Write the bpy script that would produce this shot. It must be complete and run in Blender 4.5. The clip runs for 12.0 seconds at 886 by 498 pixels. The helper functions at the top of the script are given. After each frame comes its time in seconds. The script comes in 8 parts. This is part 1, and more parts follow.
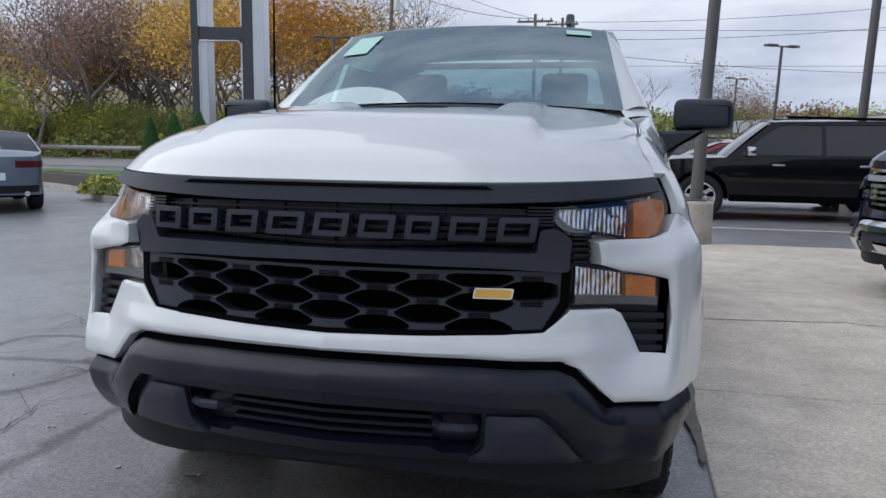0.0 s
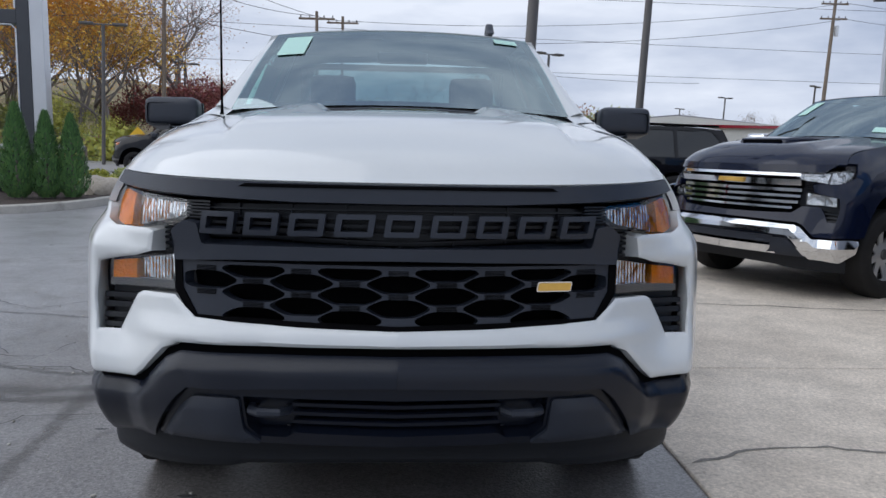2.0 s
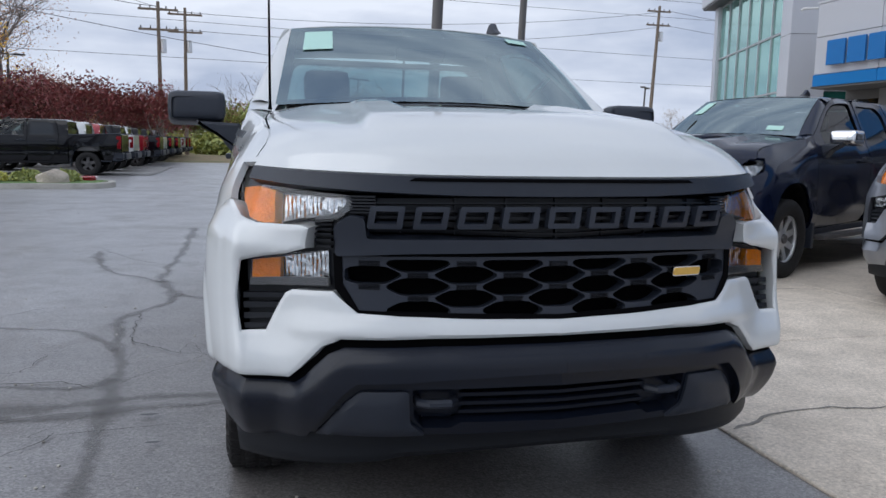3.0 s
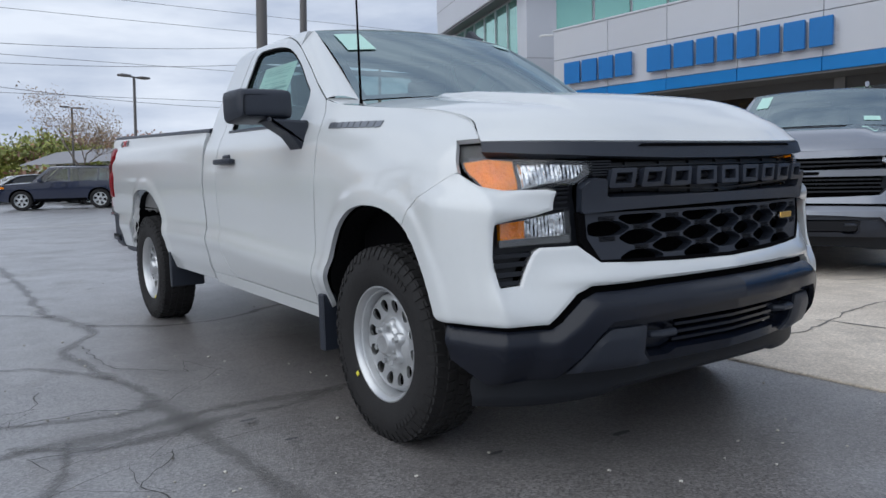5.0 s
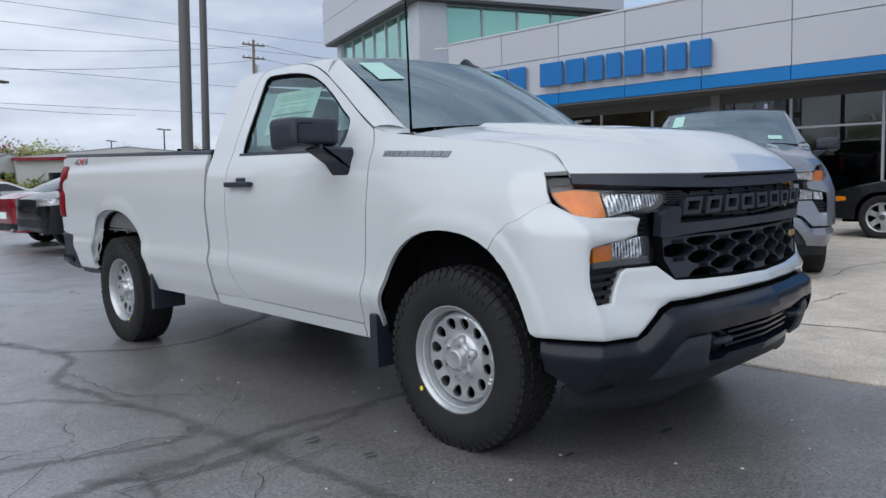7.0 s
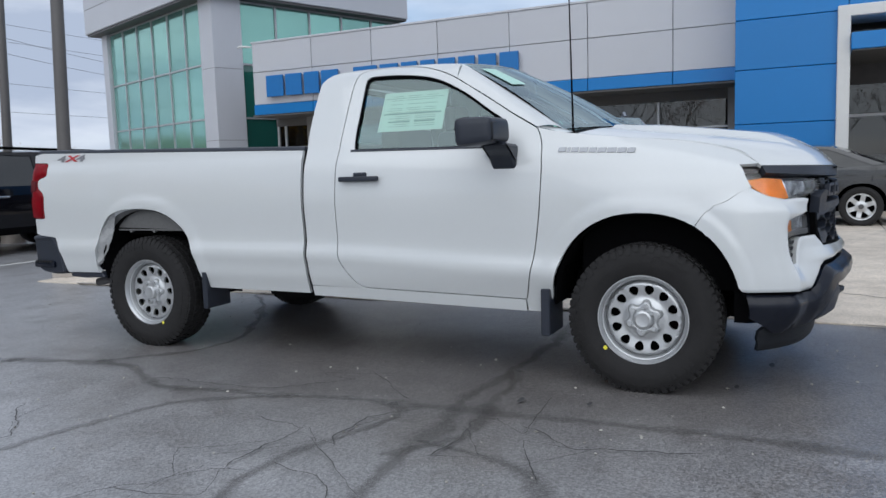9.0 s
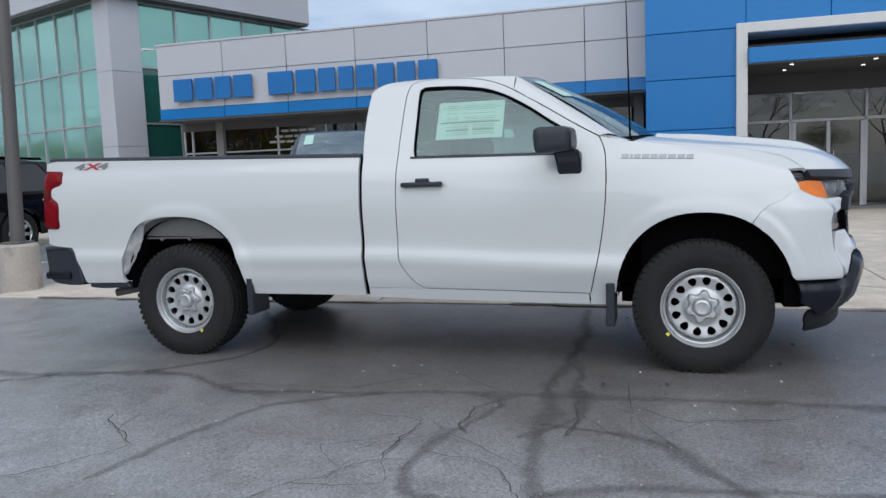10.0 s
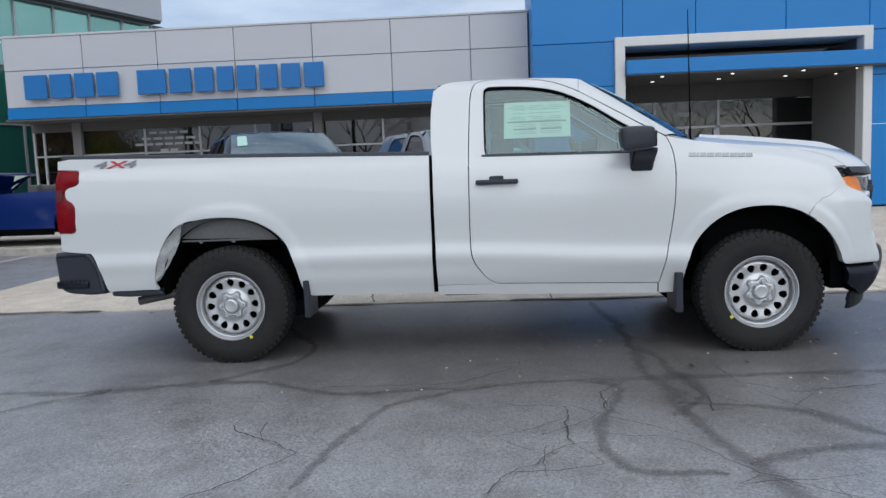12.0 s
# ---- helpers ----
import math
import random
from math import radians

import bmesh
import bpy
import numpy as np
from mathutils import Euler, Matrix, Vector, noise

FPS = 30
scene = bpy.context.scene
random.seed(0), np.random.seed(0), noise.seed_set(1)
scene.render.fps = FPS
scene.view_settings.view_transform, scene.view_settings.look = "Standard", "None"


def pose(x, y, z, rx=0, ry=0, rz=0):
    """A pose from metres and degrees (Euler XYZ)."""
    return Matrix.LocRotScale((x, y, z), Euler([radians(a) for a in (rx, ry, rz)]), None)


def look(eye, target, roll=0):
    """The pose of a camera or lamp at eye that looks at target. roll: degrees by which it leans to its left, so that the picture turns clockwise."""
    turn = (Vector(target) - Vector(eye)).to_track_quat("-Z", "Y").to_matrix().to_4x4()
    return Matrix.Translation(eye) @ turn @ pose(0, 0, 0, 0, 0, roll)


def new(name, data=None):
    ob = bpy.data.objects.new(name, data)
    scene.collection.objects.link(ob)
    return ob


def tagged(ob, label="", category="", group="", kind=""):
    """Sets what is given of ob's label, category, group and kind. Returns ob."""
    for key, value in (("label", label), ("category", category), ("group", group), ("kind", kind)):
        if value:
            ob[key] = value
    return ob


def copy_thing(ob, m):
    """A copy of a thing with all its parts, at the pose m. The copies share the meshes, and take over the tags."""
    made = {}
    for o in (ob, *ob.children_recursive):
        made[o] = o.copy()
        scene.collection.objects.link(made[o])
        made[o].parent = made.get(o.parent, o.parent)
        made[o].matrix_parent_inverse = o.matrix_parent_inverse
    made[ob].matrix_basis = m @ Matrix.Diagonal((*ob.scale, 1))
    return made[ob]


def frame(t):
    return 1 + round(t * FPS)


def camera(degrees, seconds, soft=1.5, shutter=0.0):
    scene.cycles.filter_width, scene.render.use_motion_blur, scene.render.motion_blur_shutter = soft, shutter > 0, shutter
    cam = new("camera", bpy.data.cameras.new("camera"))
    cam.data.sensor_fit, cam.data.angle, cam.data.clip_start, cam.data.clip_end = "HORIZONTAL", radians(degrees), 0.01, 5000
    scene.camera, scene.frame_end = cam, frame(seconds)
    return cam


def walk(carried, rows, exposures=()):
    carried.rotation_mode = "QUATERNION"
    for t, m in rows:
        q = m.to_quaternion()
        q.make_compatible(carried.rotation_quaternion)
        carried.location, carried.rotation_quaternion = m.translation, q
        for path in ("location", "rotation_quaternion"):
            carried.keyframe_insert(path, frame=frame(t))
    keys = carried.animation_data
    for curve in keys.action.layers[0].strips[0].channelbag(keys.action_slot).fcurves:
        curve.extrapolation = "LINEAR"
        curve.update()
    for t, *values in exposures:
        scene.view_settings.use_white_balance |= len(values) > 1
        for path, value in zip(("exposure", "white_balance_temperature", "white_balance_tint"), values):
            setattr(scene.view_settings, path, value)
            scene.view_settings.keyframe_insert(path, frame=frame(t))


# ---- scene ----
cam = camera(60.0, 12.0)
PATH = [
    (0, (0.812, -2.914, 1.28), (0.347, -0.988, 1.007), 0.7),
    (0.5, (0.462, -3.062, 1.288), (0.17, -1.102, 1.016), 1.0),
    (1, (0.225, -3.09, 1.286), (0.077, -1.115, 1.015), 1.0),
    (1.5, (0.108, -3.106, 1.292), (0.08, -1.125, 1.02), 1.0),
    (2, (0.007, -3.11, 1.287), (0.115, -1.132, 1.018), 1.2),
    (2.5, (-0.415, -3.138, 1.299), (-0.127, -1.177, 1.029), 1.3),
    (3, (-0.924, -3.051, 1.262), (-0.419, -1.134, 0.994), 1.1),
    (3.5, (-1.477, -2.948, 1.243), (-0.742, -1.107, 0.981), 0.8),
    (5.5, (-2.625, -2.614, 1.069), (-1.423, -1.027, 0.877), -2.1),
    (6, (-2.652, -2.595, 1.067), (-1.407, -1.041, 0.879), -2.2),
    (6.5, (-2.868, -2.534, 1.146), (-1.559, -1.034, 0.955), -2.0),
    (7, (-3.298, -2.314, 1.203), (-1.9, -0.897, 1.008), -1.7),
    (7.5, (-3.697, -1.98, 1.209), (-2.196, -0.674, 1.008), -1.7),
    (9.5, (-5.396, -0.333, 1.253), (-3.54, 0.381, 1.042), -2.0),
    (10, (-5.686, 0.169, 1.274), (-3.78, 0.741, 1.065), -2.2),
    (10.5, (-5.854, 0.634, 1.268), (-3.914, 1.073, 1.061), -2.3),
    (11, (-5.96, 1.097, 1.272), (-3.997, 1.416, 1.065), -2.4),
    (11.5, (-6.039, 1.486, 1.268), (-4.062, 1.701, 1.059), -2.3),
    (12, (-6.049, 1.741, 1.28), (-4.065, 1.872, 1.07), -2.2),
]
walk(cam, [(t, look(eye, target, roll)) for t, eye, target, roll in PATH],
     [(0.0, 0.18, 6050, 10), (3.5, 0.22, 6050, 10), (5.5, 0.21, 6020, 8), (7.5, 0.22, 6020, 8), (9.5, 0.25, 6080, 8), (12.0, 0.22, 6060, 8)])

# ---- world, sun ----
SUN_UP, SUN_TURN = 46.0, 260.0
world = bpy.data.worlds.new("overcast_sky")
scene.world = world
world.use_nodes = True
wt = world.node_tree
wt.nodes.clear()
w_out = wt.nodes.new("ShaderNodeOutputWorld")
w_mix = wt.nodes.new("ShaderNodeMixShader")
w_sky = wt.nodes.new("ShaderNodeTexSky")
w_sky.sky_type, w_sky.sun_disc = "NISHITA", False
w_sky.sun_elevation, w_sky.sun_rotation = radians(SUN_UP), radians(SUN_TURN)
w_blue = wt.nodes.new("ShaderNodeBackground")
w_blue.inputs[1].default_value = 0.13
w_cloud = wt.nodes.new("ShaderNodeBackground")
w_cloud.inputs[1].default_value = 1.0
w_co = wt.nodes.new("ShaderNodeTexCoord")
w_map = wt.nodes.new("ShaderNodeMapping")
w_map.inputs["Scale"].default_value = (1.6, 1.6, 6.5)
w_n1 = wt.nodes.new("ShaderNodeTexNoise")
w_n1.inputs["Scale"].default_value, w_n1.inputs["Detail"].default_value, w_n1.inputs["Roughness"].default_value = 1.5, 7, 0.55
w_r1 = wt.nodes.new("ShaderNodeValToRGB")
w_r1.color_ramp.elements[0].position, w_r1.color_ramp.elements[0].color = 0.38, (0.40, 0.445, 0.545, 1)
w_r1.color_ramp.elements[1].position, w_r1.color_ramp.elements[1].color = 0.62, (0.73, 0.75, 0.80, 1)
w_n2 = wt.nodes.new("ShaderNodeTexNoise")
w_n2.inputs["Scale"].default_value, w_n2.inputs["Detail"].default_value = 0.9, 4
w_r2 = wt.nodes.new("ShaderNodeValToRGB")
w_r2.color_ramp.elements[0].position, w_r2.color_ramp.elements[0].color = 0.30, (0.55, 0.55, 0.55, 1)
w_r2.color_ramp.elements[1].position, w_r2.color_ramp.elements[1].color = 0.50, (1, 1, 1, 1)
for a, b in ((w_co.outputs["Generated"], w_map.inputs[0]), (w_map.outputs[0], w_n1.inputs["Vector"]), (w_n1.outputs[0], w_r1.inputs[0]),
             (w_map.outputs[0], w_n2.inputs["Vector"]), (w_n2.outputs[0], w_r2.inputs[0]), (w_r1.outputs[0], w_cloud.inputs[0]),
             (w_sky.outputs[0], w_blue.inputs[0]), (w_r2.outputs[0], w_mix.inputs[0]), (w_blue.outputs[0], w_mix.inputs[1]),
             (w_cloud.outputs[0], w_mix.inputs[2]), (w_mix.outputs[0], w_out.inputs[0])):
    wt.links.new(a, b)
sun = new("sun", bpy.data.lights.new("sun", "SUN"))
sun.data.energy, sun.data.angle, sun.data.color = 1.35, radians(80), (1.0, 0.96, 0.90)
sun.matrix_world = look((0, 0, 40), (40 * math.cos(radians(SUN_UP)) * -math.sin(radians(SUN_TURN)), 40 * math.cos(radians(SUN_UP)) * -math.cos(radians(SUN_TURN)), 40 - 40 * math.sin(radians(SUN_UP))))


# ---- materials ----
def node(tree, kind, **values):
    n = tree.nodes.new(kind)
    for key, v in values.items():
        n.inputs[key.replace("_", " ")].default_value = v
    return n


def surface(name, colour, rough=0.5, metal=0.0, vary=0.12, scale=6.0, grain=0.0, grain_scale=60.0, coat=0.0, stain=None, stain_scale=1.0, stain_at=(0.5, 0.7), spec=0.5, random_tint=0.0):
    """A surface with colour variation at two scales, optional stains of a second colour, and a fine relief."""
    m = bpy.data.materials.new(name)
    m.use_nodes = True
    t = m.node_tree
    b = t.nodes["Principled BSDF"]
    b.inputs["Roughness"].default_value, b.inputs["Metallic"].default_value = rough, metal
    b.inputs["Coat Weight"].default_value, b.inputs["Coat Roughness"].default_value = coat, 0.03
    b.inputs["Specular IOR Level"].default_value = spec
    co = t.nodes.new("ShaderNodeTexCoord")
    n1 = node(t, "ShaderNodeTexNoise", Scale=scale, Detail=6.0, Roughness=0.6)
    n2 = node(t, "ShaderNodeTexNoise", Scale=grain_scale, Detail=3.0)
    t.links.new(co.outputs["Object"], n1.inputs["Vector"])
    t.links.new(co.outputs["Object"], n2.inputs["Vector"])
    add = t.nodes.new("ShaderNodeMath")
    add.operation = "ADD"
    t.links.new(n1.outputs[0], add.inputs[0])
    t.links.new(n2.outputs[0], add.inputs[1])
    ramp = t.nodes.new("ShaderNodeMapRange")
    ramp.inputs["From Min"].default_value, ramp.inputs["From Max"].default_value = 0.6, 1.4
    ramp.inputs["To Min"].default_value, ramp.inputs["To Max"].default_value = 1 - vary, 1 + vary
    t.links.new(add.outputs[0], ramp.inputs["Value"])
    mul = t.nodes.new("ShaderNodeVectorMath")
    mul.operation = "SCALE"
    mul.inputs[0].default_value = colour
    t.links.new(ramp.outputs[0], mul.inputs["Scale"])
    last = mul.outputs[0]
    if stain:
        n3 = node(t, "ShaderNodeTexNoise", Scale=stain_scale, Detail=8.0, Roughness=0.65)
        t.links.new(co.outputs["Object"], n3.inputs["Vector"])
        r3 = t.nodes.new("ShaderNodeMapRange")
        r3.inputs["From Min"].default_value, r3.inputs["From Max"].default_value = stain_at
        t.links.new(n3.outputs[0], r3.inputs["Value"])
        mx = t.nodes.new("ShaderNodeMix")
        mx.data_type = "RGBA"
        t.links.new(r3.outputs[0], mx.inputs["Factor"])
        t.links.new(last, mx.inputs["A"])
        mx.inputs["B"].default_value = (*stain, 1)
        last = mx.outputs["Result"]
    if random_tint:
        oi = t.nodes.new("ShaderNodeObjectInfo")
        rr = t.nodes.new("ShaderNodeMapRange")
        rr.inputs["To Min"].default_value, rr.inputs["To Max"].default_value = 1 - random_tint, 1 + random_tint
        t.links.new(oi.outputs["Random"], rr.inputs["Value"])
        m2 = t.nodes.new("ShaderNodeVectorMath")
        m2.operation = "SCALE"
        t.links.new(last, m2.inputs[0])
        t.links.new(rr.outputs[0], m2.inputs["Scale"])
        last = m2.outputs[0]
    t.links.new(last, b.inputs["Base Color"])
    if grain:
        bp = t.nodes.new("ShaderNodeBump")
        bp.inputs["Strength"].default_value, bp.inputs["Distance"].default_value = grain, 0.01
        t.links.new(n2.outputs[0], bp.inputs["Height"])
        t.links.new(bp.outputs[0], b.inputs["Normal"])
    return m


def pane_material(name, tint, gloss=1.0, rough=0.0, see=1.0, ior=1.55, coat=(1, 1, 1)):
    """A thin pane: tinted see-through, with a mirror share that grows at grazing angles."""
    m = bpy.data.materials.new(name)
    m.use_nodes = True
    t = m.node_tree
    t.nodes.clear()
    out = t.nodes.new("ShaderNodeOutputMaterial")
    tr = t.nodes.new("ShaderNodeBsdfTransparent")
    tr.inputs[0].default_value = (*[c * see for c in tint], 1)
    gl = t.nodes.new("ShaderNodeBsdfGlossy")
    gl.inputs["Roughness"].default_value = rough
    gl.inputs[0].default_value = (*[gloss * c for c in coat], 1)
    fr = t.nodes.new("ShaderNodeFresnel")
    fr.inputs[0].default_value = ior
    mx = t.nodes.new("ShaderNodeMixShader")
    t.links.new(fr.outputs[0], mx.inputs[0])
    t.links.new(tr.outputs[0], mx.inputs[1])
    t.links.new(gl.outputs[0], mx.inputs[2])
    t.links.new(mx.outputs[0], out.inputs[0])
    return m


def glow(name, colour, strength):
    m = bpy.data.materials.new(name)
    m.use_nodes = True
    b = m.node_tree.nodes["Principled BSDF"]
    b.inputs["Base Color"].default_value = (*colour, 1)
    b.inputs["Emission Color"].default_value = (*colour, 1)
    b.inputs["Emission Strength"].default_value = strength
    return m


def fluted(name, colour):
    """Bright metal with upright flutes and shallow swells, as inside lamps."""
    m = bpy.data.materials.new(name)
    m.use_nodes = True
    t = m.node_tree
    b = t.nodes["Principled BSDF"]
    b.inputs["Base Color"].default_value = (*colour, 1)
    b.inputs["Metallic"].default_value, b.inputs["Roughness"].default_value = 1.0, 0.20
    co = t.nodes.new("ShaderNodeTexCoord")
    wv = node(t, "ShaderNodeTexWave", Scale=27.0, Distortion=1.6, Detail=1.0)
    wv.bands_direction = "X"
    nz = node(t, "ShaderNodeTexNoise", Scale=14.0, Detail=2.0)
    for n in (wv, nz):
        t.links.new(co.outputs["Object"], n.inputs["Vector"])
    last = None
    for src, strength, distance in ((wv.outputs["Fac"], 0.38, 0.004), (nz.outputs[0], 0.9, 0.03)):
        bp = t.nodes.new("ShaderNodeBump")
        bp.inputs["Strength"].default_value, bp.inputs["Distance"].default_value = strength, distance
        t.links.new(src, bp.inputs["Height"])
        if last:
            t.links.new(last, bp.inputs["Normal"])
        last = bp.outputs[0]
    t.links.new(last, b.inputs["Normal"])
    return m


def stony(name, colour, dark, rough, chips, chip_scale, stain, stain_at, relief=0.5, random_tint=0.0, patch=None, sheen=0.5):
    """Ground of bound stone chips: broad patches, mid mottling, single chips, brownish stains."""
    m = bpy.data.materials.new(name)
    m.use_nodes = True
    t = m.node_tree
    b = t.nodes["Principled BSDF"]
    b.inputs["Specular IOR Level"].default_value = sheen
    co = t.nodes.new("ShaderNodeTexCoord")

    def ranged(src, f0, f1, t0, t1):
        r = t.nodes.new("ShaderNodeMapRange")
        r.inputs["From Min"].default_value, r.inputs["From Max"].default_value = f0, f1
        r.inputs["To Min"].default_value, r.inputs["To Max"].default_value = t0, t1
        t.links.new(src, r.inputs["Value"])
        return r.outputs[0]

    def mixed(fac, a, bb, kind="MIX"):
        x = t.nodes.new("ShaderNodeMix")
        x.data_type, x.blend_type = "RGBA", kind
        t.links.new(fac, x.inputs["Factor"])
        for v, k in ((a, "A"), (bb, "B")):
            if isinstance(v, tuple):
                x.inputs[k].default_value = (*v, 1)
            else:
                t.links.new(v, x.inputs[k])
        return x.outputs["Result"]
    big = node(t, "ShaderNodeTexNoise", Scale=0.45, Detail=9.0, Roughness=0.62)
    mid = node(t, "ShaderNodeTexNoise", Scale=3.2, Detail=7.0, Roughness=0.65)
    fine = node(t, "ShaderNodeTexNoise", Scale=55.0, Detail=4.0, Roughness=0.7)
    spot = node(t, "ShaderNodeTexNoise", Scale=1.3, Detail=10.0, Roughness=0.72)
    chip = node(t, "ShaderNodeTexVoronoi", Scale=chip_scale)
    for n in (big, mid, fine, spot, chip):
        t.links.new(co.outputs["Object"], n.inputs["Vector"])
    col = mixed(ranged(big.outputs[0], 0.38, 0.64, 0, 1), colour, dark)
    col = mixed(ranged(spot.outputs[0], *stain_at, 0, 0.75), col, stain)
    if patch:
        # a darker, less glossy patch of the lot with a ragged edge
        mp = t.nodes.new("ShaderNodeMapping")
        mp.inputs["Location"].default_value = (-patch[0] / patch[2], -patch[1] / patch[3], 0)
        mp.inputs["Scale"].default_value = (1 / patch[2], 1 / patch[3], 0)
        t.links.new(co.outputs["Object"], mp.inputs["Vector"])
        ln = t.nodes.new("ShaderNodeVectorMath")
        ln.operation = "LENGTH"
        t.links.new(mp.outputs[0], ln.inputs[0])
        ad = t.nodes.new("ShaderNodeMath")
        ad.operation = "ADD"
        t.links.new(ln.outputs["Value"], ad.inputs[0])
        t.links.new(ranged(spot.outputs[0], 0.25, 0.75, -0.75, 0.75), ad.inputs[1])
        # mask of the patch: 0.72 in its middle, 0 outside
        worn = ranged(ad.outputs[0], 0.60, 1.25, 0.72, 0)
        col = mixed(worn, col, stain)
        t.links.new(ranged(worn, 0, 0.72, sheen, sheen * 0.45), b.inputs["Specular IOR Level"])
    sep = t.nodes.new("ShaderNodeSeparateColor")
    t.links.new(chip.outputs["Color"], sep.inputs[0])
    for src, f0, f1, amp in ((mid.outputs[0], 0.3, 0.7, 0.16), (fine.outputs[0], 0.25, 0.75, 0.32), (sep.outputs[0], 0, 1, chips)):
        sc = t.nodes.new("ShaderNodeVectorMath")
        sc.operation = "SCALE"
        t.links.new(col, sc.inputs[0])
        t.links.new(ranged(src, f0, f1, 1 - amp, 1 + amp), sc.inputs["Scale"])
        col = sc.outputs[0]
    if random_tint:
        oi = t.nodes.new("ShaderNodeObjectInfo")
        sc = t.nodes.new("ShaderNodeVectorMath")
        sc.operation = "SCALE"
        t.links.new(col, sc.inputs[0])
        t.links.new(ranged(oi.outputs["Random"], 0, 1, 1 - random_tint, 1 + random_tint), sc.inputs["Scale"])
        col = sc.outputs[0]
    t.links.new(col, b.inputs["Base Color"])
    t.links.new(ranged(spot.outputs[0], 0.3, 0.7, rough - 0.08, rough + 0.08), b.inputs["Roughness"])
    b1 = t.nodes.new("ShaderNodeBump")
    b1.inputs["Strength"].default_value, b1.inputs["Distance"].default_value = relief, 0.004
    t.links.new(chip.outputs["Distance"], b1.inputs["Height"])
    b2 = t.nodes.new("ShaderNodeBump")
    b2.inputs["Strength"].default_value, b2.inputs["Distance"].default_value = relief * 0.7, 0.01
    t.links.new(mid.outputs[0], b2.inputs["Height"])
    t.links.new(b1.outputs[0], b2.inputs["Normal"])
    t.links.new(b2.outputs[0], b.inputs["Normal"])
    return m


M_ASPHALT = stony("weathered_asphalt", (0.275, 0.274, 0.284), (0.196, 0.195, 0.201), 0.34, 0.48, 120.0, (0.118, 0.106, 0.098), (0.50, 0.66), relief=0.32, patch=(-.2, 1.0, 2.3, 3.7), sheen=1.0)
M_ASPHALT.node_tree.nodes["Principled BSDF"].inputs["IOR"].default_value = 1.85
M_TAR = stony("crack_sealer", (0.115, 0.108, 0.103), (0.085, 0.080, 0.077), 0.45, 0.30, 130.0, (0.14, 0.136, 0.132), (0.47, 0.60), 0.3)
def worn_edges(m, low, high):
    """Lets a strip fade out unevenly towards its rims, by its UV."""
    t = m.node_tree
    b, out = t.nodes["Principled BSDF"], t.nodes["Material Output"]
    co = t.nodes.new("ShaderNodeTexCoord")
    sep = t.nodes.new("ShaderNodeSeparateXYZ")
    t.links.new(co.outputs["UV"], sep.inputs[0])
    total = sep.outputs["Y"]
    for scale, amount in ((9.0, 0.9), (60.0, 0.6)):
        n = node(t, "ShaderNodeTexNoise", Scale=scale, Detail=6.0, Roughness=0.65)
        t.links.new(co.outputs["Object"], n.inputs["Vector"])
        part_of = t.nodes.new("ShaderNodeMath")
        part_of.operation = "MULTIPLY_ADD"
        part_of.inputs[1].default_value = amount
        t.links.new(n.outputs[0], part_of.inputs[0])
        t.links.new(total, part_of.inputs[2])
        total = part_of.outputs[0]
    r = t.nodes.new("ShaderNodeMapRange")
    r.inputs["From Min"].default_value, r.inputs["From Max"].default_value = low, high
    r.inputs["To Max"].default_value = 0.36
    t.links.new(total, r.inputs["Value"])
    clear = t.nodes.new("ShaderNodeBsdfTransparent")
    mx = t.nodes.new("ShaderNodeMixShader")
    t.links.new(r.outputs[0], mx.inputs[0])
    t.links.new(clear.outputs[0], mx.inputs[1])
    t.links.new(b.outputs[0], mx.inputs[2])
    t.links.new(mx.outputs[0], out.inputs[0])


worn_edges(M_TAR, 0.95, 1.55)
M_CRACK = surface("open_crack", (0.06, 0.058, 0.056), 0.9, vary=0.2)
M_WET = surface("dark_ground_stain", (0.062, 0.062, 0.066), 0.5, vary=0.2, scale=8)
M_SLAB = stony("concrete_slab", (0.61, 0.54, 0.455), (0.52, 0.455, 0.38), 0.85, 0.10, 150.0, (0.31, 0.28, 0.245), (0.56, 0.74), 0.3, 0.05)
M_JOINT = surface("joint_dirt", (0.20, 0.185, 0.165), 0.95, vary=0.3, scale=5)
M_KERB = surface("kerb_concrete", (0.46, 0.44, 0.40), 0.9, vary=0.2, scale=3, grain=0.4, stain=(0.25, 0.23, 0.2), stain_scale=2.0)
M_GRASS_GROUND = surface("turf", (0.10, 0.17, 0.05), 0.95, vary=0.35, scale=8, grain=0.8, grain_scale=150)
M_MULCH = surface("mulch", (0.05, 0.036, 0.03), 0.95, vary=0.5, scale=25, grain=1.0, grain_scale=70)
M_ROAD = surface("road_surface", (0.24, 0.235, 0.23), 0.85, vary=0.15, scale=1.0)
M_LEAFLITTER = surface("leaf_litter", (0.24, 0.19, 0.11), 0.95, vary=0.45, scale=2.5, grain=0.8, stain=(0.09, 0.12, 0.04), stain_scale=0.3)
M_PANEL = surface("grey_metal_panel", (0.49, 0.50, 0.535), 0.42, 0.0, vary=0.04, scale=0.6, random_tint=0.03)
M_PANELGREY = surface("tower_metal_panel", (0.48, 0.495, 0.54), 0.42, vary=0.05, scale=0.6)
M_BLUE = surface("blue_metal_panel", (0.003, 0.165, 0.47), 0.38, vary=0.05, scale=0.7, random_tint=0.05)
M_SIGNBLUE = surface("sign_blue", (0.010, 0.145, 0.42), 0.4, vary=0.06)
M_SIGNSIDE = surface("sign_return", (0.33, 0.36, 0.43), 0.5, vary=0.1)
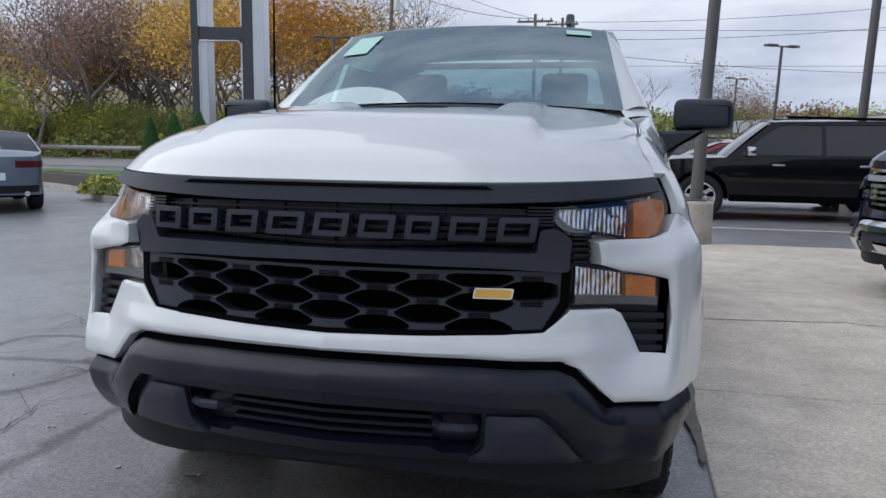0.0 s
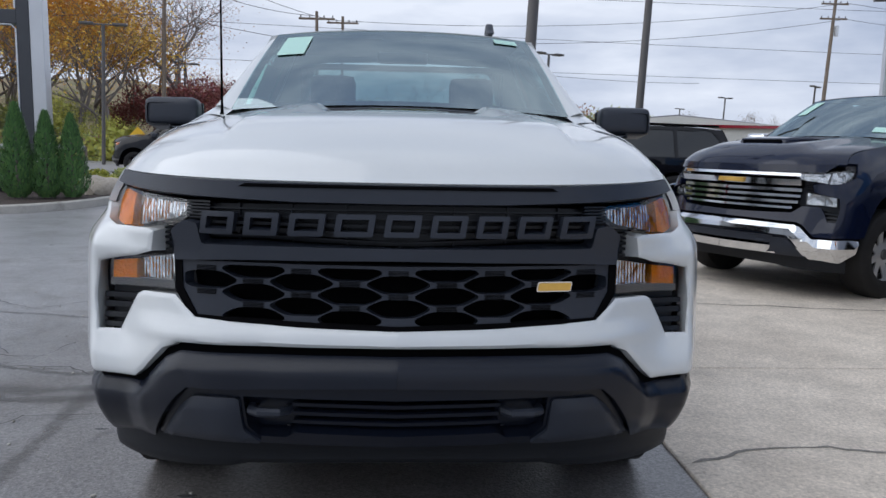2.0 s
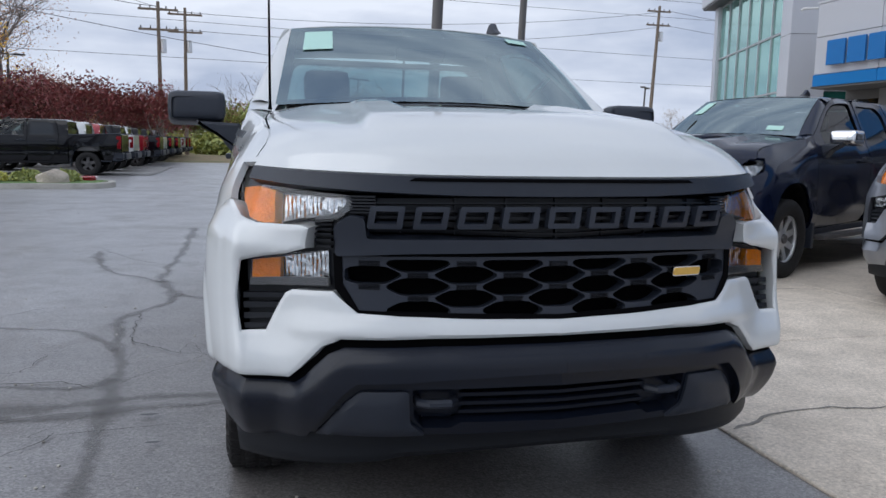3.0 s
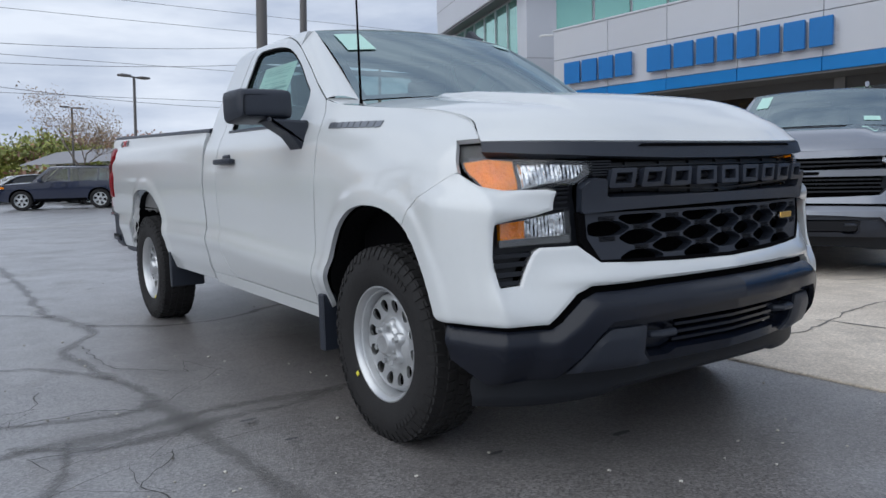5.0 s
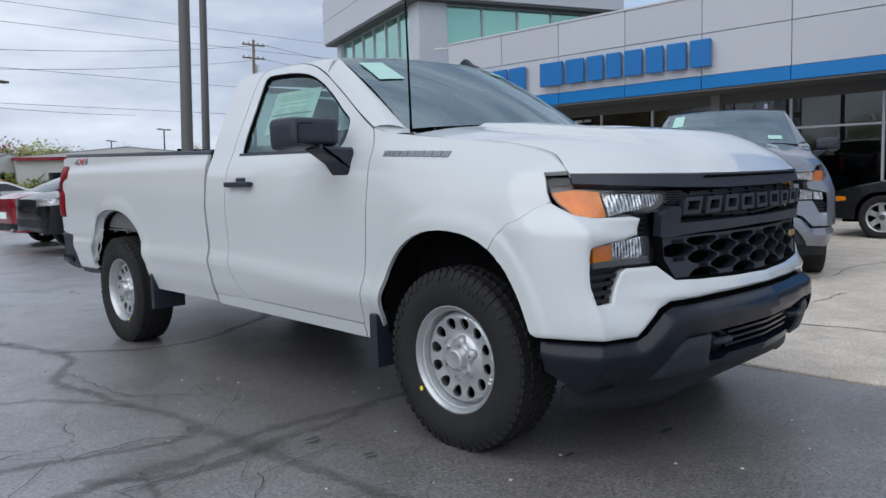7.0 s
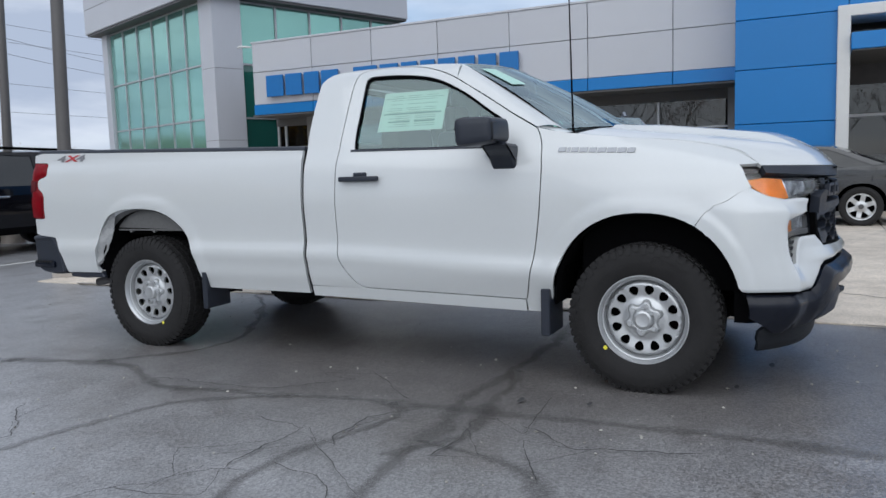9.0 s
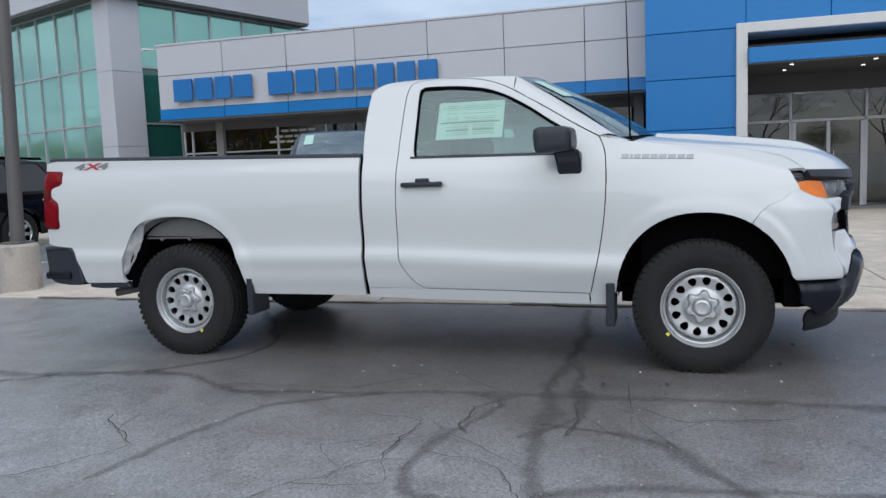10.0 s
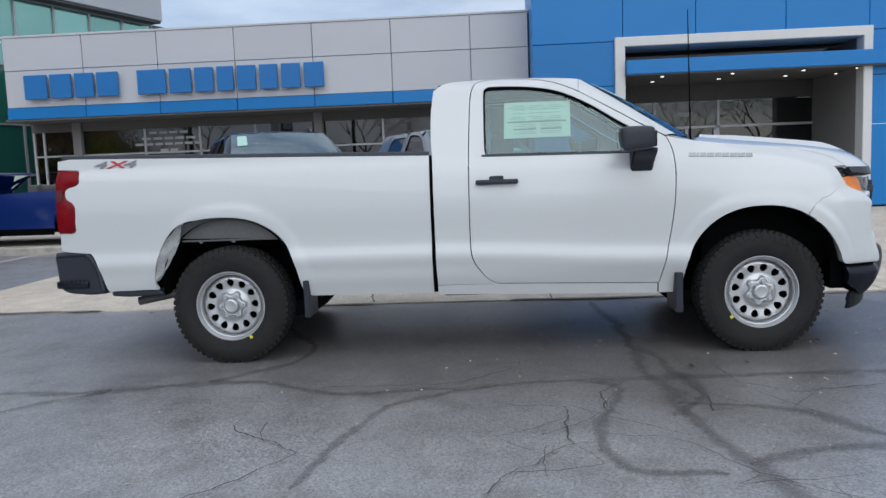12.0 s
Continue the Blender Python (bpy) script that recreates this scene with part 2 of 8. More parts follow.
M_WHITEMETAL = surface("white_portal_metal", (0.62, 0.62, 0.61), 0.45, vary=0.04)
M_DARKMETAL = surface("dark_bronze_metal", (0.075, 0.072, 0.075), 0.5, vary=0.15)
M_ALU = surface("mullion_aluminium", (0.42, 0.43, 0.45), 0.45, 0.4, vary=0.08)
# toned down: the dark under canopy and fascia is put into this colour
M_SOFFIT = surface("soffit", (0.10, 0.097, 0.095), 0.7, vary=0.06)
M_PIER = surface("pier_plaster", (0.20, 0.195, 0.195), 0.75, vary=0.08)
# room wall and floor colours hold the dimness of the interior
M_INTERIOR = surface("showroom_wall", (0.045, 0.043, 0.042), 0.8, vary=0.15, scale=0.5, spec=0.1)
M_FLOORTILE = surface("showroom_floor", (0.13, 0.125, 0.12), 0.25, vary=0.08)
M_GLASS = pane_material("storefront_glass", (0.20, 0.255, 0.24), 1.0, ior=1.8)
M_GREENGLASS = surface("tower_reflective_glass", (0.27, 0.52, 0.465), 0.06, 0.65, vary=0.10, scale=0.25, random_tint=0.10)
# darker copy of the tower glass, with the shade put into its colour
M_SHADEGLASS = surface("tower_glass_painted_shade", (0.02, 0.10, 0.085), 0.05, 0.0, vary=0.12, scale=0.3, spec=0.8, random_tint=0.15)
M_LIGHTPANEL = glow("ceiling_lamp", (1.0, 0.95, 0.85), 1.8)
M_BAR = surface("pale_window_lettering", (0.36, 0.37, 0.37), 0.6, vary=0.05)
M_POLE = surface("painted_steel_pole", (0.105, 0.098, 0.095), 0.5, vary=0.12, scale=3)
M_WOODPOLE = surface("weathered_pole_wood", (0.20, 0.16, 0.125), 0.9, vary=0.25, scale=4)
M_WIRE = surface("cable", (0.12, 0.12, 0.13), 0.6, vary=0.1)
M_BARK = surface("bark", (0.21, 0.185, 0.17), 0.95, vary=0.3, scale=9, grain=0.8, grain_scale=40)
M_BASE = surface("pole_footing", (0.42, 0.38, 0.34), 0.9, vary=0.2, scale=4, grain=0.5, stain=(0.27, 0.23, 0.19), stain_scale=3.0)
M_STEEL = surface("brushed_sign_steel", (0.62, 0.63, 0.65), 0.35, 0.7, vary=0.06, scale=2)
M_SIGNDARK = surface("sign_dark_cladding", (0.055, 0.058, 0.066), 0.45, vary=0.1)
M_ROCK = surface("boulder", (0.42, 0.37, 0.31), 0.9, vary=0.25, scale=3, grain=0.8, grain_scale=20)

# car surfaces
M_WHITE = surface("white_car_paint", (0.578, 0.596, 0.602), 0.30, vary=0.012, scale=2, coat=1.0)
M_DARKBLUE = surface("dark_blue_car_paint", (0.004, 0.007, 0.022), 0.16, 0.0, vary=0.05, coat=0.45, spec=0.2)
M_BLACKPAINT = surface("black_car_paint", (0.004, 0.004, 0.006), 0.2, vary=0.05, coat=0.6, spec=0.1)
M_GREYPAINT = surface("grey_car_paint", (0.20, 0.215, 0.25), 0.32, 0.5, vary=0.04, coat=1.0)
M_NAVYPAINT = surface("navy_car_paint", (0.008, 0.014, 0.040), 0.25, 0.1, vary=0.05, coat=0.8)
M_BLUEPAINT = surface("blue_car_paint", (0.010, 0.035, 0.20), 0.25, 0.3, vary=0.04, coat=1.0)
M_REDPAINT = surface("red_car_paint", (0.26, 0.006, 0.018), 0.25, 0.2, vary=0.05, coat=1.0)
M_STEELBLUE = surface("steel_blue_car_paint", (0.13, 0.165, 0.22), 0.3, 0.4, vary=0.05, coat=1.0)
M_PLASTIC = surface("black_textured_plastic", (0.021, 0.0255, 0.037), 0.42, vary=0.12, scale=14, grain=0.12, grain_scale=500, spec=0.38)
M_GRILLE = surface("grille_black_plastic", (0.008, 0.0095, 0.0135), 0.36, vary=0.10, scale=14, spec=0.26)
M_BUMPER = surface("satin_black_bumper", (0.006, 0.0082, 0.0155), 0.24, vary=0.08, scale=10, grain=0.03, grain_scale=600, spec=0.32)
M_VALANCE = surface("grey_valance_plastic", (0.010, 0.0115, 0.015), 0.50, vary=0.10, scale=14, grain=0.1, grain_scale=500, spec=0.25)
# for black parts, and for sheets that stand in for the shade in gaps
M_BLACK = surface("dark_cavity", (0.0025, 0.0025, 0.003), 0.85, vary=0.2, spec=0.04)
M_LINER = surface("wheelhouse_liner", (0.006, 0.006, 0.0068), 0.9, vary=0.3, scale=8, grain=0.5, spec=0.06)
M_GALV = surface("felt_inner_panel", (0.135, 0.135, 0.135), 0.85, vary=0.12, scale=5, grain=0.2)
M_GALVLIGHT = surface("primed_inner_stay", (0.34, 0.345, 0.35), 0.5, vary=0.25, scale=7)
M_RUBBER = surface("tyre_rubber", (0.021, 0.0203, 0.0208), 0.72, vary=0.22, scale=14, grain=0.25, grain_scale=180, spec=0.22)
M_RIM = surface("silver_steel_wheel", (0.52, 0.53, 0.54), 0.34, 0.75, vary=0.06, scale=10)
M_CHROME = surface("chrome", (0.74, 0.75, 0.77), 0.10, 1.0, vary=0.03)
M_DARKCHROME = surface("dark_badge_chrome", (0.26, 0.27, 0.29), 0.30, 1.0, vary=0.05)
M_REFLECTOR = fluted("lamp_reflector", (0.62, 0.63, 0.64))
M_BEZEL = surface("lamp_bezel_grey", (0.10, 0.103, 0.108), 0.3, vary=0.08, scale=20, spec=0.4)
M_AMBER = surface("amber_lamp_plastic", (0.82, 0.25, 0.002), 0.22, vary=0.40, scale=16, grain=0.6, grain_scale=75, coat=0.2, spec=0.2)
M_REDLAMP = surface("red_lamp_plastic", (0.175, 0.002, 0.007), 0.28, vary=0.30, scale=16, grain=0.2, grain_scale=90, coat=0.08, spec=0.1)
M_REDDARK = surface("dark_red_lamp_neck", (0.09, 0.003, 0.006), 0.2, vary=0.2, scale=16, coat=0.5, spec=0.3)
M_CLEAR = pane_material("clear_lamp_cover", (0.95, 0.96, 0.97), 1.0, ior=1.6)
M_CARGLASS = pane_material("car_window_glass", (0.50, 0.62, 0.59), 1.0, ior=2.1, coat=(0.80, 0.97, 0.97))
M_SCREEN = pane_material("windscreen_glass", (0.40, 0.56, 0.55), 0.97, ior=4.2, coat=(0.80, 0.95, 1.0))
M_SUVGLASS = pane_material("tinted_suv_glass", (0.36, 0.42, 0.41), 0.9, ior=1.6)
M_DARKGLASS = surface("privacy_glass", (0.010, 0.012, 0.014), 0.04, vary=0.05, spec=0.7)
M_SEAT = surface("seat_cloth", (0.085, 0.085, 0.088), 0.9, vary=0.15, scale=30, grain=0.3)
M_DASH = surface("dashboard_plastic", (0.05, 0.05, 0.053), 0.6, vary=0.1)
M_GOLD = surface("gold_badge", (0.72, 0.45, 0.11), 0.32, 0.75, vary=0.06)
M_PAPER = surface("printed_window_sheet", (0.74, 0.88, 0.82), 0.7, vary=0.03)
M_PAPERINK = surface("sheet_ink", (0.34, 0.45, 0.41), 0.8, vary=0.3)
M_STICKER = surface("mint_sticker", (0.42, 0.64, 0.57), 0.6, vary=0.04)
M_YELLOW = surface("yellow_tag", (0.80, 0.72, 0.06), 0.6, vary=0.05)
M_REDDECAL = surface("red_decal", (0.45, 0.03, 0.04), 0.5, vary=0.05)
M_GREYDECAL = surface("grey_decal", (0.20, 0.20, 0.215), 0.5, vary=0.05)
M_SIGNYELLOW = surface("road_sign_yellow", (0.75, 0.45, 0.02), 0.5, vary=0.08)


def leaf_material(name, colours, low=0.6):
    m = bpy.data.materials.new(name)
    m.use_nodes = True
    t = m.node_tree
    b = t.nodes["Principled BSDF"]
    b.inputs["Roughness"].default_value = low
    geo = t.nodes.new("ShaderNodeNewGeometry")
    ramp = t.nodes.new("ShaderNodeValToRGB")
    ramp.color_ramp.interpolation = "LINEAR"
    while len(ramp.color_ramp.elements) < len(colours):
        ramp.color_ramp.elements.new(0.5)
    for i, c in enumerate(colours):
        ramp.color_ramp.elements[i].position = i / max(1, len(colours) - 1)
        ramp.color_ramp.elements[i].color = (*c, 1)
    t.links.new(geo.outputs["Random Per Island"], ramp.inputs[0])
    t.links.new(ramp.outputs[0], b.inputs["Base Color"])
    return m


M_LEAF_ORANGE = leaf_material("orange_leaves", [(0.62, 0.25, 0.04), (0.74, 0.40, 0.06), (0.46, 0.20, 0.05), (0.66, 0.30, 0.04), (0.70, 0.46, 0.09)])
M_LEAF_RUST = leaf_material("rust_leaves", [(0.30, 0.17, 0.13), (0.36, 0.20, 0.15), (0.26, 0.18, 0.15), (0.38, 0.24, 0.17), (0.44, 0.22, 0.11)])
M_LEAF_RED = leaf_material("red_leaves", [(0.20, 0.045, 0.05), (0.28, 0.07, 0.065), (0.15, 0.05, 0.05), (0.25, 0.10, 0.07)])
M_LEAF_GREEN = leaf_material("green_leaves", [(0.23, 0.27, 0.08), (0.33, 0.36, 0.09), (0.17, 0.21, 0.07), (0.42, 0.40, 0.10)])
M_LEAF_LIME = leaf_material("yellow_green_leaves", [(0.36, 0.38, 0.06), (0.48, 0.44, 0.08), (0.26, 0.30, 0.06)])
M_LEAF_THUJA = leaf_material("evergreen_sprays", [(0.07, 0.16, 0.05), (0.12, 0.25, 0.07), (0.05, 0.12, 0.045), (0.16, 0.29, 0.08)])
M_LEAF_GOLD = leaf_material("golden_leaves", [(0.74, 0.42, 0.05), (0.80, 0.54, 0.08), (0.62, 0.32, 0.05), (0.50, 0.40, 0.08), (0.72, 0.36, 0.04)])
M_LEAF_PALE = leaf_material("pale_brown_leaves", [(0.30, 0.22, 0.14), (0.22, 0.15, 0.10), (0.36, 0.28, 0.18)])
M_TWIG = leaf_material("bare_twigs", [(0.10, 0.08, 0.075), (0.14, 0.11, 0.10)])


from mathutils.geometry import delaunay_2d_cdt

# ---- mesh tools ----
def finish(name, bm, material, angle=32, smooth_shade=True):
    me = bpy.data.meshes.new(name)
    bm.to_mesh(me)
    bm.free()
    for mat in (material if isinstance(material, (list, tuple)) else [material]):
        me.materials.append(mat)
    if smooth_shade and len(me.polygons):
        me.shade_smooth()
        me.set_sharp_from_angle(angle=radians(angle))
    return me


def part(name, bm, material, parent, label="", angle=32, smooth_shade=True):
    ob = new(name, finish(name, bm, material, angle, smooth_shade))
    ob.parent = parent
    if label:
        ob["label"] = label
    return ob


def share(name, me, parent, m=None):
    ob = new(name, me)
    ob.parent = parent
    if m is not None:
        ob.matrix_basis = m
    return ob


def thing(name, label, category, group="", kind="", at=None):
    ob = new(name)
    ob.empty_display_size = 0.2
    if at is not None:
        ob.matrix_basis = at
    return tagged(ob, label, category, group, kind)


def solid(name, bm, material, label, category, group="", kind="", at=None, angle=32):
    ob = new(name, finish(name, bm, material, angle))
    if at is not None:
        ob.matrix_basis = at
    return tagged(ob, label, category, group, kind)


def box(bm, x0, x1, y0, y1, z0, z1, bevel=0.0, seg=1, m=None, mat=0):
    vs = [bm.verts.new((x, y, z)) for x in (x0, x1) for y in (y0, y1) for z in (z0, z1)]
    fs = [bm.faces.new([vs[i] for i in q]) for q in ((0, 1, 3, 2), (4, 6, 7, 5), (0, 4, 5, 1), (2, 3, 7, 6), (0, 2, 6, 4), (1, 5, 7, 3))]
    for f in fs:
        f.material_index = mat
    if bevel:
        es = list({e for f in fs for e in f.edges})
        got = bmesh.ops.bevel(bm, geom=es, offset=bevel, segments=seg, affect="EDGES", profile=0.6)
        vs = list({v for f in got["faces"] for v in f.verts} | {v for v in vs if v.is_valid})
    if m is not None:
        for v in vs:
            v.co = m @ v.co
    return vs


def boxed(x0, x1, y0, y1, z0, z1, bevel=0.0, seg=1):
    bm = bmesh.new()
    box(bm, x0, x1, y0, y1, z0, z1, bevel, seg)
    return bm


def tube(bm, points, radius, n=10, caps=True, mat=0):
    """A round tube along points; radius is one number or one for each point."""
    pts = [Vector(p) for p in points]
    rad = radius if isinstance(radius, (list, tuple)) else [radius] * len(pts)
    rings = []
    side = None
    for i, p in enumerate(pts):
        d = (pts[min(i + 1, len(pts) - 1)] - pts[max(i - 1, 0)]).normalized()
        if side is None:
            side = d.orthogonal().normalized()
        side = (side - d * side.dot(d)).normalized()
        up = d.cross(side)
        rings.append([bm.verts.new(p + rad[i] * (math.cos(a) * side + math.sin(a) * up)) for a in [2 * math.pi * k / n for k in range(n)]])
    for a, b in zip(rings, rings[1:]):
        for k in range(n):
            bm.faces.new((a[k], a[(k + 1) % n], b[(k + 1) % n], b[k])).material_index = mat
    if caps:
        bm.faces.new(list(reversed(rings[0]))).material_index = mat
        bm.faces.new(rings[-1]).material_index = mat


def tubed(points, radius, n=10):
    bm = bmesh.new()
    tube(bm, points, radius, n)
    return bm


def lathe(bm, profile, n=48, axis="X", centre=(0, 0, 0), mat=0, closed=False):
    """Turns a profile of (along, radius) round an axis."""
    rings = []
    for u, r in profile:
        ring = []
        for k in range(n):
            a = 2 * math.pi * k / n
            c, s = r * math.cos(a), r * math.sin(a)
            p = (u, c, s) if axis == "X" else (c, s, u)
            ring.append(bm.verts.new(Vector(p) + Vector(centre)))
        rings.append(ring)
    pairs = list(zip(rings, rings[1:])) + ([(rings[-1], rings[0])] if closed else [])
    for a, b in pairs:
        for k in range(n):
            bm.faces.new((a[k], b[k], b[(k + 1) % n], a[(k + 1) % n])).material_index = mat
    return rings


def grid(bm, fn, nu, nv, mat=0, flip=False):
    """A sheet of fn(u, v) with u, v from 0 to 1."""
    vs = [[bm.verts.new(fn(i / nu, j / nv)) for j in range(nv + 1)] for i in range(nu + 1)]
    for i in range(nu):
        for j in range(nv):
            q = (vs[i][j], vs[i + 1][j], vs[i + 1][j + 1], vs[i][j + 1])
            bm.faces.new(tuple(reversed(q)) if flip else q).material_index = mat
    return vs


def thicken(bm, depth):
    """Gives an open sheet a thickness against its normals."""
    bm.normal_update()
    bmesh.ops.solidify(bm, geom=list(bm.faces), thickness=depth)


def prism(bm, outline, axis, a, b, bevel=0.0):
    """Extrudes an outline (two coordinates) along an axis from a to b."""
    def at(p, v):
        return {"x": (v, p[0], p[1]), "y": (p[0], v, p[1]), "z": (p[0], p[1], v)}[axis]
    lo = [bm.verts.new(at(p, a)) for p in outline]
    hi = [bm.verts.new(at(p, b)) for p in outline]
    fs = [bm.faces.new(lo), bm.faces.new(list(reversed(hi)))]
    n = len(outline)
    for i in range(n):
        fs.append(bm.faces.new((lo[i], hi[i], hi[(i + 1) % n], lo[(i + 1) % n])))
    bmesh.ops.recalc_face_normals(bm, faces=fs)
    if bevel:
        bmesh.ops.bevel(bm, geom=list({e for f in fs for e in f.edges}), offset=bevel, segments=1, affect="EDGES")


def inside(points, poly):
    """Which points lie inside a polygon (numpy)."""
    p, q = np.asarray(points, float), np.asarray(poly, float)
    r = np.roll(q, -1, axis=0)
    hit = np.zeros(len(p), bool)
    for (ax, ay), (bx, by) in zip(q, r):
        if ay == by:
            continue
        cross = ((ay > p[:, 1]) != (by > p[:, 1])) & (p[:, 0] < (bx - ax) * (p[:, 1] - ay) / (by - ay) + ax)
        hit ^= cross
    return hit


def resample(poly, step):
    out = []
    for (ax, ay), (bx, by) in zip(poly, poly[1:] + poly[:1]):
        n = max(1, math.ceil(math.hypot(bx - ax, by - ay) / step))
        out += [(ax + (bx - ax) * k / n, ay + (by - ay) * k / n) for k in range(n)]
    return out


def edge_distance(points, poly):
    p, q = np.asarray(points, float), np.asarray(poly, float)
    best = np.full(len(p), 1e9)
    for a, b in zip(q, np.roll(q, -1, axis=0)):
        d = b - a
        k = np.clip(((p - a) @ d) / max(1e-12, d @ d), 0, 1)
        best = np.minimum(best, np.hypot(*(p - (a + k[:, None] * d)).T))
    return best


def flat_mesh(outer, holes=(), step=0.05):
    """Triangles over a flat outline with holes, with an even grid of points inside."""
    loops = [resample(list(outer), step)] + [resample(list(h), step) for h in holes]
    pts, edges = [], []
    for loop in loops:
        k = len(pts)
        pts += loop
        edges += [(k + i, k + (i + 1) % len(loop)) for i in range(len(loop))]
    o = np.asarray(outer, float)
    gx, gy = np.meshgrid(np.arange(o[:, 0].min() + step / 2, o[:, 0].max(), step), np.arange(o[:, 1].min() + step / 2, o[:, 1].max(), step))
    g = np.stack([gx.ravel(), gy.ravel()], 1)
    keep = inside(g, outer)
    for h in holes:
        keep &= ~inside(g, h)
    g = g[keep]
    if len(g):
        keep = np.ones(len(g), bool)
        for h in (outer, *holes):
            keep &= edge_distance(g, h) > step * 0.45
        g = g[keep]
    pts += [tuple(p) for p in g]
    got = delaunay_2d_cdt([Vector(p) for p in pts], edges, [], 0, 1e-6)
    vs = np.array([tuple(v) for v in got[0]])
    fs = [f for f in got[2]]
    mid = np.array([vs[list(f)].mean(axis=0) for f in fs])
    ok = inside(mid, outer)
    for h in holes:
        ok &= ~inside(mid, h)
    return vs, [f for f, k in zip(fs, ok) if k]


def sheet(bm, place, outer, holes=(), step=0.05, thick=0.015, sink=0.0, side=1, mat=0, soft=None):
    """A panel on a curved skin: place(a, b) gives a point; the sheet is set in by sink and its rim turned in by thick. side -1 mirrors it in x. soft (width, depth) rolls the rim over."""
    vs, fs = flat_mesh(outer, holes, step)
    e = 1e-3
    top, normals = [], []
    for a, b in vs:
        p, pa, pb = Vector(place(a, b)), Vector(place(a + e, b)), Vector(place(a, b + e))
        n = (pa - p).cross(pb - p).normalized()
        top.append(p), normals.append(n)
    want = sum((n.dot(Vector((p.x, p.y - 1.6, 0))) for p, n in zip(top, normals)))
    if want < 0:
        normals = [-n for n in normals]
    pos = [p - n * sink for p, n in zip(top, normals)]
    if soft:
        near = np.full(len(vs), 1e9)
        for loop in (outer, *holes):
            for a, b in list(zip(loop, list(loop[1:]) + [loop[0]]))[:soft[2] if len(soft) > 2 else None]:
                if not (abs(a[0]) < 1e-6 and abs(b[0]) < 1e-6):
                    near = np.minimum(near, edge_distance(vs, [a, b]))
        pos = [p - n * soft[1] * (1 - min(1.0, d / soft[0])) ** 1.25 for p, n, d in zip(pos, normals, near)]
    verts = [bm.verts.new((p.x * side, p.y, p.z)) for p in pos]
    faces = []
    for f in fs:
        q = [verts[i] for i in f]
        face = bm.faces.new(q)
        face.normal_update()
        n = normals[f[0]].copy()
        n.x *= side
        if face.normal.dot(n) < 0:
            face.normal_flip()
        face.material_index = mat
        faces.append(face)
    if thick:
        rim = [ed for ed in {e2 for f in faces for e2 in f.edges} if len(ed.link_faces) == 1]
        low = {}
        for ed in rim:
            for v in ed.verts:
                if v not in low:
                    i = verts.index(v)
                    p = pos[i] - normals[i] * thick
                    low[v] = bm.verts.new((p.x * side, p.y, p.z))
        for ed in rim:
            f = ed.link_faces[0]
            a, b = ed.verts
            loop = [l for l in f.loops if l.edge == ed][0]
            if loop.vert == b:
                a, b = b, a
            bm.faces.new((b, a, low[a], low[b])).material_index = mat
    return bm


def sheeted(place, outer, holes=(), step=0.05, thick=0.015, sink=0.0, side=1, soft=None):
    return sheet(bmesh.new(), place, outer, holes, step, thick, sink, side, 0, soft)


def flowing(points, n=5):
    """A smooth line through points, n steps between each two."""
    out = []
    for i in range(len(points) - 1):
        a, b = Vector(points[i]), Vector(points[i + 1])
        am, bn = Vector(points[max(0, i - 1)]), Vector(points[min(len(points) - 1, i + 2)])
        m0, m1 = (b - am) * .5, (bn - a) * .5
        for k in range(n):
            t = k / n
            q = (2 * t ** 3 - 3 * t * t + 1) * a + (t ** 3 - 2 * t * t + t) * m0 + (3 * t * t - 2 * t ** 3) * b + (t ** 3 - t * t) * m1
            out.append((q.x, q.y))
    out.append(tuple(points[-1]))
    return out


def spread(poly, d):
    """A closed outline pushed outwards by d."""
    area = sum(a[0] * b[1] - b[0] * a[1] for a, b in zip(poly, poly[1:] + poly[:1]))
    sg = 1 if area > 0 else -1
    out = []
    for i, p in enumerate(poly):
        a, b = Vector(poly[i - 1]), Vector(poly[(i + 1) % len(poly)])
        t = (b - a).normalized()
        out.append((p[0] + t.y * d * sg, p[1] - t.x * d * sg))
    return out


def rounded(poly, r, n=4):
    """The polygon with its corners rounded."""
    out = []
    m = len(poly)
    for i in range(m):
        p, a, b = (Vector(poly[j]) for j in (i, i - 1, (i + 1) % m))
        da, db = (a - p), (b - p)
        k = min(r, da.length * 0.45, db.length * 0.45)
        u, v = p + da.normalized() * k, p + db.normalized() * k
        for j in range(n + 1):
            t = j / n
            q = (1 - t) ** 2 * u + 2 * t * (1 - t) * p + t * t * v
            out.append((q.x, q.y))
    return out


def smoothstep(a, b, v):
    k = min(1.0, max(0.0, (v - a) / (b - a)))
    return k * k * (3 - 2 * k)


def ramp(a, b, v):
    return min(1.0, max(0.0, (v - a) / (b - a)))


def lookup(table, v):
    if v <= table[0][0]:
        return table[0][1]
    for (a, p), (b, q) in zip(table, table[1:]):
        if v <= b:
            return p + (q - p) * (v - a) / (b - a)
    return table[-1][1]


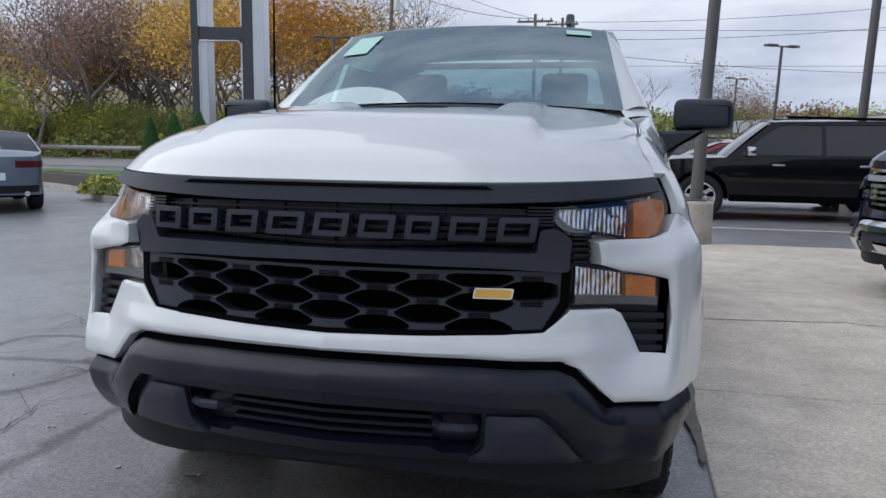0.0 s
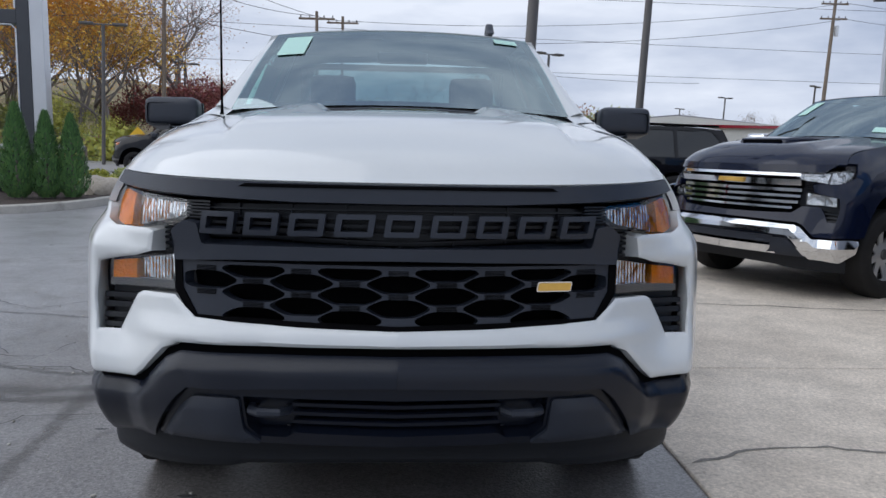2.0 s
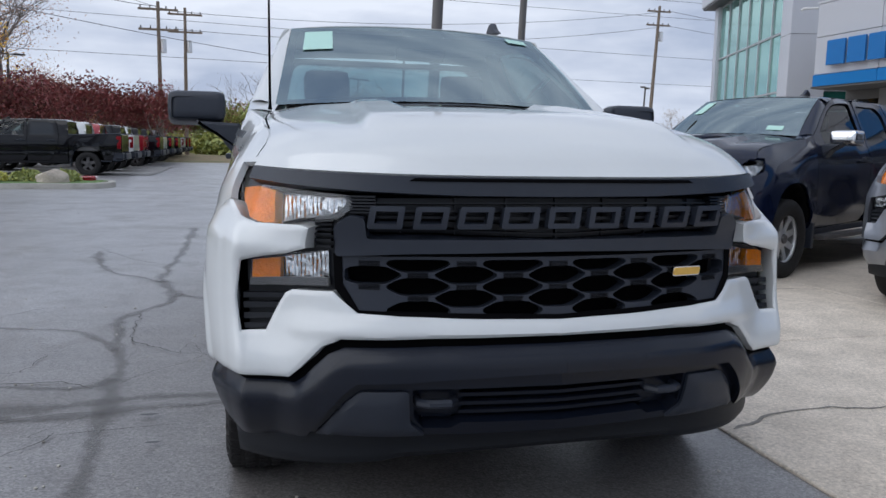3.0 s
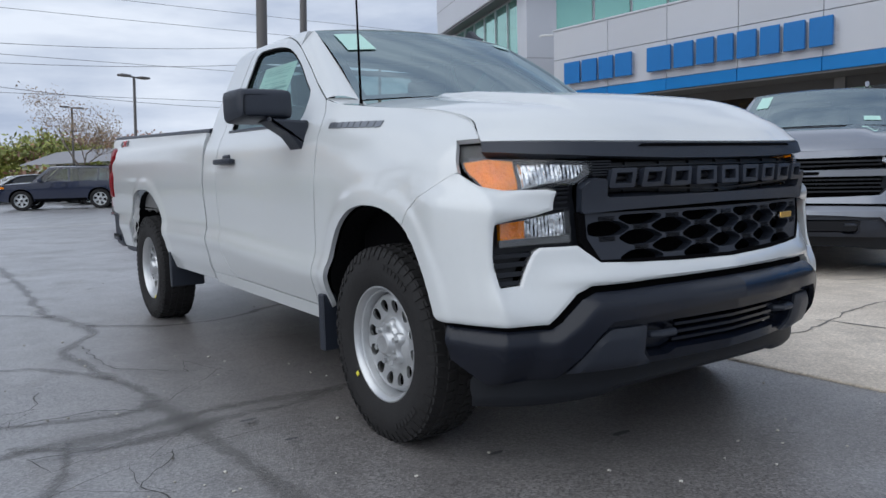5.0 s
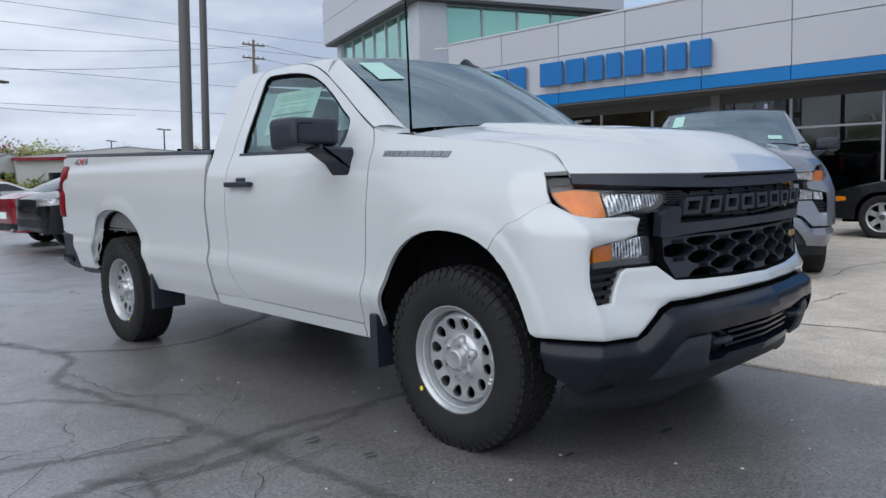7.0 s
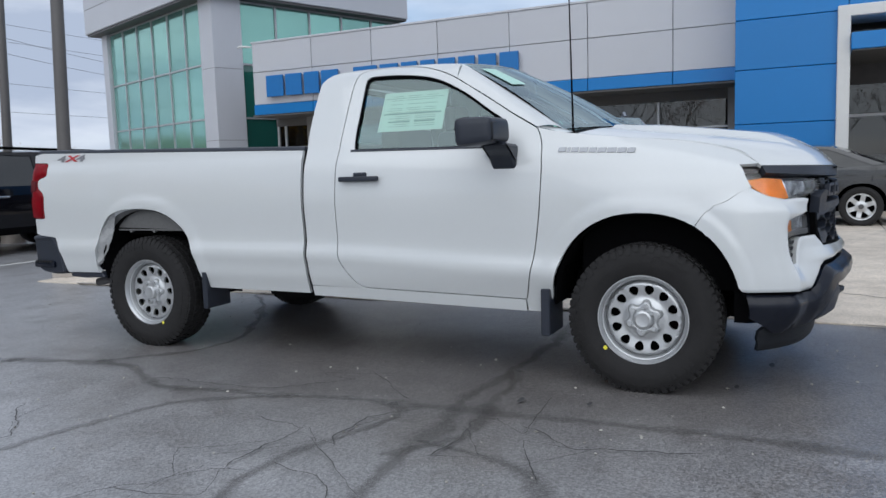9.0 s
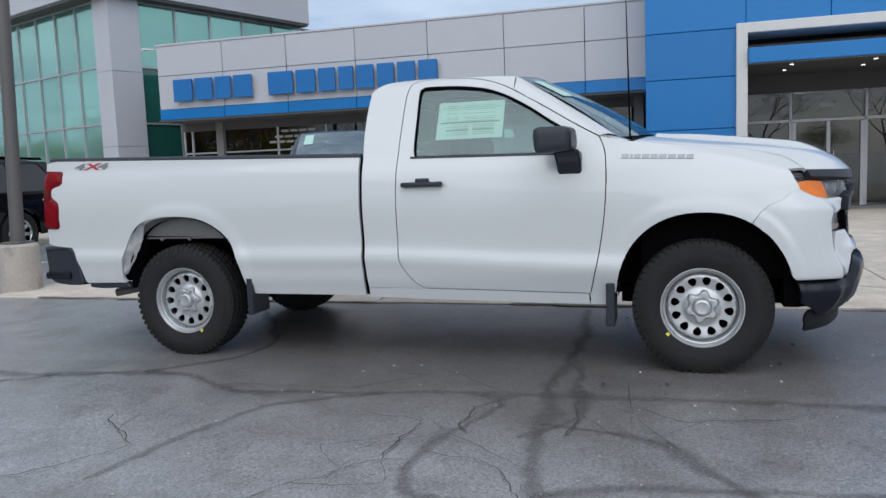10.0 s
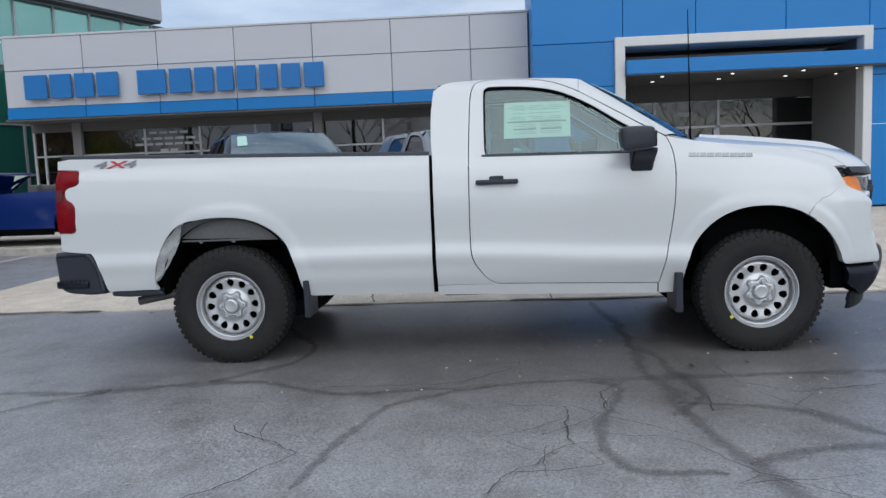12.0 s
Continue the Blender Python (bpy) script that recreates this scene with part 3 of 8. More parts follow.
def curve_table(table, v):
    """Like lookup, but eased through the points."""
    if v <= table[0][0]:
        return table[0][1]
    if v >= table[-1][0]:
        return table[-1][1]
    for i in range(len(table) - 1):
        (a, p), (b, q) = table[i], table[i + 1]
        if v <= b:
            t = (v - a) / (b - a)
            pm = table[i - 1] if i else (2 * a - b, 2 * p - q)
            qn = table[i + 2] if i + 2 < len(table) else (2 * b - a, 2 * q - p)
            m0 = (q - pm[1]) / (b - pm[0]) * (b - a)
            m1 = (qn[1] - p) / (qn[0] - a) * (b - a)
            return (2 * t ** 3 - 3 * t * t + 1) * p + (t ** 3 - 2 * t * t + t) * m0 + (3 * t * t - 2 * t ** 3) * q + (t ** 3 - t * t) * m1


# ---- ground ----
def ribbon(bm, points, width, z, seed, wobble=0.05, step=0.05, across=False):
    """A strip on the ground along points. across: three vertices a row, with the share from rim to middle as UV."""
    rnd = random.Random(seed)
    pts = [Vector((p[0], p[1], 0)) for p in (flowing(points, 6) if across else points)]
    uv = bm.loops.layers.uv.verify() if across else None
    line = []
    for a, b in zip(pts, pts[1:]):
        n = max(1, int((b - a).length / step))
        line += [a.lerp(b, k / n) for k in range(n)]
    line.append(pts[-1])
    rows = []
    for i, p in enumerate(line):
        d = (line[min(i + 1, len(line) - 1)] - line[max(i - 1, 0)]).normalized()
        side = Vector((-d.y, d.x, 0))
        jag = 0 if across else rnd.uniform(-.10, .10)
        q = p + side * (noise.noise(Vector((p.x * 3.1, p.y * 3.1, seed))) * wobble * 1.3 + noise.noise(Vector((p.x * 11, p.y * 11, seed))) * wobble * .5 + jag * wobble)
        w = width * (.35 + 1.5 * abs(noise.noise(Vector((p.x * 2.3, p.y * 2.3, seed + 7)))) + rnd.uniform(0, .25)) * (1 if 0 < i < len(line) - 1 else .25)
        rows.append([bm.verts.new((q.x + side.x * w * f, q.y + side.y * w * f, z)) for f in ((-.5, 0, .5) if across else (-.5, .5))])
    for a, b in zip(rows, rows[1:]):
        for k in range(len(a) - 1):
            f = bm.faces.new((a[k], b[k], b[k + 1], a[k + 1]))
            f.normal_update()
            if f.normal.z < 0:
                f.normal_flip()
            if across:
                for loop in f.loops:
                    loop[uv].uv = (.5, 1.0 if loop.vert in (a[1], b[1]) else 0.0)


bm = bmesh.new()
edge = [-900, -300, -120, -60, -30, -15, -8, -4, 0, 4, 8, 15, 30, 60, 120, 300, 900]
gv = [[bm.verts.new((x, y, 0)) for y in edge] for x in edge]
for i in range(len(edge) - 1):
    for j in range(len(edge) - 1):
        bm.faces.new((gv[i][j], gv[i + 1][j], gv[i + 1][j + 1], gv[i][j + 1]))
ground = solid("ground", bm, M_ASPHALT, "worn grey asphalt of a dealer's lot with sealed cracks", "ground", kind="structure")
SEALED = [[(1.0, .86), (.09, .80), (-1.17, .83), (-1.9, .79), (-2.52, .75), (-3.05, .64), (-4.2, .5)], [(-1.58, 1.2), (-1.78, 1.07), (-2.5, 1.26), (-2.91, 1.19), (-2.98, .81)],
          [(-2.05, .8), (-2.18, .26), (-2.56, -.01), (-3.2, -.5)], [(-1.59, 8.6), (-1.59, 6.04), (-1.64, 4.38), (-1.47, 3.3), (-1.76, 2.62), (-1.6, 1.44), (-1.55, .67), (-1.5, -.15), (-1.53, -.9), (-1.7, -1.6)],
          [(-1.47, 3.55), (-.72, 3.04), (.6, 3.8), (1.1, 4.3)], [(-2.26, .87), (-1.89, .62), (-1.34, .69), (-.76, .77)], [(-3.1, 2.6), (-2.02, 2.33), (-1.66, 1.73)], [(-1.6, 4.1), (-2.2, 4.9), (-2.5, 6.2)],
          [(-2.6, -1.2), (-2.7, .2), (-2.9, .7)]]
bm = bmesh.new()
for k, line in enumerate(SEALED):
    ribbon(bm, line, .14 if k not in (0, 3) else .21, .0012 + .0006 * k, k + 1, .03, .05, True)
tagged(solid("crack_sealer", bm, M_TAR, "dark sealer strips along cracks in the asphalt", "crack sealer", kind="stuff"))
CRACKS = [[(-2.61, 1.29), (-2.78, 1.55), (-3.18, 1.82)], [(-2.23, 1.11), (-1.85, 1.18), (-1.67, 1.0)], [(-2.64, 1.39), (-2.08, 1.38), (-2.02, 1.72)], [(-2.21, .67), (-1.88, .6), (-1.56, .66)], [(-3.4, .2), (-3.0, .7), (-2.6, .9), (-2.5, 1.25)],
          [(-3.6, 2.9), (-3.2, 3.0), (-2.7, 2.7), (-2.3, 3.1)], [(-1.66, 2.81), (-1.6, 2.0), (-1.3, 1.6)], [(-4.5, 3.5), (-4.0, 3.7), (-3.9, 4.4)], [(-2.4, 6.2), (-2.0, 5.4), (-1.6, 5.0)], [(-1.7, .4), (-1.9, .1), (-1.8, -.4)]]
bm = bmesh.new()
for k, line in enumerate(CRACKS):
    ribbon(bm, line, .007, .0085 + .0002 * k, k + 40, .05, .03)
    rnd = random.Random(k)
    for j in range(2):
        p = line[rnd.randrange(len(line))]
        ribbon(bm, [p, (p[0] + rnd.uniform(-.3, .3), p[1] + rnd.uniform(-.3, .3)), (p[0] + rnd.uniform(-.5, .5), p[1] + rnd.uniform(-.5, .5))], .004, .0110 + .0002 * (k * 2 + j), k * 9 + j, .03, .04)
solid("fine_cracks", bm, M_CRACK, "fine open cracks in the asphalt", "cracks", kind="stuff")
bm = bmesh.new()
for k, (x, y, w, h) in enumerate(((-.22, -.60, .05, .016), (-.75, -.45, .035, .012), (-1.35, .55, .04, .014), (-1.3, .2, .03, .011))):
    n = 22
    ring = [bm.verts.new((x + w * (1 + .3 * noise.noise(Vector((math.cos(6.28 * i / n) * 2, math.sin(6.28 * i / n) * 2, k)))) * math.cos(6.28 * i / n), y + h * (1 + .5 * noise.noise(Vector((math.cos(6.28 * i / n) * 2, math.sin(6.28 * i / n) * 2, k + 5)))) * math.sin(6.28 * i / n), .0165 + .0005 * k)) for i in range(n)]
    bm.faces.new(ring)
solid("oil_stain", bm, M_WET, "dark drip stains on the asphalt", "stain", kind="stuff")
# small stones and litter on the lot
bm = bmesh.new()
rnd = random.Random(5)
for k in range(420):
    x, y = rnd.uniform(-5.5, 1.0), rnd.uniform(-2.2, 6.5)
    r = rnd.uniform(.003, .009)
    got = bmesh.ops.create_icosphere(bm, subdivisions=1, radius=r, matrix=Matrix.Translation((x, y, r * .5)) @ Matrix.Rotation(rnd.uniform(0, 3), 4, "Z") @ Matrix.Diagonal((1, rnd.uniform(.6, 1.4), .6, 1)))
solid("gravel_specks", bm, M_KERB, "pale stone chips scattered on the asphalt", "gravel", kind="stuff")

# concrete apron of slabs
apron = thing("pavement", "pale concrete apron of large slabs in front of the showroom", "pavement", kind="structure")
XS = [1.16, 4.25, 7.35, 10.45, 13.5]
YS = [-17.1, -14.05, -11.0, -7.95, -4.9, -1.85, 1.2, 4.25, 7.7]
part("joint_bed", boxed(XS[0] + .01, XS[-1], YS[0], YS[-1], -.05, .004), M_JOINT, apron)
for i in range(len(XS) - 1):
    for j in range(len(YS) - 1):
        bm = boxed(XS[i] + .008, XS[i + 1] - .008, YS[j] + .008, YS[j + 1] - .008, -.05, .014, .006)
        part("slab", bm, M_SLAB, apron)
bm = bmesh.new()
for k, line in enumerate(([(1.2, -.15), (1.7, .0), (2.3, -.05), (2.9, .12), (4.2, .05)], [(4.25, .9), (5.2, .5), (6.0, .6), (7.3, .2)], [(1.2, 2.9), (2.4, 3.1), (4.2, 2.8)], [(5.0, -1.8), (5.3, -3.0), (6.2, -4.8)], [(2.2, -1.8), (2.6, -.9), (2.5, .1)])):
    ribbon(bm, line, .022, .0165, k + 80, .05, .06)
for k in range(9):
    ribbon(bm, [(1.15 + .02 * math.sin(k), -16 + k * 2.7), (1.15 + .02 * math.cos(k * 3), -14.6 + k * 2.7)], .05, .0165, k + 95, .02, .06)
solid("apron_cracks", bm, M_JOINT, "dirty cracks across the concrete slabs", "cracks", kind="stuff")
# second strip of pavement with a kerb beyond the drive
walkway = thing("pavement", "raised concrete walkway with a kerb before the glass tower", "pavement", kind="structure")
part("kerb", boxed(7.2, 7.38, 8.0, 30, -.05, .14, .02), M_KERB, walkway)
for k in range(6):
    part("slab", boxed(7.39, 13.5, 8.0 + 3.6 * k, 11.585 + 3.6 * k, -.05, .135, .006), M_SLAB, walkway)
# painted lines
bm = bmesh.new()
for x0, x1, y in ((-2.0, 3.0, 17.4), (2.0, 7.5, 9.9), (-4.0, -1.5, 21.0)):
    box(bm, x0, x1, y, y + .1, .001, .005)
solid("parking_line", bm, surface("worn_line_paint", (.5, .5, .48), .8, vary=.3, scale=5), "worn white parking lines on asphalt", "road marking", kind="structure")

# island with kerb, grass and mulch
def island(outline, mat, label, name="island"):
    ob = thing(name, label, "planting island", kind="structure")
    bm = bmesh.new()
    inner = [(p[0], p[1]) for p in outline]
    c = Vector((sum(p[0] for p in outline) / len(outline), sum(p[1] for p in outline) / len(outline)))
    shr = [tuple(Vector(p) + (c - Vector(p)).normalized() * .16) for p in inner]
    lo = [bm.verts.new((*p, -.02)) for p in inner]
    hi = [bm.verts.new((p[0], p[1], .125)) for p in inner]
    hi2 = [bm.verts.new((*(Vector(p) + (c - Vector(p)).normalized() * .02), .145)) for p in inner]
    inn = [bm.verts.new((*p, .145)) for p in shr]
    n = len(inner)
    for i in range(n):
        j = (i + 1) % n
        for a, b in ((lo, hi), (hi, hi2), (hi2, inn)):
            bm.faces.new((a[i], a[j], b[j], b[i]))
    bmesh.ops.recalc_face_normals(bm, faces=list(bm.faces))
    part("kerb", bm, M_KERB, ob)
    bm = bmesh.new()
    vs, fs = flat_mesh(shr, step=.6)
    bv = [bm.verts.new((a, b, .135 + .05 * abs(noise.noise(Vector((a, b, 0)))))) for a, b in vs]
    for f in fs:
        face = bm.faces.new([bv[i] for i in f])
        face.normal_update()
        if face.normal.z < 0:
            face.normal_flip()
    part("bed", bm, mat, ob)
    return ob


island(rounded([(-40, 24), (-22, 18.5), (-12.2, 13.2), (-9.4, 10.35), (-6.5, 9.7), (-5.8, 11.0), (-5.5, 14.3), (-7.6, 15.2), (-22, 22), (-40, 29)], 1.2, 5), M_MULCH, "mulched planting island with a concrete kerb")
island(rounded([(-34, 19.5), (-8.0, 17.6), (-4.3, 17.9), (-4.1, 19.6), (-8, 20.6), (-34, 24)], .8, 5), M_GRASS_GROUND, "narrow grass island with a concrete kerb")
# road beyond
bm = bmesh.new()
grid(bm, lambda u, v: (-120 + 116 * u, 26 + 9 * v + (1 - u) * 14, .02), 12, 2)
solid("road", bm, M_ROAD, "grey two-lane road behind the lot", "road", kind="structure")
def rise(x, y):
    """Height of the wooded bank."""
    return 8.0 * smoothstep(50, 96, y) * smoothstep(-13, -30, x)


bm = bmesh.new()
grid(bm, lambda u, v: (-220 + 340 * u, 38 + 160 * v + (1 - u) * 15, .03 + 1.2 * v + rise(-220 + 340 * u, 38 + 160 * v + (1 - u) * 15) + .3 * noise.noise(Vector((u * 20, v * 12, 0)))), 40, 16)
solid("wood_floor", bm, M_LEAFLITTER, "leaf-strewn rough ground under the trees", "ground", kind="structure")


# ---- showroom building ----
B = thing("showroom", "grey panelled car showroom with blue portal and glass front", "building")
FX = 13.55
def slab_part(name, x0, x1, y0, y1, z0, z1, mat, bevel=.008, parent=None, label=""):
    return part(name, boxed(x0, x1, y0, y1, z0, z1, bevel), mat, parent or B, label)


JY = [14.28, 12.16, 10.18, 8.16, 6.15, 4.15, 2.16, 0.72]
slab_part("fascia_core", FX + .04, 15.2, .72, 14.28, 3.0, 5.02, M_DARKMETAL, 0)
for k in range(len(JY) - 1):
    y1, y0 = JY[k] - .008, JY[k + 1] + .008
    slab_part("fascia_panel", FX - .02, FX + .05, y0, y1, 3.255, 4.188, M_PANEL)
    slab_part("fascia_panel", FX - .02, FX + .05, y0, y1, 4.202, 5.03, M_PANEL)
    slab_part("blue_band", FX - .05, FX + .05, y0, y1, 2.955, 3.245, M_BLUE)
slab_part("roof_cap", FX - .04, 15.3, .72, 14.30, 5.035, 5.09, M_PANEL)
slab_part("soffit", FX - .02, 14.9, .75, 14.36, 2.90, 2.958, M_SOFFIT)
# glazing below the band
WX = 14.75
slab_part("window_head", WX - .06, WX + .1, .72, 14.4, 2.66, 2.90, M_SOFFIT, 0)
slab_part("plinth", WX - .05, WX + .12, .72, 14.4, 0, .32, M_PIER, .01)
for y in (13.08, 6.35, .95):
    slab_part("pier", WX - .14, WX + .1, y - .12, y + .12, 0, 2.90, M_PIER)
for y in (14.36, 14.08, 11.2, 9.65, 8.1, 4.6, 2.7):
    slab_part("mullion", WX - .05, WX + .05, y - .03, y + .03, .32, 2.68, M_ALU)
for z in (.34, 2.0):
    slab_part("transom", WX - .05, WX + .05, .75, 14.38, z - .025, z + .025, M_ALU)
for y0, y1 in ((14.08, 14.36), (13.08, 14.08), (11.2, 13.08), (9.65, 11.2), (8.1, 9.65), (6.5, 8.1), (4.6, 6.2), (2.7, 4.6), (1.1, 2.7)):
    slab_part("pane", WX - .004, WX + .004, y0 + .03, y1 - .03, .36, 2.66, M_GLASS, 0).visible_shadow = False
# rooms behind the glass, their dimness put into wall, floor and ceiling colours
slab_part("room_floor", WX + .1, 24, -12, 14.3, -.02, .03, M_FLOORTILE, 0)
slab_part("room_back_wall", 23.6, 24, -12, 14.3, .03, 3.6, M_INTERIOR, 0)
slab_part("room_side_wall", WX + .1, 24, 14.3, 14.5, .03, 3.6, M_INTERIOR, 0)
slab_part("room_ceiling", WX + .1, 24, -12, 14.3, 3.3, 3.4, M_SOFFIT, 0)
for i in range(4):
    for j in range(9):
        slab_part("ceiling_lamp", 15.8 + 2.0 * i, 16.1 + 2.0 * i, -9.6 + 2.7 * j, -9.1 + 2.7 * j, 3.26, 3.298, M_LIGHTPANEL, 0)
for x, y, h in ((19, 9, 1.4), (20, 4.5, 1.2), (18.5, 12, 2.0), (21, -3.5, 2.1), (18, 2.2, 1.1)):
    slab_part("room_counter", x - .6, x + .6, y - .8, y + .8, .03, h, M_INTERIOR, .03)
slab_part("parapet_roof", 15.3, 30, -14, 14.3, 4.85, 4.95, M_DARKMETAL, 0)
# blue portal
PX = 12.16
for z0, z1 in ((0.06, 1.9), (1.912, 3.0), (3.012, 4.0), (4.012, 5.1), (5.112, 7.0)):
    slab_part("blue_panel", PX, PX + .08, -1.36, .70, z0, z1, M_BLUE)
    slab_part("blue_panel", PX, PX + .08, -9.4, -6.84, z0, z1, M_BLUE)
    if z0 > 4:
        for y0, y1 in ((-3.0, -1.372), (-5.0, -3.012), (-6.828, -5.012)):
            slab_part("blue_panel", PX, PX + .08, y0, y1, z0, z1, M_BLUE)
slab_part("portal_return", PX + .081, 15.2, .60, .695, 0, 7.0, M_BLUE, 0)
slab_part("portal_return", PX + .081, 15.2, -9.4, -9.3, 0, 7.0, M_BLUE, 0)
slab_part("portal_core", PX + .085, 15.4, -9.3, .6, 4.05, 6.95, M_DARKMETAL, 0)
# white frame of the portal
slab_part("white_frame", PX - .10, PX + .28, -1.40, -1.17, 0, 4.08, M_WHITEMETAL, .015)
slab_part("portal_cheek", PX + .284, 15.0, -1.38, -1.19, 0, 3.86, M_PIER, 0)
slab_part("white_frame", PX - .10, PX + .28, -6.88, -6.68, 0, 4.08, M_WHITEMETAL, .015)
slab_part("portal_cheek", PX + .284, 15.0, -6.87, -6.70, 0, 3.86, M_PIER, 0)
slab_part("white_frame", PX - .102, 13.2, -6.882, -1.168, 3.87, 4.085, M_WHITEMETAL, .015)
slab_part("portal_ceiling", 13.2, 15.0, -6.79, -1.42, 3.55, 3.7, M_PIER, 0)
# canopy
slab_part("canopy", 11.9, 14.6, -7.35, -1.405, 3.22, 3.54, M_BLUE, .012)
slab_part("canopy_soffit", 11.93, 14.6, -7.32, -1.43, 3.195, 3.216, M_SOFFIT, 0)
for x in (12.4, 13.5):
    for y in (-2.3, -3.9, -5.5, -6.7):
        slab_part("downlight", x - .035, x + .035, y - .035, y + .035, 3.185, 3.194, M_LIGHTPANEL, 0)
# entrance
EX = 14.9
slab_part("entrance_head", EX - .05, EX + .15, -6.79, -1.42, 2.78, 3.56, M_DARKMETAL, 0)
for y in (-1.46, -2.62, -4.28, -6.75):
    slab_part("mullion", EX - .05, EX + .05, y - .035, y + .035, 0, 2.78, M_ALU)
slab_part("transom", EX - .05, EX + .05, -6.75, -1.46, 2.06, 2.13, M_ALU)
for y0, y1 in ((-2.6, -1.48), (-4.26, -2.64), (-6.73, -4.3)):
    slab_part("pane", EX - .004, EX + .004, y0, y1, 2.13, 2.78, M_GLASS, 0).visible_shadow = False
    slab_part("pane", EX - .004, EX + .004, y0, y1, .05, 2.06, M_GLASS, 0).visible_shadow = False
for y in (-2.70, -3.46, -4.20):
    slab_part("door_stile", EX - .06, EX + .04, y - .045, y + .045, 0.02, 2.05, M_ALU)
for y in (-3.35, -3.57):
    slab_part("door_pull", EX - .10, EX - .075, y - .012, y + .012, .85, 1.35, M_STEEL)
slab_part("sign_card", EX - .012, EX - .008, -6.0, -5.6, 1.3, 1.65, M_PAPER, 0)
slab_part("number_bar", EX - .012, EX - .006, -3.6, -3.25, 2.38, 2.50, M_BAR, 0, label="plain pale bar")
# sign over the band, as plain bars
def sign_bars(y, widths, gap):
    for w in widths:
        s = part("sign_bar", boxed(FX - .20, FX - .13, y - w, y, 3.44, 4.05, .012), M_SIGNBLUE, B, "plain blue sign bar")
        part("bar_return", boxed(FX - .13, FX - .022, y - w + .03, y - .03, 3.47, 4.02, 0), M_SIGNSIDE, s)
        y -= w + gap


sign_bars(13.68, (.60, .56, .50, .56), .09)
sign_bars(10.68, (.74, .56, .48, .42, .48, .46, .48, .50), .10)
for z, y0, y1 in ((2.50, 11.1, 9.95), (2.34, 11.3, 9.75), (2.19, 11.5, 9.55), (2.02, 10.8, 10.25)):
    n = int((y0 - y1) / .32) + 1
    for k in range(n):
        a = y0 - (y0 - y1) * k / n
        slab_part("lettering_bar", WX - .012, WX - .008, a - (y0 - y1) / n + .05, a, z + .01, z + .075, M_BAR, 0, label="plain pale bar")
# security camera
cam_arm = part("wall_camera", tubed([(FX - .02, 14.3, 4.95), (FX - .3, 14.5, 4.95), (FX - .34, 14.52, 4.9)], .03, 8), M_WHITEMETAL, B)

# glass tower, turned against the front
TW = thing("glass_tower", "two-storey tower of green reflective glass in a grey frame", "building", at=Matrix.Translation((14.9, 16.9, 0)) @ Matrix.Rotation(radians(-20), 4, "Z"))
# local: corner at the origin, face A along +y at x=0, face B along +x at y=0
HT = 7.05
def tw(name, *a, parent=TW, label="", **k):
    return slab_part(name, *a, parent=parent, label=label, **k)


tw("corner_column", -.12, .95, -.12, .75, 0, HT, M_PANELGREY)
for z in (2.35, 4.7):
    tw("column_joint", -.125, .955, -.125, .755, z, z + .012, M_DARKMETAL, bevel=0)
tw("end_column", -.1, .5, 8.6, 9.1, 0, HT, M_PANELGREY)
tw("parapet", -.55, 8.1, -.5, 9.6, HT, HT + 1.9, M_PANELGREY, bevel=.02)
tw("parapet_joint", -.555, -.54, -.505, 9.6, HT + .95, HT + .965, M_DARKMETAL, bevel=0)
tw("soffit", -.5, 8.05, -.45, 9.5, HT - .08, HT, M_DARKMETAL, bevel=0)
ys = [.75 + i * 1.308 for i in range(7)]
zs_t = [0.1, 1.55, 3.1, 4.9, HT - .1]
for i in range(6):
    for j in range(4):
        tw("pane", .05, .06, ys[i] + .03, ys[i + 1] - .03, zs_t[j] + .03, zs_t[j + 1] - .03, M_GREENGLASS, bevel=0)
for y in ys:
    tw("mullion", 0, .08, y - .035, y + .035, 0, HT - .08, M_ALU, bevel=0)
for z in zs_t:
    tw("transom", .002, .078, .75, 8.6, z - .03, z + .03, M_ALU, bevel=0)
xs_t = [.95 + i * 1.42 for i in range(6)]
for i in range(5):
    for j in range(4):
        # lower rows take the darker copy, so their shade is painted in
        tw("pane", xs_t[i] + .03, xs_t[i + 1] - .03, .05, .06, zs_t[j] + .03, zs_t[j + 1] - .03, M_GREENGLASS if j == 3 else M_SHADEGLASS, bevel=0)
for x in xs_t:
    tw("mullion", x - .035, x + .035, 0, .08, 0, HT - .08, M_ALU, bevel=0)
for z in zs_t:
    tw("transom", .95, 8.05, .002, .078, z - .03, z + .03, M_ALU, bevel=0)
tw("core", .3, 9.0, .3, 8.8, 0, HT, M_DARKMETAL, bevel=0)


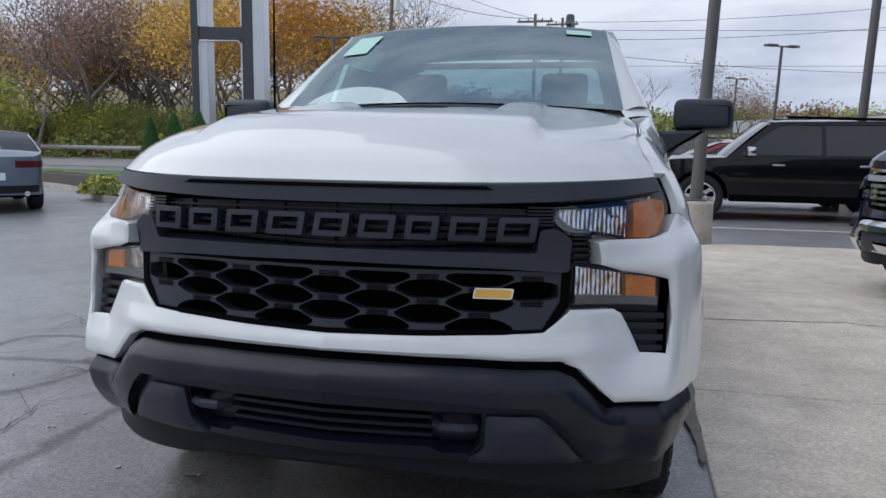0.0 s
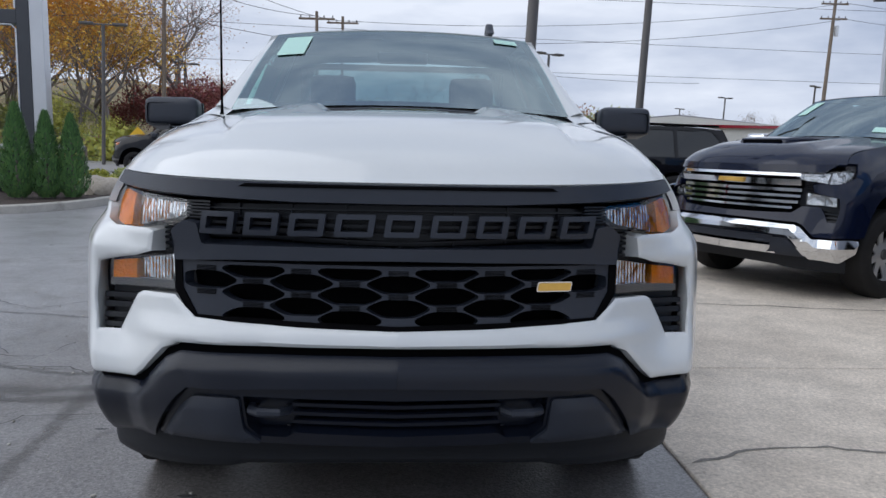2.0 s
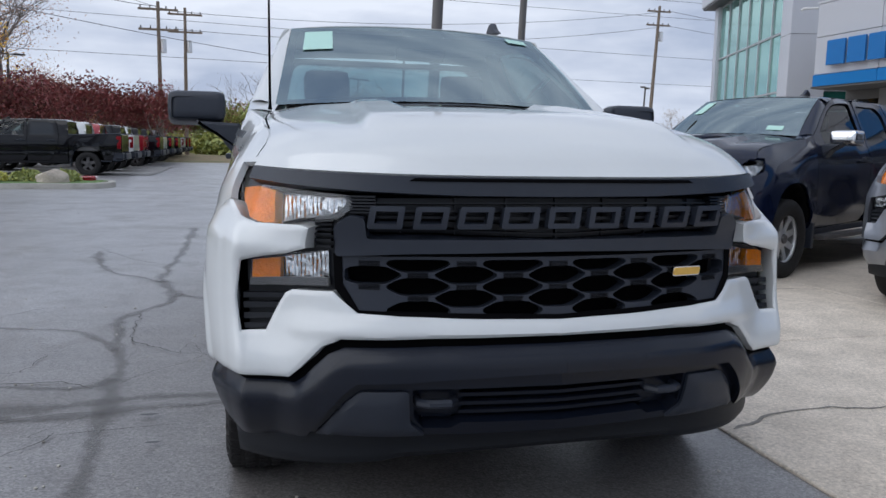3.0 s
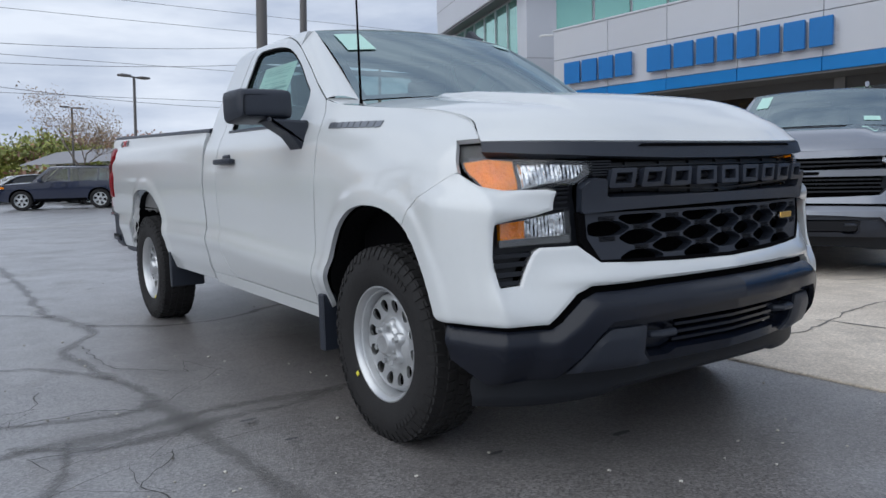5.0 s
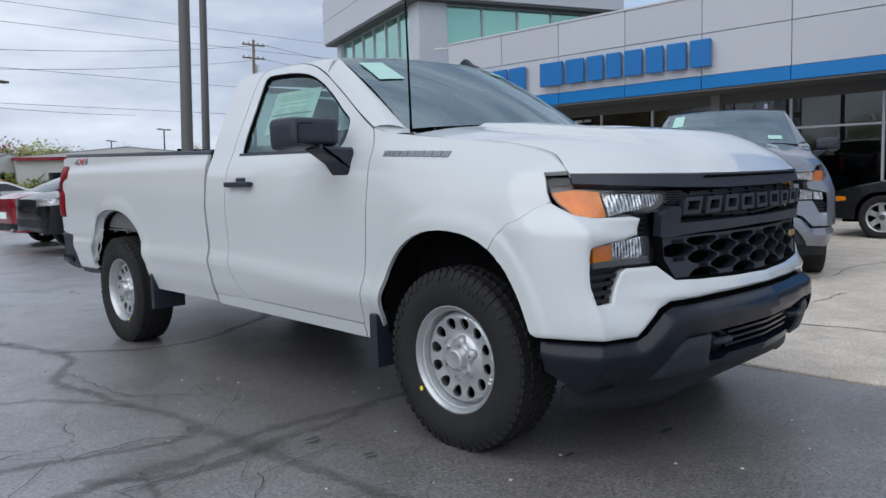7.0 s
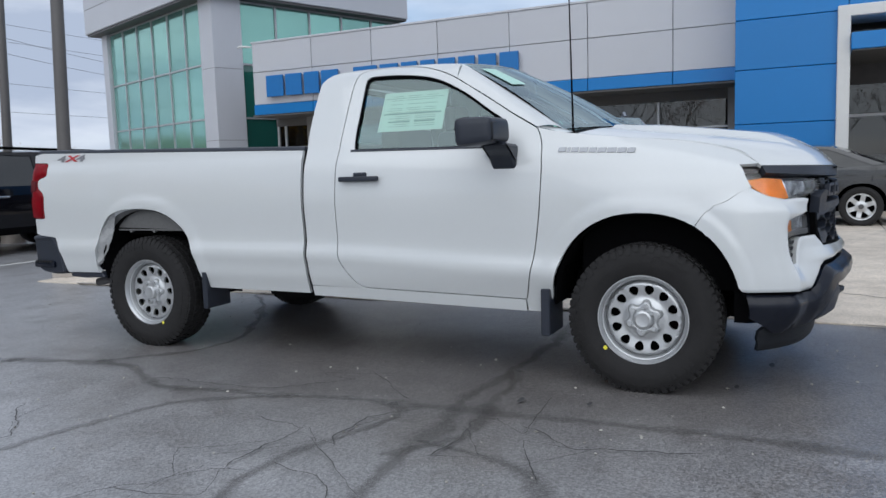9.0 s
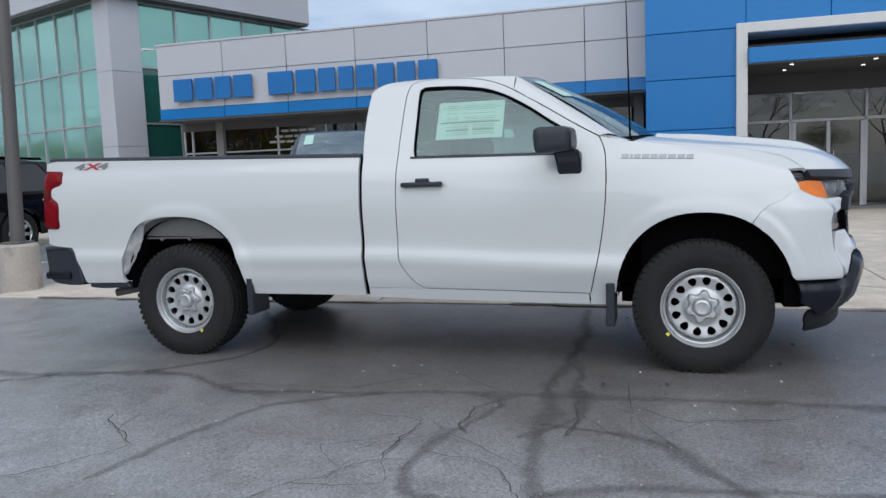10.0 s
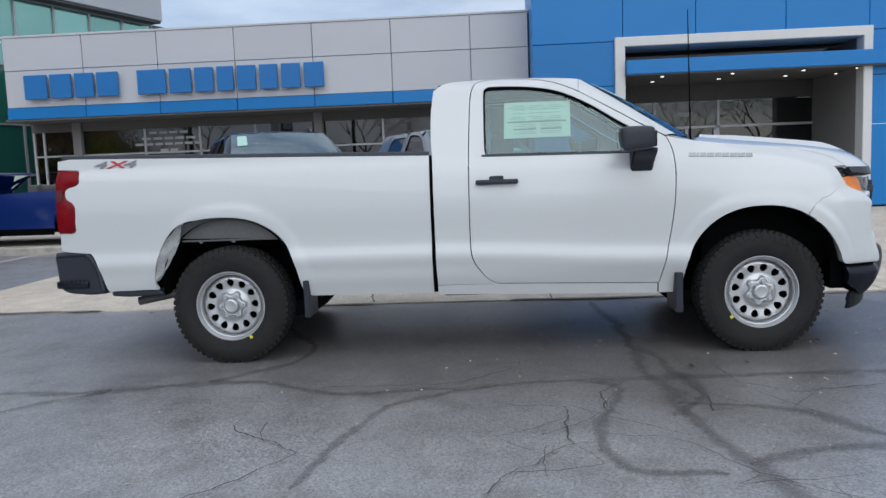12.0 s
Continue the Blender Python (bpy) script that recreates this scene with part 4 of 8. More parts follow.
# ---- poles and lines ----
def lot_light(x, y, h, r=.1, heads=2, turn=0.0, base=True, lean=.035, group="lot lights"):
    ob = thing("street_lamp", "dark steel lot light pole with flat lamp heads", "light pole", group, at=Matrix.Translation((x, y, 0)))
    if base:
        part("footing", tubed([(0, 0, -.05), (0, 0, .54), (0, 0, .57)], [.23, .225, .20], 20), M_BASE, ob, "stained concrete footing")
        part("base_plate", boxed(-.13, .13, -.13, .13, .57, .595, .005), M_POLE, ob)
    part("pole", tubed([(0, 0, .58 if base else 0), (lean * h, 0, h)], [r, r * .8], 14), M_POLE, ob)
    bm = bmesh.new()
    tube(bm, [(lean * h - .75 * math.cos(turn), -.75 * math.sin(turn), h), (lean * h + .75 * math.cos(turn), .75 * math.sin(turn), h)], .04, 8)
    part("arm", bm, M_POLE, ob)
    for s in ((-1, 1) if heads == 2 else (1,)):
        bm = bmesh.new()
        box(bm, -.32, .32, -.2, .2, -.05, .06, .02, m=Matrix.Translation((lean * h + s * .72 * math.cos(turn), s * .72 * math.sin(turn), h + .02)) @ Matrix.Rotation(turn, 4, "Z"))
        part("lamp_head", bm, M_POLE, ob)
    return ob


lot_light(1.67, 7.71, 7.2, .082)
lot_light(5.1, 13.7, 7.6, .09)
for x, y, h in ((8.0, 41.2, 6.5), (-14.2, 34.4, 6.5), (-15.4, 52.3, 6.5), (8.3, 61.4, 6.5), (32.8, 58.1, 6.5), (32.0, 73.6, 6.5), (35.5, 96.0, 6.5), (22.6, 104.0, 6.5)):
    lot_light(x, y, h, .09, base=False, turn=.3 * (x % 3))


def utility_pole(x, y, h, arms, lean=.03, r=.16, group="utility poles"):
    ob = thing("utility_pole", "weathered wooden utility pole with crossarms", "utility pole", group, at=Matrix.Translation((x, y, 0)))
    part("pole", tubed([(0, 0, 0), (lean * h, 0, h)], [r, r * .65], 10), M_WOODPOLE, ob)
    for k in range(arms):
        z = h - .5 - 1.3 * k
        part("crossarm", boxed(lean * z - 1.25, lean * z + 1.25, -.06, .06, z - .07, z + .07), M_WOODPOLE, ob)
        for dx in (-1.1, -.5, .5, 1.1):
            part("insulator", tubed([(lean * z + dx, 0, z + .07), (lean * z + dx, 0, z + .24)], .045, 6), M_DARKMETAL, ob)
    part("transformer", tubed([(lean * h + .28, 0, h - 3.3), (lean * h + .28, 0, h - 2.4)], .2, 10), M_STEEL, ob)
    return ob


utility_pole(-14.9, 46, 13.0, 1, lean=.03)
utility_pole(-6.1, 52.4, 10.3, 2, lean=0.0)
utility_pole(-5.0, 60, 11.2, 2, lean=.01)
utility_pole(37.9, 66, 15.0, 2, lean=.04, r=.2)
utility_pole(-60, 40, 13.0, 1)
utility_pole(95, 74, 15.0, 2)
def wire_run(a, b, sag, n=14):
    bm = bmesh.new()
    a, b = Vector(a), Vector(b)
    tube(bm, [a.lerp(b, k / n) - Vector((0, 0, 4 * sag * (k / n) * (1 - k / n))) for k in range(n + 1)], .02, 5)
    return bm


WIRES = [((-60, 40, 12.6), (-14.5, 46, 12.6), .8), ((-14.5, 46, 12.6), (-5.7, 60, 10.9), .5), ((-14.5, 46, 11.2), (-6.1, 52.4, 10.0), .5), ((-5.7, 60, 10.9), (39.5, 66, 14.6), 1.1), ((-5.7, 60, 9.6), (39.5, 66, 13.2), 1.2),
         ((39.5, 66, 14.6), (97, 74, 14.6), 1.2), ((39.5, 66, 13.2), (97, 74, 13.3), 1.2), ((-90, 58, 17), (90, 78, 18), 1.0), ((-90, 58, 15.5), (90, 78, 16.2), 1.0), ((-90, 58, 13), (90, 78, 11.5), 1.0), ((-90, 58, 9), (90, 78, 8.6), .6), ((-60, 40, 8.6), (-14.9, 46, 8.8), .7), ((-14.9, 46, 8.8), (30, 75, 8.0), 1.0)]
for a, b, sag in WIRES:
    solid("overhead_wire", wire_run(a, b, sag), M_WIRE, "thin overhead power line between poles", "power line", "overhead wires")

# guard rail along the road
rail = thing("guard_rail", "weathered steel guard rail on posts beside the road", "guard rail")
part("beam", (lambda bm: (tube(bm, [(-110, 56, .72), (-60, 46.6, .72), (-30, 41.4, .72), (-17, 39.2, .72)], .13, 8), bm)[1])(bmesh.new()), M_GALVLIGHT, rail)
for k in range(24):
    u = k / 23
    part("post", boxed(-110 + 93 * u - .06, -110 + 93 * u + .06, 56.1 - 16.7 * u - .06, 56.1 - 16.7 * u + .06, 0, .8), M_WOODPOLE, rail)

# tall sign pylon
PY = thing("sign_pylon", "tall dark and silver steel sign pylon with framed openings", "sign pylon", at=Matrix.Translation((-8.3, 13.6, .14)) @ Matrix.Rotation(radians(12), 4, "Z"))
part("plinth", boxed(-.55, 1.25, -.35, .35, 0, .62, .02), M_SIGNDARK, PY)
for x0, x1, mat in ((-.82, -.64, M_SIGNDARK), (.36, .60, M_SIGNDARK), (.602, .86, M_STEEL)):
    part("upright", boxed(x0, x1, -.25, .25, 0, 9.0, .01), mat, PY)
for z in (.5, 3.42, 6.4):
    part("cross_panel", boxed(-.64, .36, -.22, .22, z, z + .28, .01), M_SIGNDARK, PY)
for z0, z1 in ((.78, 3.42), (3.70, 6.4), (6.68, 9)):
    bm = bmesh.new()
    box(bm, -.639, -.44, -.24, .24, z0, z1, .01)
    part("steel_reveal", bm, M_STEEL, PY)
    bm = bmesh.new()
    tube(bm, [(-.63, -.25, z0 + .02), (-.63, -.25, z1 - .12), (-.55, -.25, z1 - .03), (.27, -.25, z1 - .03), (.345, -.25, z1 - .12), (.345, -.25, z0 + .02)], .018, 6)
    part("steel_trim", bm, M_STEEL, PY)

# yellow road sign
rs = thing("road_sign", "yellow diamond warning sign with a plate on a thin post", "road sign", at=Matrix.Translation((-12.4, 34, 0)))
part("post", tubed([(0, 0, 0), (0, 0, 1.75)], .03, 8), M_STEEL, rs)
bm = bmesh.new()
box(bm, -.27, .27, -.012, .012, -.27, .27, .01, m=Matrix.Translation((0, -.05, 1.45)) @ Matrix.Rotation(radians(45), 4, "Y"))
part("plate", bm, M_SIGNYELLOW, rs)
part("lower_plate", boxed(-.2, .2, -.06, -.04, .72, .98, .005), M_SIGNYELLOW, rs)


# ---- pickup trucks ----
WIDE = [(0.2, .955), (0.3, .972), (0.42, .995), (0.5, 1.007), (0.62, 1.017), (0.72, 1.022), (0.80, 1.025), (0.95, 1.020), (1.08, 1.002), (1.18, .968), (1.26, .934), (1.32, .895), (1.36, .855), (1.40, .79), (1.44, .68)]
LOWER = [(0.3, .898), (0.42, .920), (0.47, .933), (0.52, .950), (0.57, .970), (0.61, .984), (0.635, .988), (0.665, .985), (0.70, .975), (0.73, .970), (0.80, .972), (0.90, .979), (1.0, .983)]
CABW = LOWER + [(1.08, .981), (1.20, .967), (1.25, .957), (1.30, .938), (1.36, .908), (1.43, .882), (1.5, .853), (1.6, .808), (1.7, .765), (1.8, .722), (1.85, .690), (1.88, .630), (1.895, .56)]
BEDW = LOWER + [(1.08, .982), (1.20, .971), (1.29, .957), (1.32, .948), (1.335, .938), (1.45, .924)]
NOSE = [(0.20, -.83), (0.30, -.87), (0.40, -.95), (0.52, -.985), (0.62, -.985), (0.70, -.965), (0.78, -.945), (1.0, -.93), (1.12, -.915), (1.2, -.90), (1.3, -.8)]
DEEP = 0.62
# plan of the nose below the lamps, by the share of the way round the corner: width and depth
PLAN_S = [0, .065, .127, .221, .339, .427, .508, .61, .669, .712, .747, .787, .841, .904, .96, 1]
PLAN_W = list(zip(PLAN_S, [0, .25, .375, .52, .663, .75, .817, .885, .918, .9375, .952, .966, .981, .993, .998, 1]))
PLAN_D = list(zip(PLAN_S, [0, .021, .043, .068, .118, .165, .198, .222, .236, .268, .303, .335, .385, .45, .54, .62]))


def make_skin(cab_end, rear):
    def half_width(y, z):
        drop = 0.10 * smoothstep(.35, -.75, y) * smoothstep(1.08, 1.30, z)
        zz = z - .06 * smoothstep(.5, 2.2, y) * smoothstep(1.08, .88, z) * smoothstep(.52, .66, z)
        if y > cab_end:
            w = curve_table(BEDW, zz)
        else:
            w = curve_table(WIDE, z + drop)
            w += (curve_table(CABW, zz) - w) * smoothstep(-.1, .5, y)
        for cy, cz, ry, rz, up in ((0.0, .42, .50, .545, .009), (rear, .45, .495, .555, .009)):
            if abs(y - cy) < .75:
                r = (abs((y - cy) / ry) ** 2.3 + abs((z - cz) / rz) ** 2.3) ** (1 / 2.3)
                w += up * smoothstep(1.165, 1.085, r) * smoothstep(.42, .60, z)
        w += .012 * math.exp(-((y + .47) / .12) ** 2) * smoothstep(.40, .55, z) * smoothstep(1.06, .98, z)
        return w

    def skin(s, z):
        y0 = curve_table(NOSE, z)
        boxy = smoothstep(1.07, .96, z)
        if s <= 1:
            a = max(0.0, s) * math.pi / 2
            d, r = DEEP * (1 - math.cos(a)), math.sin(a) ** (1 / 1.65)
            if boxy:
                d += (curve_table(PLAN_D, max(0.0, s)) - d) * boxy
                r += (curve_table(PLAN_W, max(0.0, s)) - r) * boxy
            y = y0 + d
        else:
            y, r = y0 + DEEP + (s - 1), 1.0
        return ((half_width(y, z) + .012 * boxy * smoothstep(-.28, -.50, y)) * r, y, z)

    def sought(test, hi):
        """The s up to which test holds."""
        lo = 0.0
        for _ in range(20):
            k = (lo + hi) / 2
            lo, hi = (k, hi) if test(k) else (lo, k)
        return lo

    def on_front(x, z):
        return (sought(lambda k: skin(k, z)[0] < x, 1.4), z)

    def front_at(x, z):
        return (x, skin(on_front(abs(x), z)[0], z)[1], z)

    def side_at(y, z):
        return (half_width(y, z), y, z)

    def on_side(y, z):
        d = y - curve_table(NOSE, z)
        return (1 + d - DEEP, z) if d > DEEP else (sought(lambda k: skin(k, z)[1] < y, 1.0), z)
    return skin, front_at, side_at, on_side, on_front


def spread_open(line, d):
    """An open line moved sideways by d (to the left of its run)."""
    out = []
    for i, p in enumerate(line):
        t = (Vector(line[min(i + 1, len(line) - 1)]) - Vector(line[max(0, i - 1)])).normalized()
        out.append((p[0] - t.y * d, p[1] + t.x * d))
    return out


def arch(cy, cz, ry, rz, a0, a1, n=18):
    out = []
    for k in range(n + 1):
        a = radians(a0 + (a1 - a0) * k / n)
        c, s = math.cos(a), math.sin(a)
        out.append((cy - ry * math.copysign(abs(c) ** 0.9, c), cz + rz * math.copysign(abs(s) ** 0.92, s)))
    return out


def tyre_mesh(radius, width, bead, lugs=58, blocky=True, tread=False):
    """The carcass, or with tread the lugs and raised bars on it."""
    bm = bmesh.new()
    h = width / 2
    r = radius - (0.008 if blocky else 0)
    prof = [(-h * .80, bead), (-h * .93, bead + .03), (-h * 1.0, (bead + r) / 2), (-h * .97, r - .05), (-h * .86, r - .012), (-h * .62, r), (0, r + .002),
            (h * .62, r), (h * .80, r - .006), (h * .87, r - .014), (h * .92, r - .026), (h * .965, r - .05), (h * 1.0, (bead + r) / 2), (h * .995, bead + .075), (h * .985, bead + .05), (h * .955, bead + .042), (h * .95, bead + .028), (h * .80, bead)]
    if not tread:
        lathe(bm, prof, 84)

    def block(corners):
        lo = [bm.verts.new((u, q * math.cos(a), q * math.sin(a))) for u, q, a in corners[0]]
        hi = [bm.verts.new((u, q * math.cos(a), q * math.sin(a))) for u, q, a in corners[1]]
        bm.faces.new(hi)
        for i in range(4):
            bm.faces.new((lo[i], lo[(i + 1) % 4], hi[(i + 1) % 4], hi[i]))
    if tread:
        for row, (u, wd, sk, ln) in enumerate(((-.74, .26, .10, .70), (-.36, .28, -.22, .74), (0, .24, .2, .70), (.36, .28, -.22, .74), (.74, .26, .10, .70))):
            for k in range(lugs):
                a = 2 * math.pi * (k + (row % 2) * .5) / lugs
                da = math.pi / lugs * ln
                four = ((-1, -1), (1, -1), (1, 1), (-1, 1))
                block([[(h * (u + wd * cu * f), rr, a + da * ca * g + sk * .05 * cu) for cu, ca in four] for f, rr, g in ((.5, r - .012, 1), (.46, radius - (.006 if abs(u) > .7 else 0), .9))])
        for k in range(lugs):
            a = 2 * math.pi * k / lugs
            da = math.pi / lugs * .66
            out, low = h * .855, (r - .046 if k % 2 else r - .032)
            lu = h * (.96 if k % 2 else .935)
            for sgn in (-1, 1):
                block([[(sgn * (out + e), r - .010, a - da), (sgn * (out + e), r - .010, a + da), (sgn * (lu + e), low, a + da * .8), (sgn * (lu + e), low, a - da * .8)] for e in (-.006, .0055)])
        # raised bands of sidewall marking, as plain bars
        for c0, n in ((0.5, 7), (2.6, 9), (4.7, 7)):
            for j in range(n):
                a0 = c0 + j * .085
                block([[(h * (.992 + e), bead + q, a0 + c) for q, c in ((.086, 0), (.086, .055), (.110, .055), (.110, 0))] for e in (0, .018)])
    bmesh.ops.recalc_face_normals(bm, faces=list(bm.faces))
    return bm


def disc_mesh(profile, radius, holes, step=0.02):
    """A dished disc with holes, facing +x; profile gives x by radius."""
    circle = [(radius * math.cos(2 * math.pi * k / 56), radius * math.sin(2 * math.pi * k / 56)) for k in range(56)]
    vs, fs = flat_mesh(circle, holes, step)
    bm = bmesh.new()
    verts = [bm.verts.new((curve_table(profile, math.hypot(a, b)), a, b)) for a, b in vs]
    for f in fs:
        face = bm.faces.new([verts[i] for i in f])
        face.normal_update()
        if face.normal.x < 0:
            face.normal_flip()
    rim = [ed for ed in bm.edges if len(ed.link_faces) == 1]
    low = {}
    for ed in rim:
        for v in ed.verts:
            if v not in low:
                low[v] = bm.verts.new(v.co + Vector((-.014, 0, 0)))
    for ed in rim:
        a, b = ed.verts
        bm.faces.new((a, b, low[b], low[a]))
    return bm


def steel_wheel_meshes():
    prof = [(0, .070), (.085, .070), (.098, .064), (.108, .056), (.120, .055), (.184, .066), (.194, .063), (.200, .052), (.206, .044)]
    holes = []
    for k in range(12):
        a = 2 * math.pi * k / 12
        c, s = math.cos(a), math.sin(a)
        ring = []
        for j in range(16):
            t = 2 * math.pi * j / 16
            rr, tt = .1545 + .0265 * math.cos(t), .0240 * math.sin(t) * (1 + .30 * math.cos(t))
            ring.append((rr * c - tt * s, rr * s + tt * c))
        holes.append(ring)
    disc = disc_mesh(prof, .206, holes, .014)
    lathe(disc, [(.040, .205), (.050, .210), (.076, .211), (.083, .214), (.085, .219), (.096, .222), (.104, .228), (.112, .233), (.112, .238), (.103, .243), (.088, .238), (.02, .222), (-.12, .215), (-.13, .20)], 72)
    hub = bmesh.new()
    star = []
    for k in range(72):
        a = 2 * math.pi * k / 72
        star.append((math.cos(a), math.sin(a), .086 + .011 * math.copysign(abs(math.cos(6 * a)) ** .5, math.cos(6 * a))))
    rings = [[hub.verts.new((x, c * (q + dr), s2 * (q + dr))) for c, s2, q in star] for x, dr in ((.052, .010), (.074, .003), (.084, -.006), (.086, -.014))]
    rings.append([hub.verts.new((.084, c * .058, s2 * .058)) for c, s2, q in star])
    rings.append([hub.verts.new((.094, c * .052, s2 * .052)) for c, s2, q in star])
    rings.append([hub.verts.new((.106, c * .046, s2 * .046)) for c, s2, q in star])
    rings.append([hub.verts.new((.110, c * .036, s2 * .036)) for c, s2, q in star])
    rings.append([hub.verts.new((.1085, c * .030, s2 * .030)) for c, s2, q in star])
    rings.append([hub.verts.new((.1085, c * .002, s2 * .002)) for c, s2, q in star])
    for ra, rb in zip(rings, rings[1:]):
        for k in range(72):
            hub.faces.new((ra[k], ra[(k + 1) % 72], rb[(k + 1) % 72], rb[k]))
    bmesh.ops.recalc_face_normals(hub, faces=list(hub.faces))
    bmesh.ops.recalc_face_normals(disc, faces=list(disc.faces))
    return finish("rim", disc, M_RIM, 38), finish("hub", hub, M_RIM, 34)


def spoke_wheel_meshes(radius, spokes, material, width=0.22):
    bm = bmesh.new()
    holes = []
    for k in range(spokes):
        a = 2 * math.pi * (k + .5) / spokes
        da = math.pi / spokes * .66
        holes.append(rounded([(radius * .36 * math.cos(a), radius * .36 * math.sin(a)), (radius * .88 * math.cos(a - da), radius * .88 * math.sin(a - da)),
                              (radius * .92 * math.cos(a), radius * .92 * math.sin(a)), (radius * .88 * math.cos(a + da), radius * .88 * math.sin(a + da))], .02, 2))
    bm = disc_mesh([(0, .075), (radius * .25, .07), (radius * .4, .055), (radius * .9, .07), (radius, .06)], radius * .95, holes, .035)
    lathe(bm, [(.05, radius * .93), (.085, radius * .96), (.09, radius * 1.02), (.08, radius * 1.04), (-.1, radius * .97), (-.11, radius * .9)], 48)
    bmesh.ops.recalc_face_normals(bm, faces=list(bm.faces))
    hub = bmesh.new()
    lathe(hub, [(.07, radius * .2), (.09, radius * .17), (.092, 0)], 20)
    return finish("rim", bm, material, 38), finish("hub", hub, M_DARKMETAL, 30)


# black disc: the shade behind the rim's holes is put into its colour
def brake_mesh():
    bm = bmesh.new()
    lathe(bm, [(-.03, .20), (.0, .20), (.0, .03), (-.03, .03)], 32)
    return finish("brake_disc", bm, M_BLACK)


TYRE = finish("tyre", tyre_mesh(.405, .262, .232), M_RUBBER, 40)
TREAD = finish("tread", tyre_mesh(.405, .262, .232, tread=True), M_RUBBER, 40)
NUT = finish("lug_nut", tubed([(.072, .074, 0), (.101, .074, 0)], .0125, 6), M_RIM, 30)
RIM_STEEL, HUB_STEEL = steel_wheel_meshes()
BRAKE = brake_mesh()


def put_wheel(parent, x, y, z, side, tyre, rim, hub, turn=0.0):
    m = Matrix.Translation((x * side, y, z)) @ Matrix.Rotation(0 if side > 0 else math.pi, 4, "Z") @ Matrix.Rotation(turn, 4, "X")
    w = new("wheel")
    w.empty_display_size = 0.1
    w.parent = parent
    w.matrix_basis = m
    share("tyre", tyre, w)["label"] = "black rubber tyre"
    share("rim", rim, w)
    share("hub", hub, w)
    share("brake_disc", BRAKE, w)
    return w


def pickup(label, at, paint, crew=False, style="work", chrome=None, fine=True, group=""):
    """A full-size pickup, nose to -y, front axle over the origin. style: work (black lattice grille), bars (chrome bars), sport (body-coloured nose)."""
    root = thing("pickup_truck", label, "pickup truck", group)
    st = 0.028 if fine else 0.11
    edge_front = flowing([(.591, 1.429), (.566, 1.37), (.553, 1.30), (.549, 1.172), (.560, .979), (.592, .757), (.634, .56), (.655, .474)], 5)
    edge_rear = flowing([(1.72, .500), (1.775, .530), (1.829, .592), (1.868, .652), (1.886, .73), (1.889, .884), (1.885, 1.306), (1.878, 1.5), (1.868, 1.71), (1.852, 1.80), (1.822, 1.846), (1.765, 1.862)], 4)
    edge_top = flowing([(1.765, 1.862), (1.612, 1.866), (1.383, 1.846), (1.186, 1.781), (.94, 1.639), (.728, 1.508), (.60, 1.436)], 5)
    door_line = list(reversed(edge_front)) + list(reversed(edge_top))[1:-1] + list(reversed(edge_rear))
    door_gap = spread(door_line, .0065)
    nf, nt = len(edge_front), len(edge_top)
    gap_front, gap_top, gap_rear = door_gap[:nf], door_gap[nf:nf + nt - 2], door_gap[nf + nt - 2:]
    more = 1.02 if crew else 0.0
    cab_end, rear = 2.14 + more, 3.546 + (0.20 if crew else 0.0)
    bed_end = 4.72 + (0.12 if crew else 0.0)
    skin, front_at, side_at, on_side, on_front = make_skin(cab_end, rear)

    def fr(*pts):
        return [on_front(*p) for p in pts]

    def pushed(amount):
        """The skin brought forward by amount(x, y, z)."""
        def place(a, b):
            x, y, z = skin(a, b)
            return (x, y - amount(x, y, z), z)
        return place

    def cheek_relief(x, y, z):
        low = .605 + .25 * (x - .80)
        hollow = .024 * smoothstep(.72, .88, x) * smoothstep(low - .03, low + .10, z) * smoothstep(1.0, .90, x) * smoothstep(.96, .88, z)
        shelf = .014 * smoothstep(.93, 1.03, z) * smoothstep(.68, .80, x) * smoothstep(1.0, .90, x)
        peak = .014 * smoothstep(.70, .83, z) * smoothstep(.58, .70, x) * smoothstep(.86, .74, x) * smoothstep(.96, .88, z)
        chin = .010 * ramp(.765, .728, z) * ramp(.688, .712, z) * ramp(.80, .66, x)
        return chin - hollow - shelf - peak
    face = pushed(cheek_relief)
    bumper_face = pushed(lambda x, y, z: .024 * ramp(.83, .765, x) - .020 * ramp(.46, .36, z))
    bright = chrome or M_PLASTIC
    zt = [(1.06, 1.862), (1.15, 1.885), (1.4, 1.902), (1.8, 1.907), (cab_end - .14, 1.897), (cab_end - .07, 1.872), (cab_end - .02, 1.832), (cab_end, 1.81)]
    fa = arch(0, .42, .50, .545, 60, 174)
    for side in (1, -1):
        # front fender
        fender = [(.652, .402)] + [(q[0], q[1]) for q in gap_front] + [(.50, 1.413), (.40, 1.394), (.0, 1.346), (-.338, 1.303), (-.440, 1.273), (-.530, 1.219), (-.550, 1.200), (-.468, 1.197), (-.500, 1.137), (-.528, 1.086), (-.36, 1.0)]
        poly = [on_side(*p) for p in fender + fa + [(.522, .45), (.55, .402)]]
        part("fender", sheeted(skin, poly, step=st, side=side, thick=.022), paint, root)
        # bumper skin round the lamps
        low = [on_side(-.497, .575), on_side(-.512, .572)] + fr((.80, .572), (.77, .60), (.705, .672), (.652, .692), (.517, .694), (.0, .702), (.0, .752), (.604, .769), (.672, .828), (.785, .826), (.805, .815), (.862, .704), (.932, .702), (.944, .80), (.930, .907), (.805, .933), (.75, .953), (.74, 1.012), (.765, 1.02), (.885, 1.024), (.93, 1.04), (.953, 1.074)) + [on_side(-.529, 1.0850)]
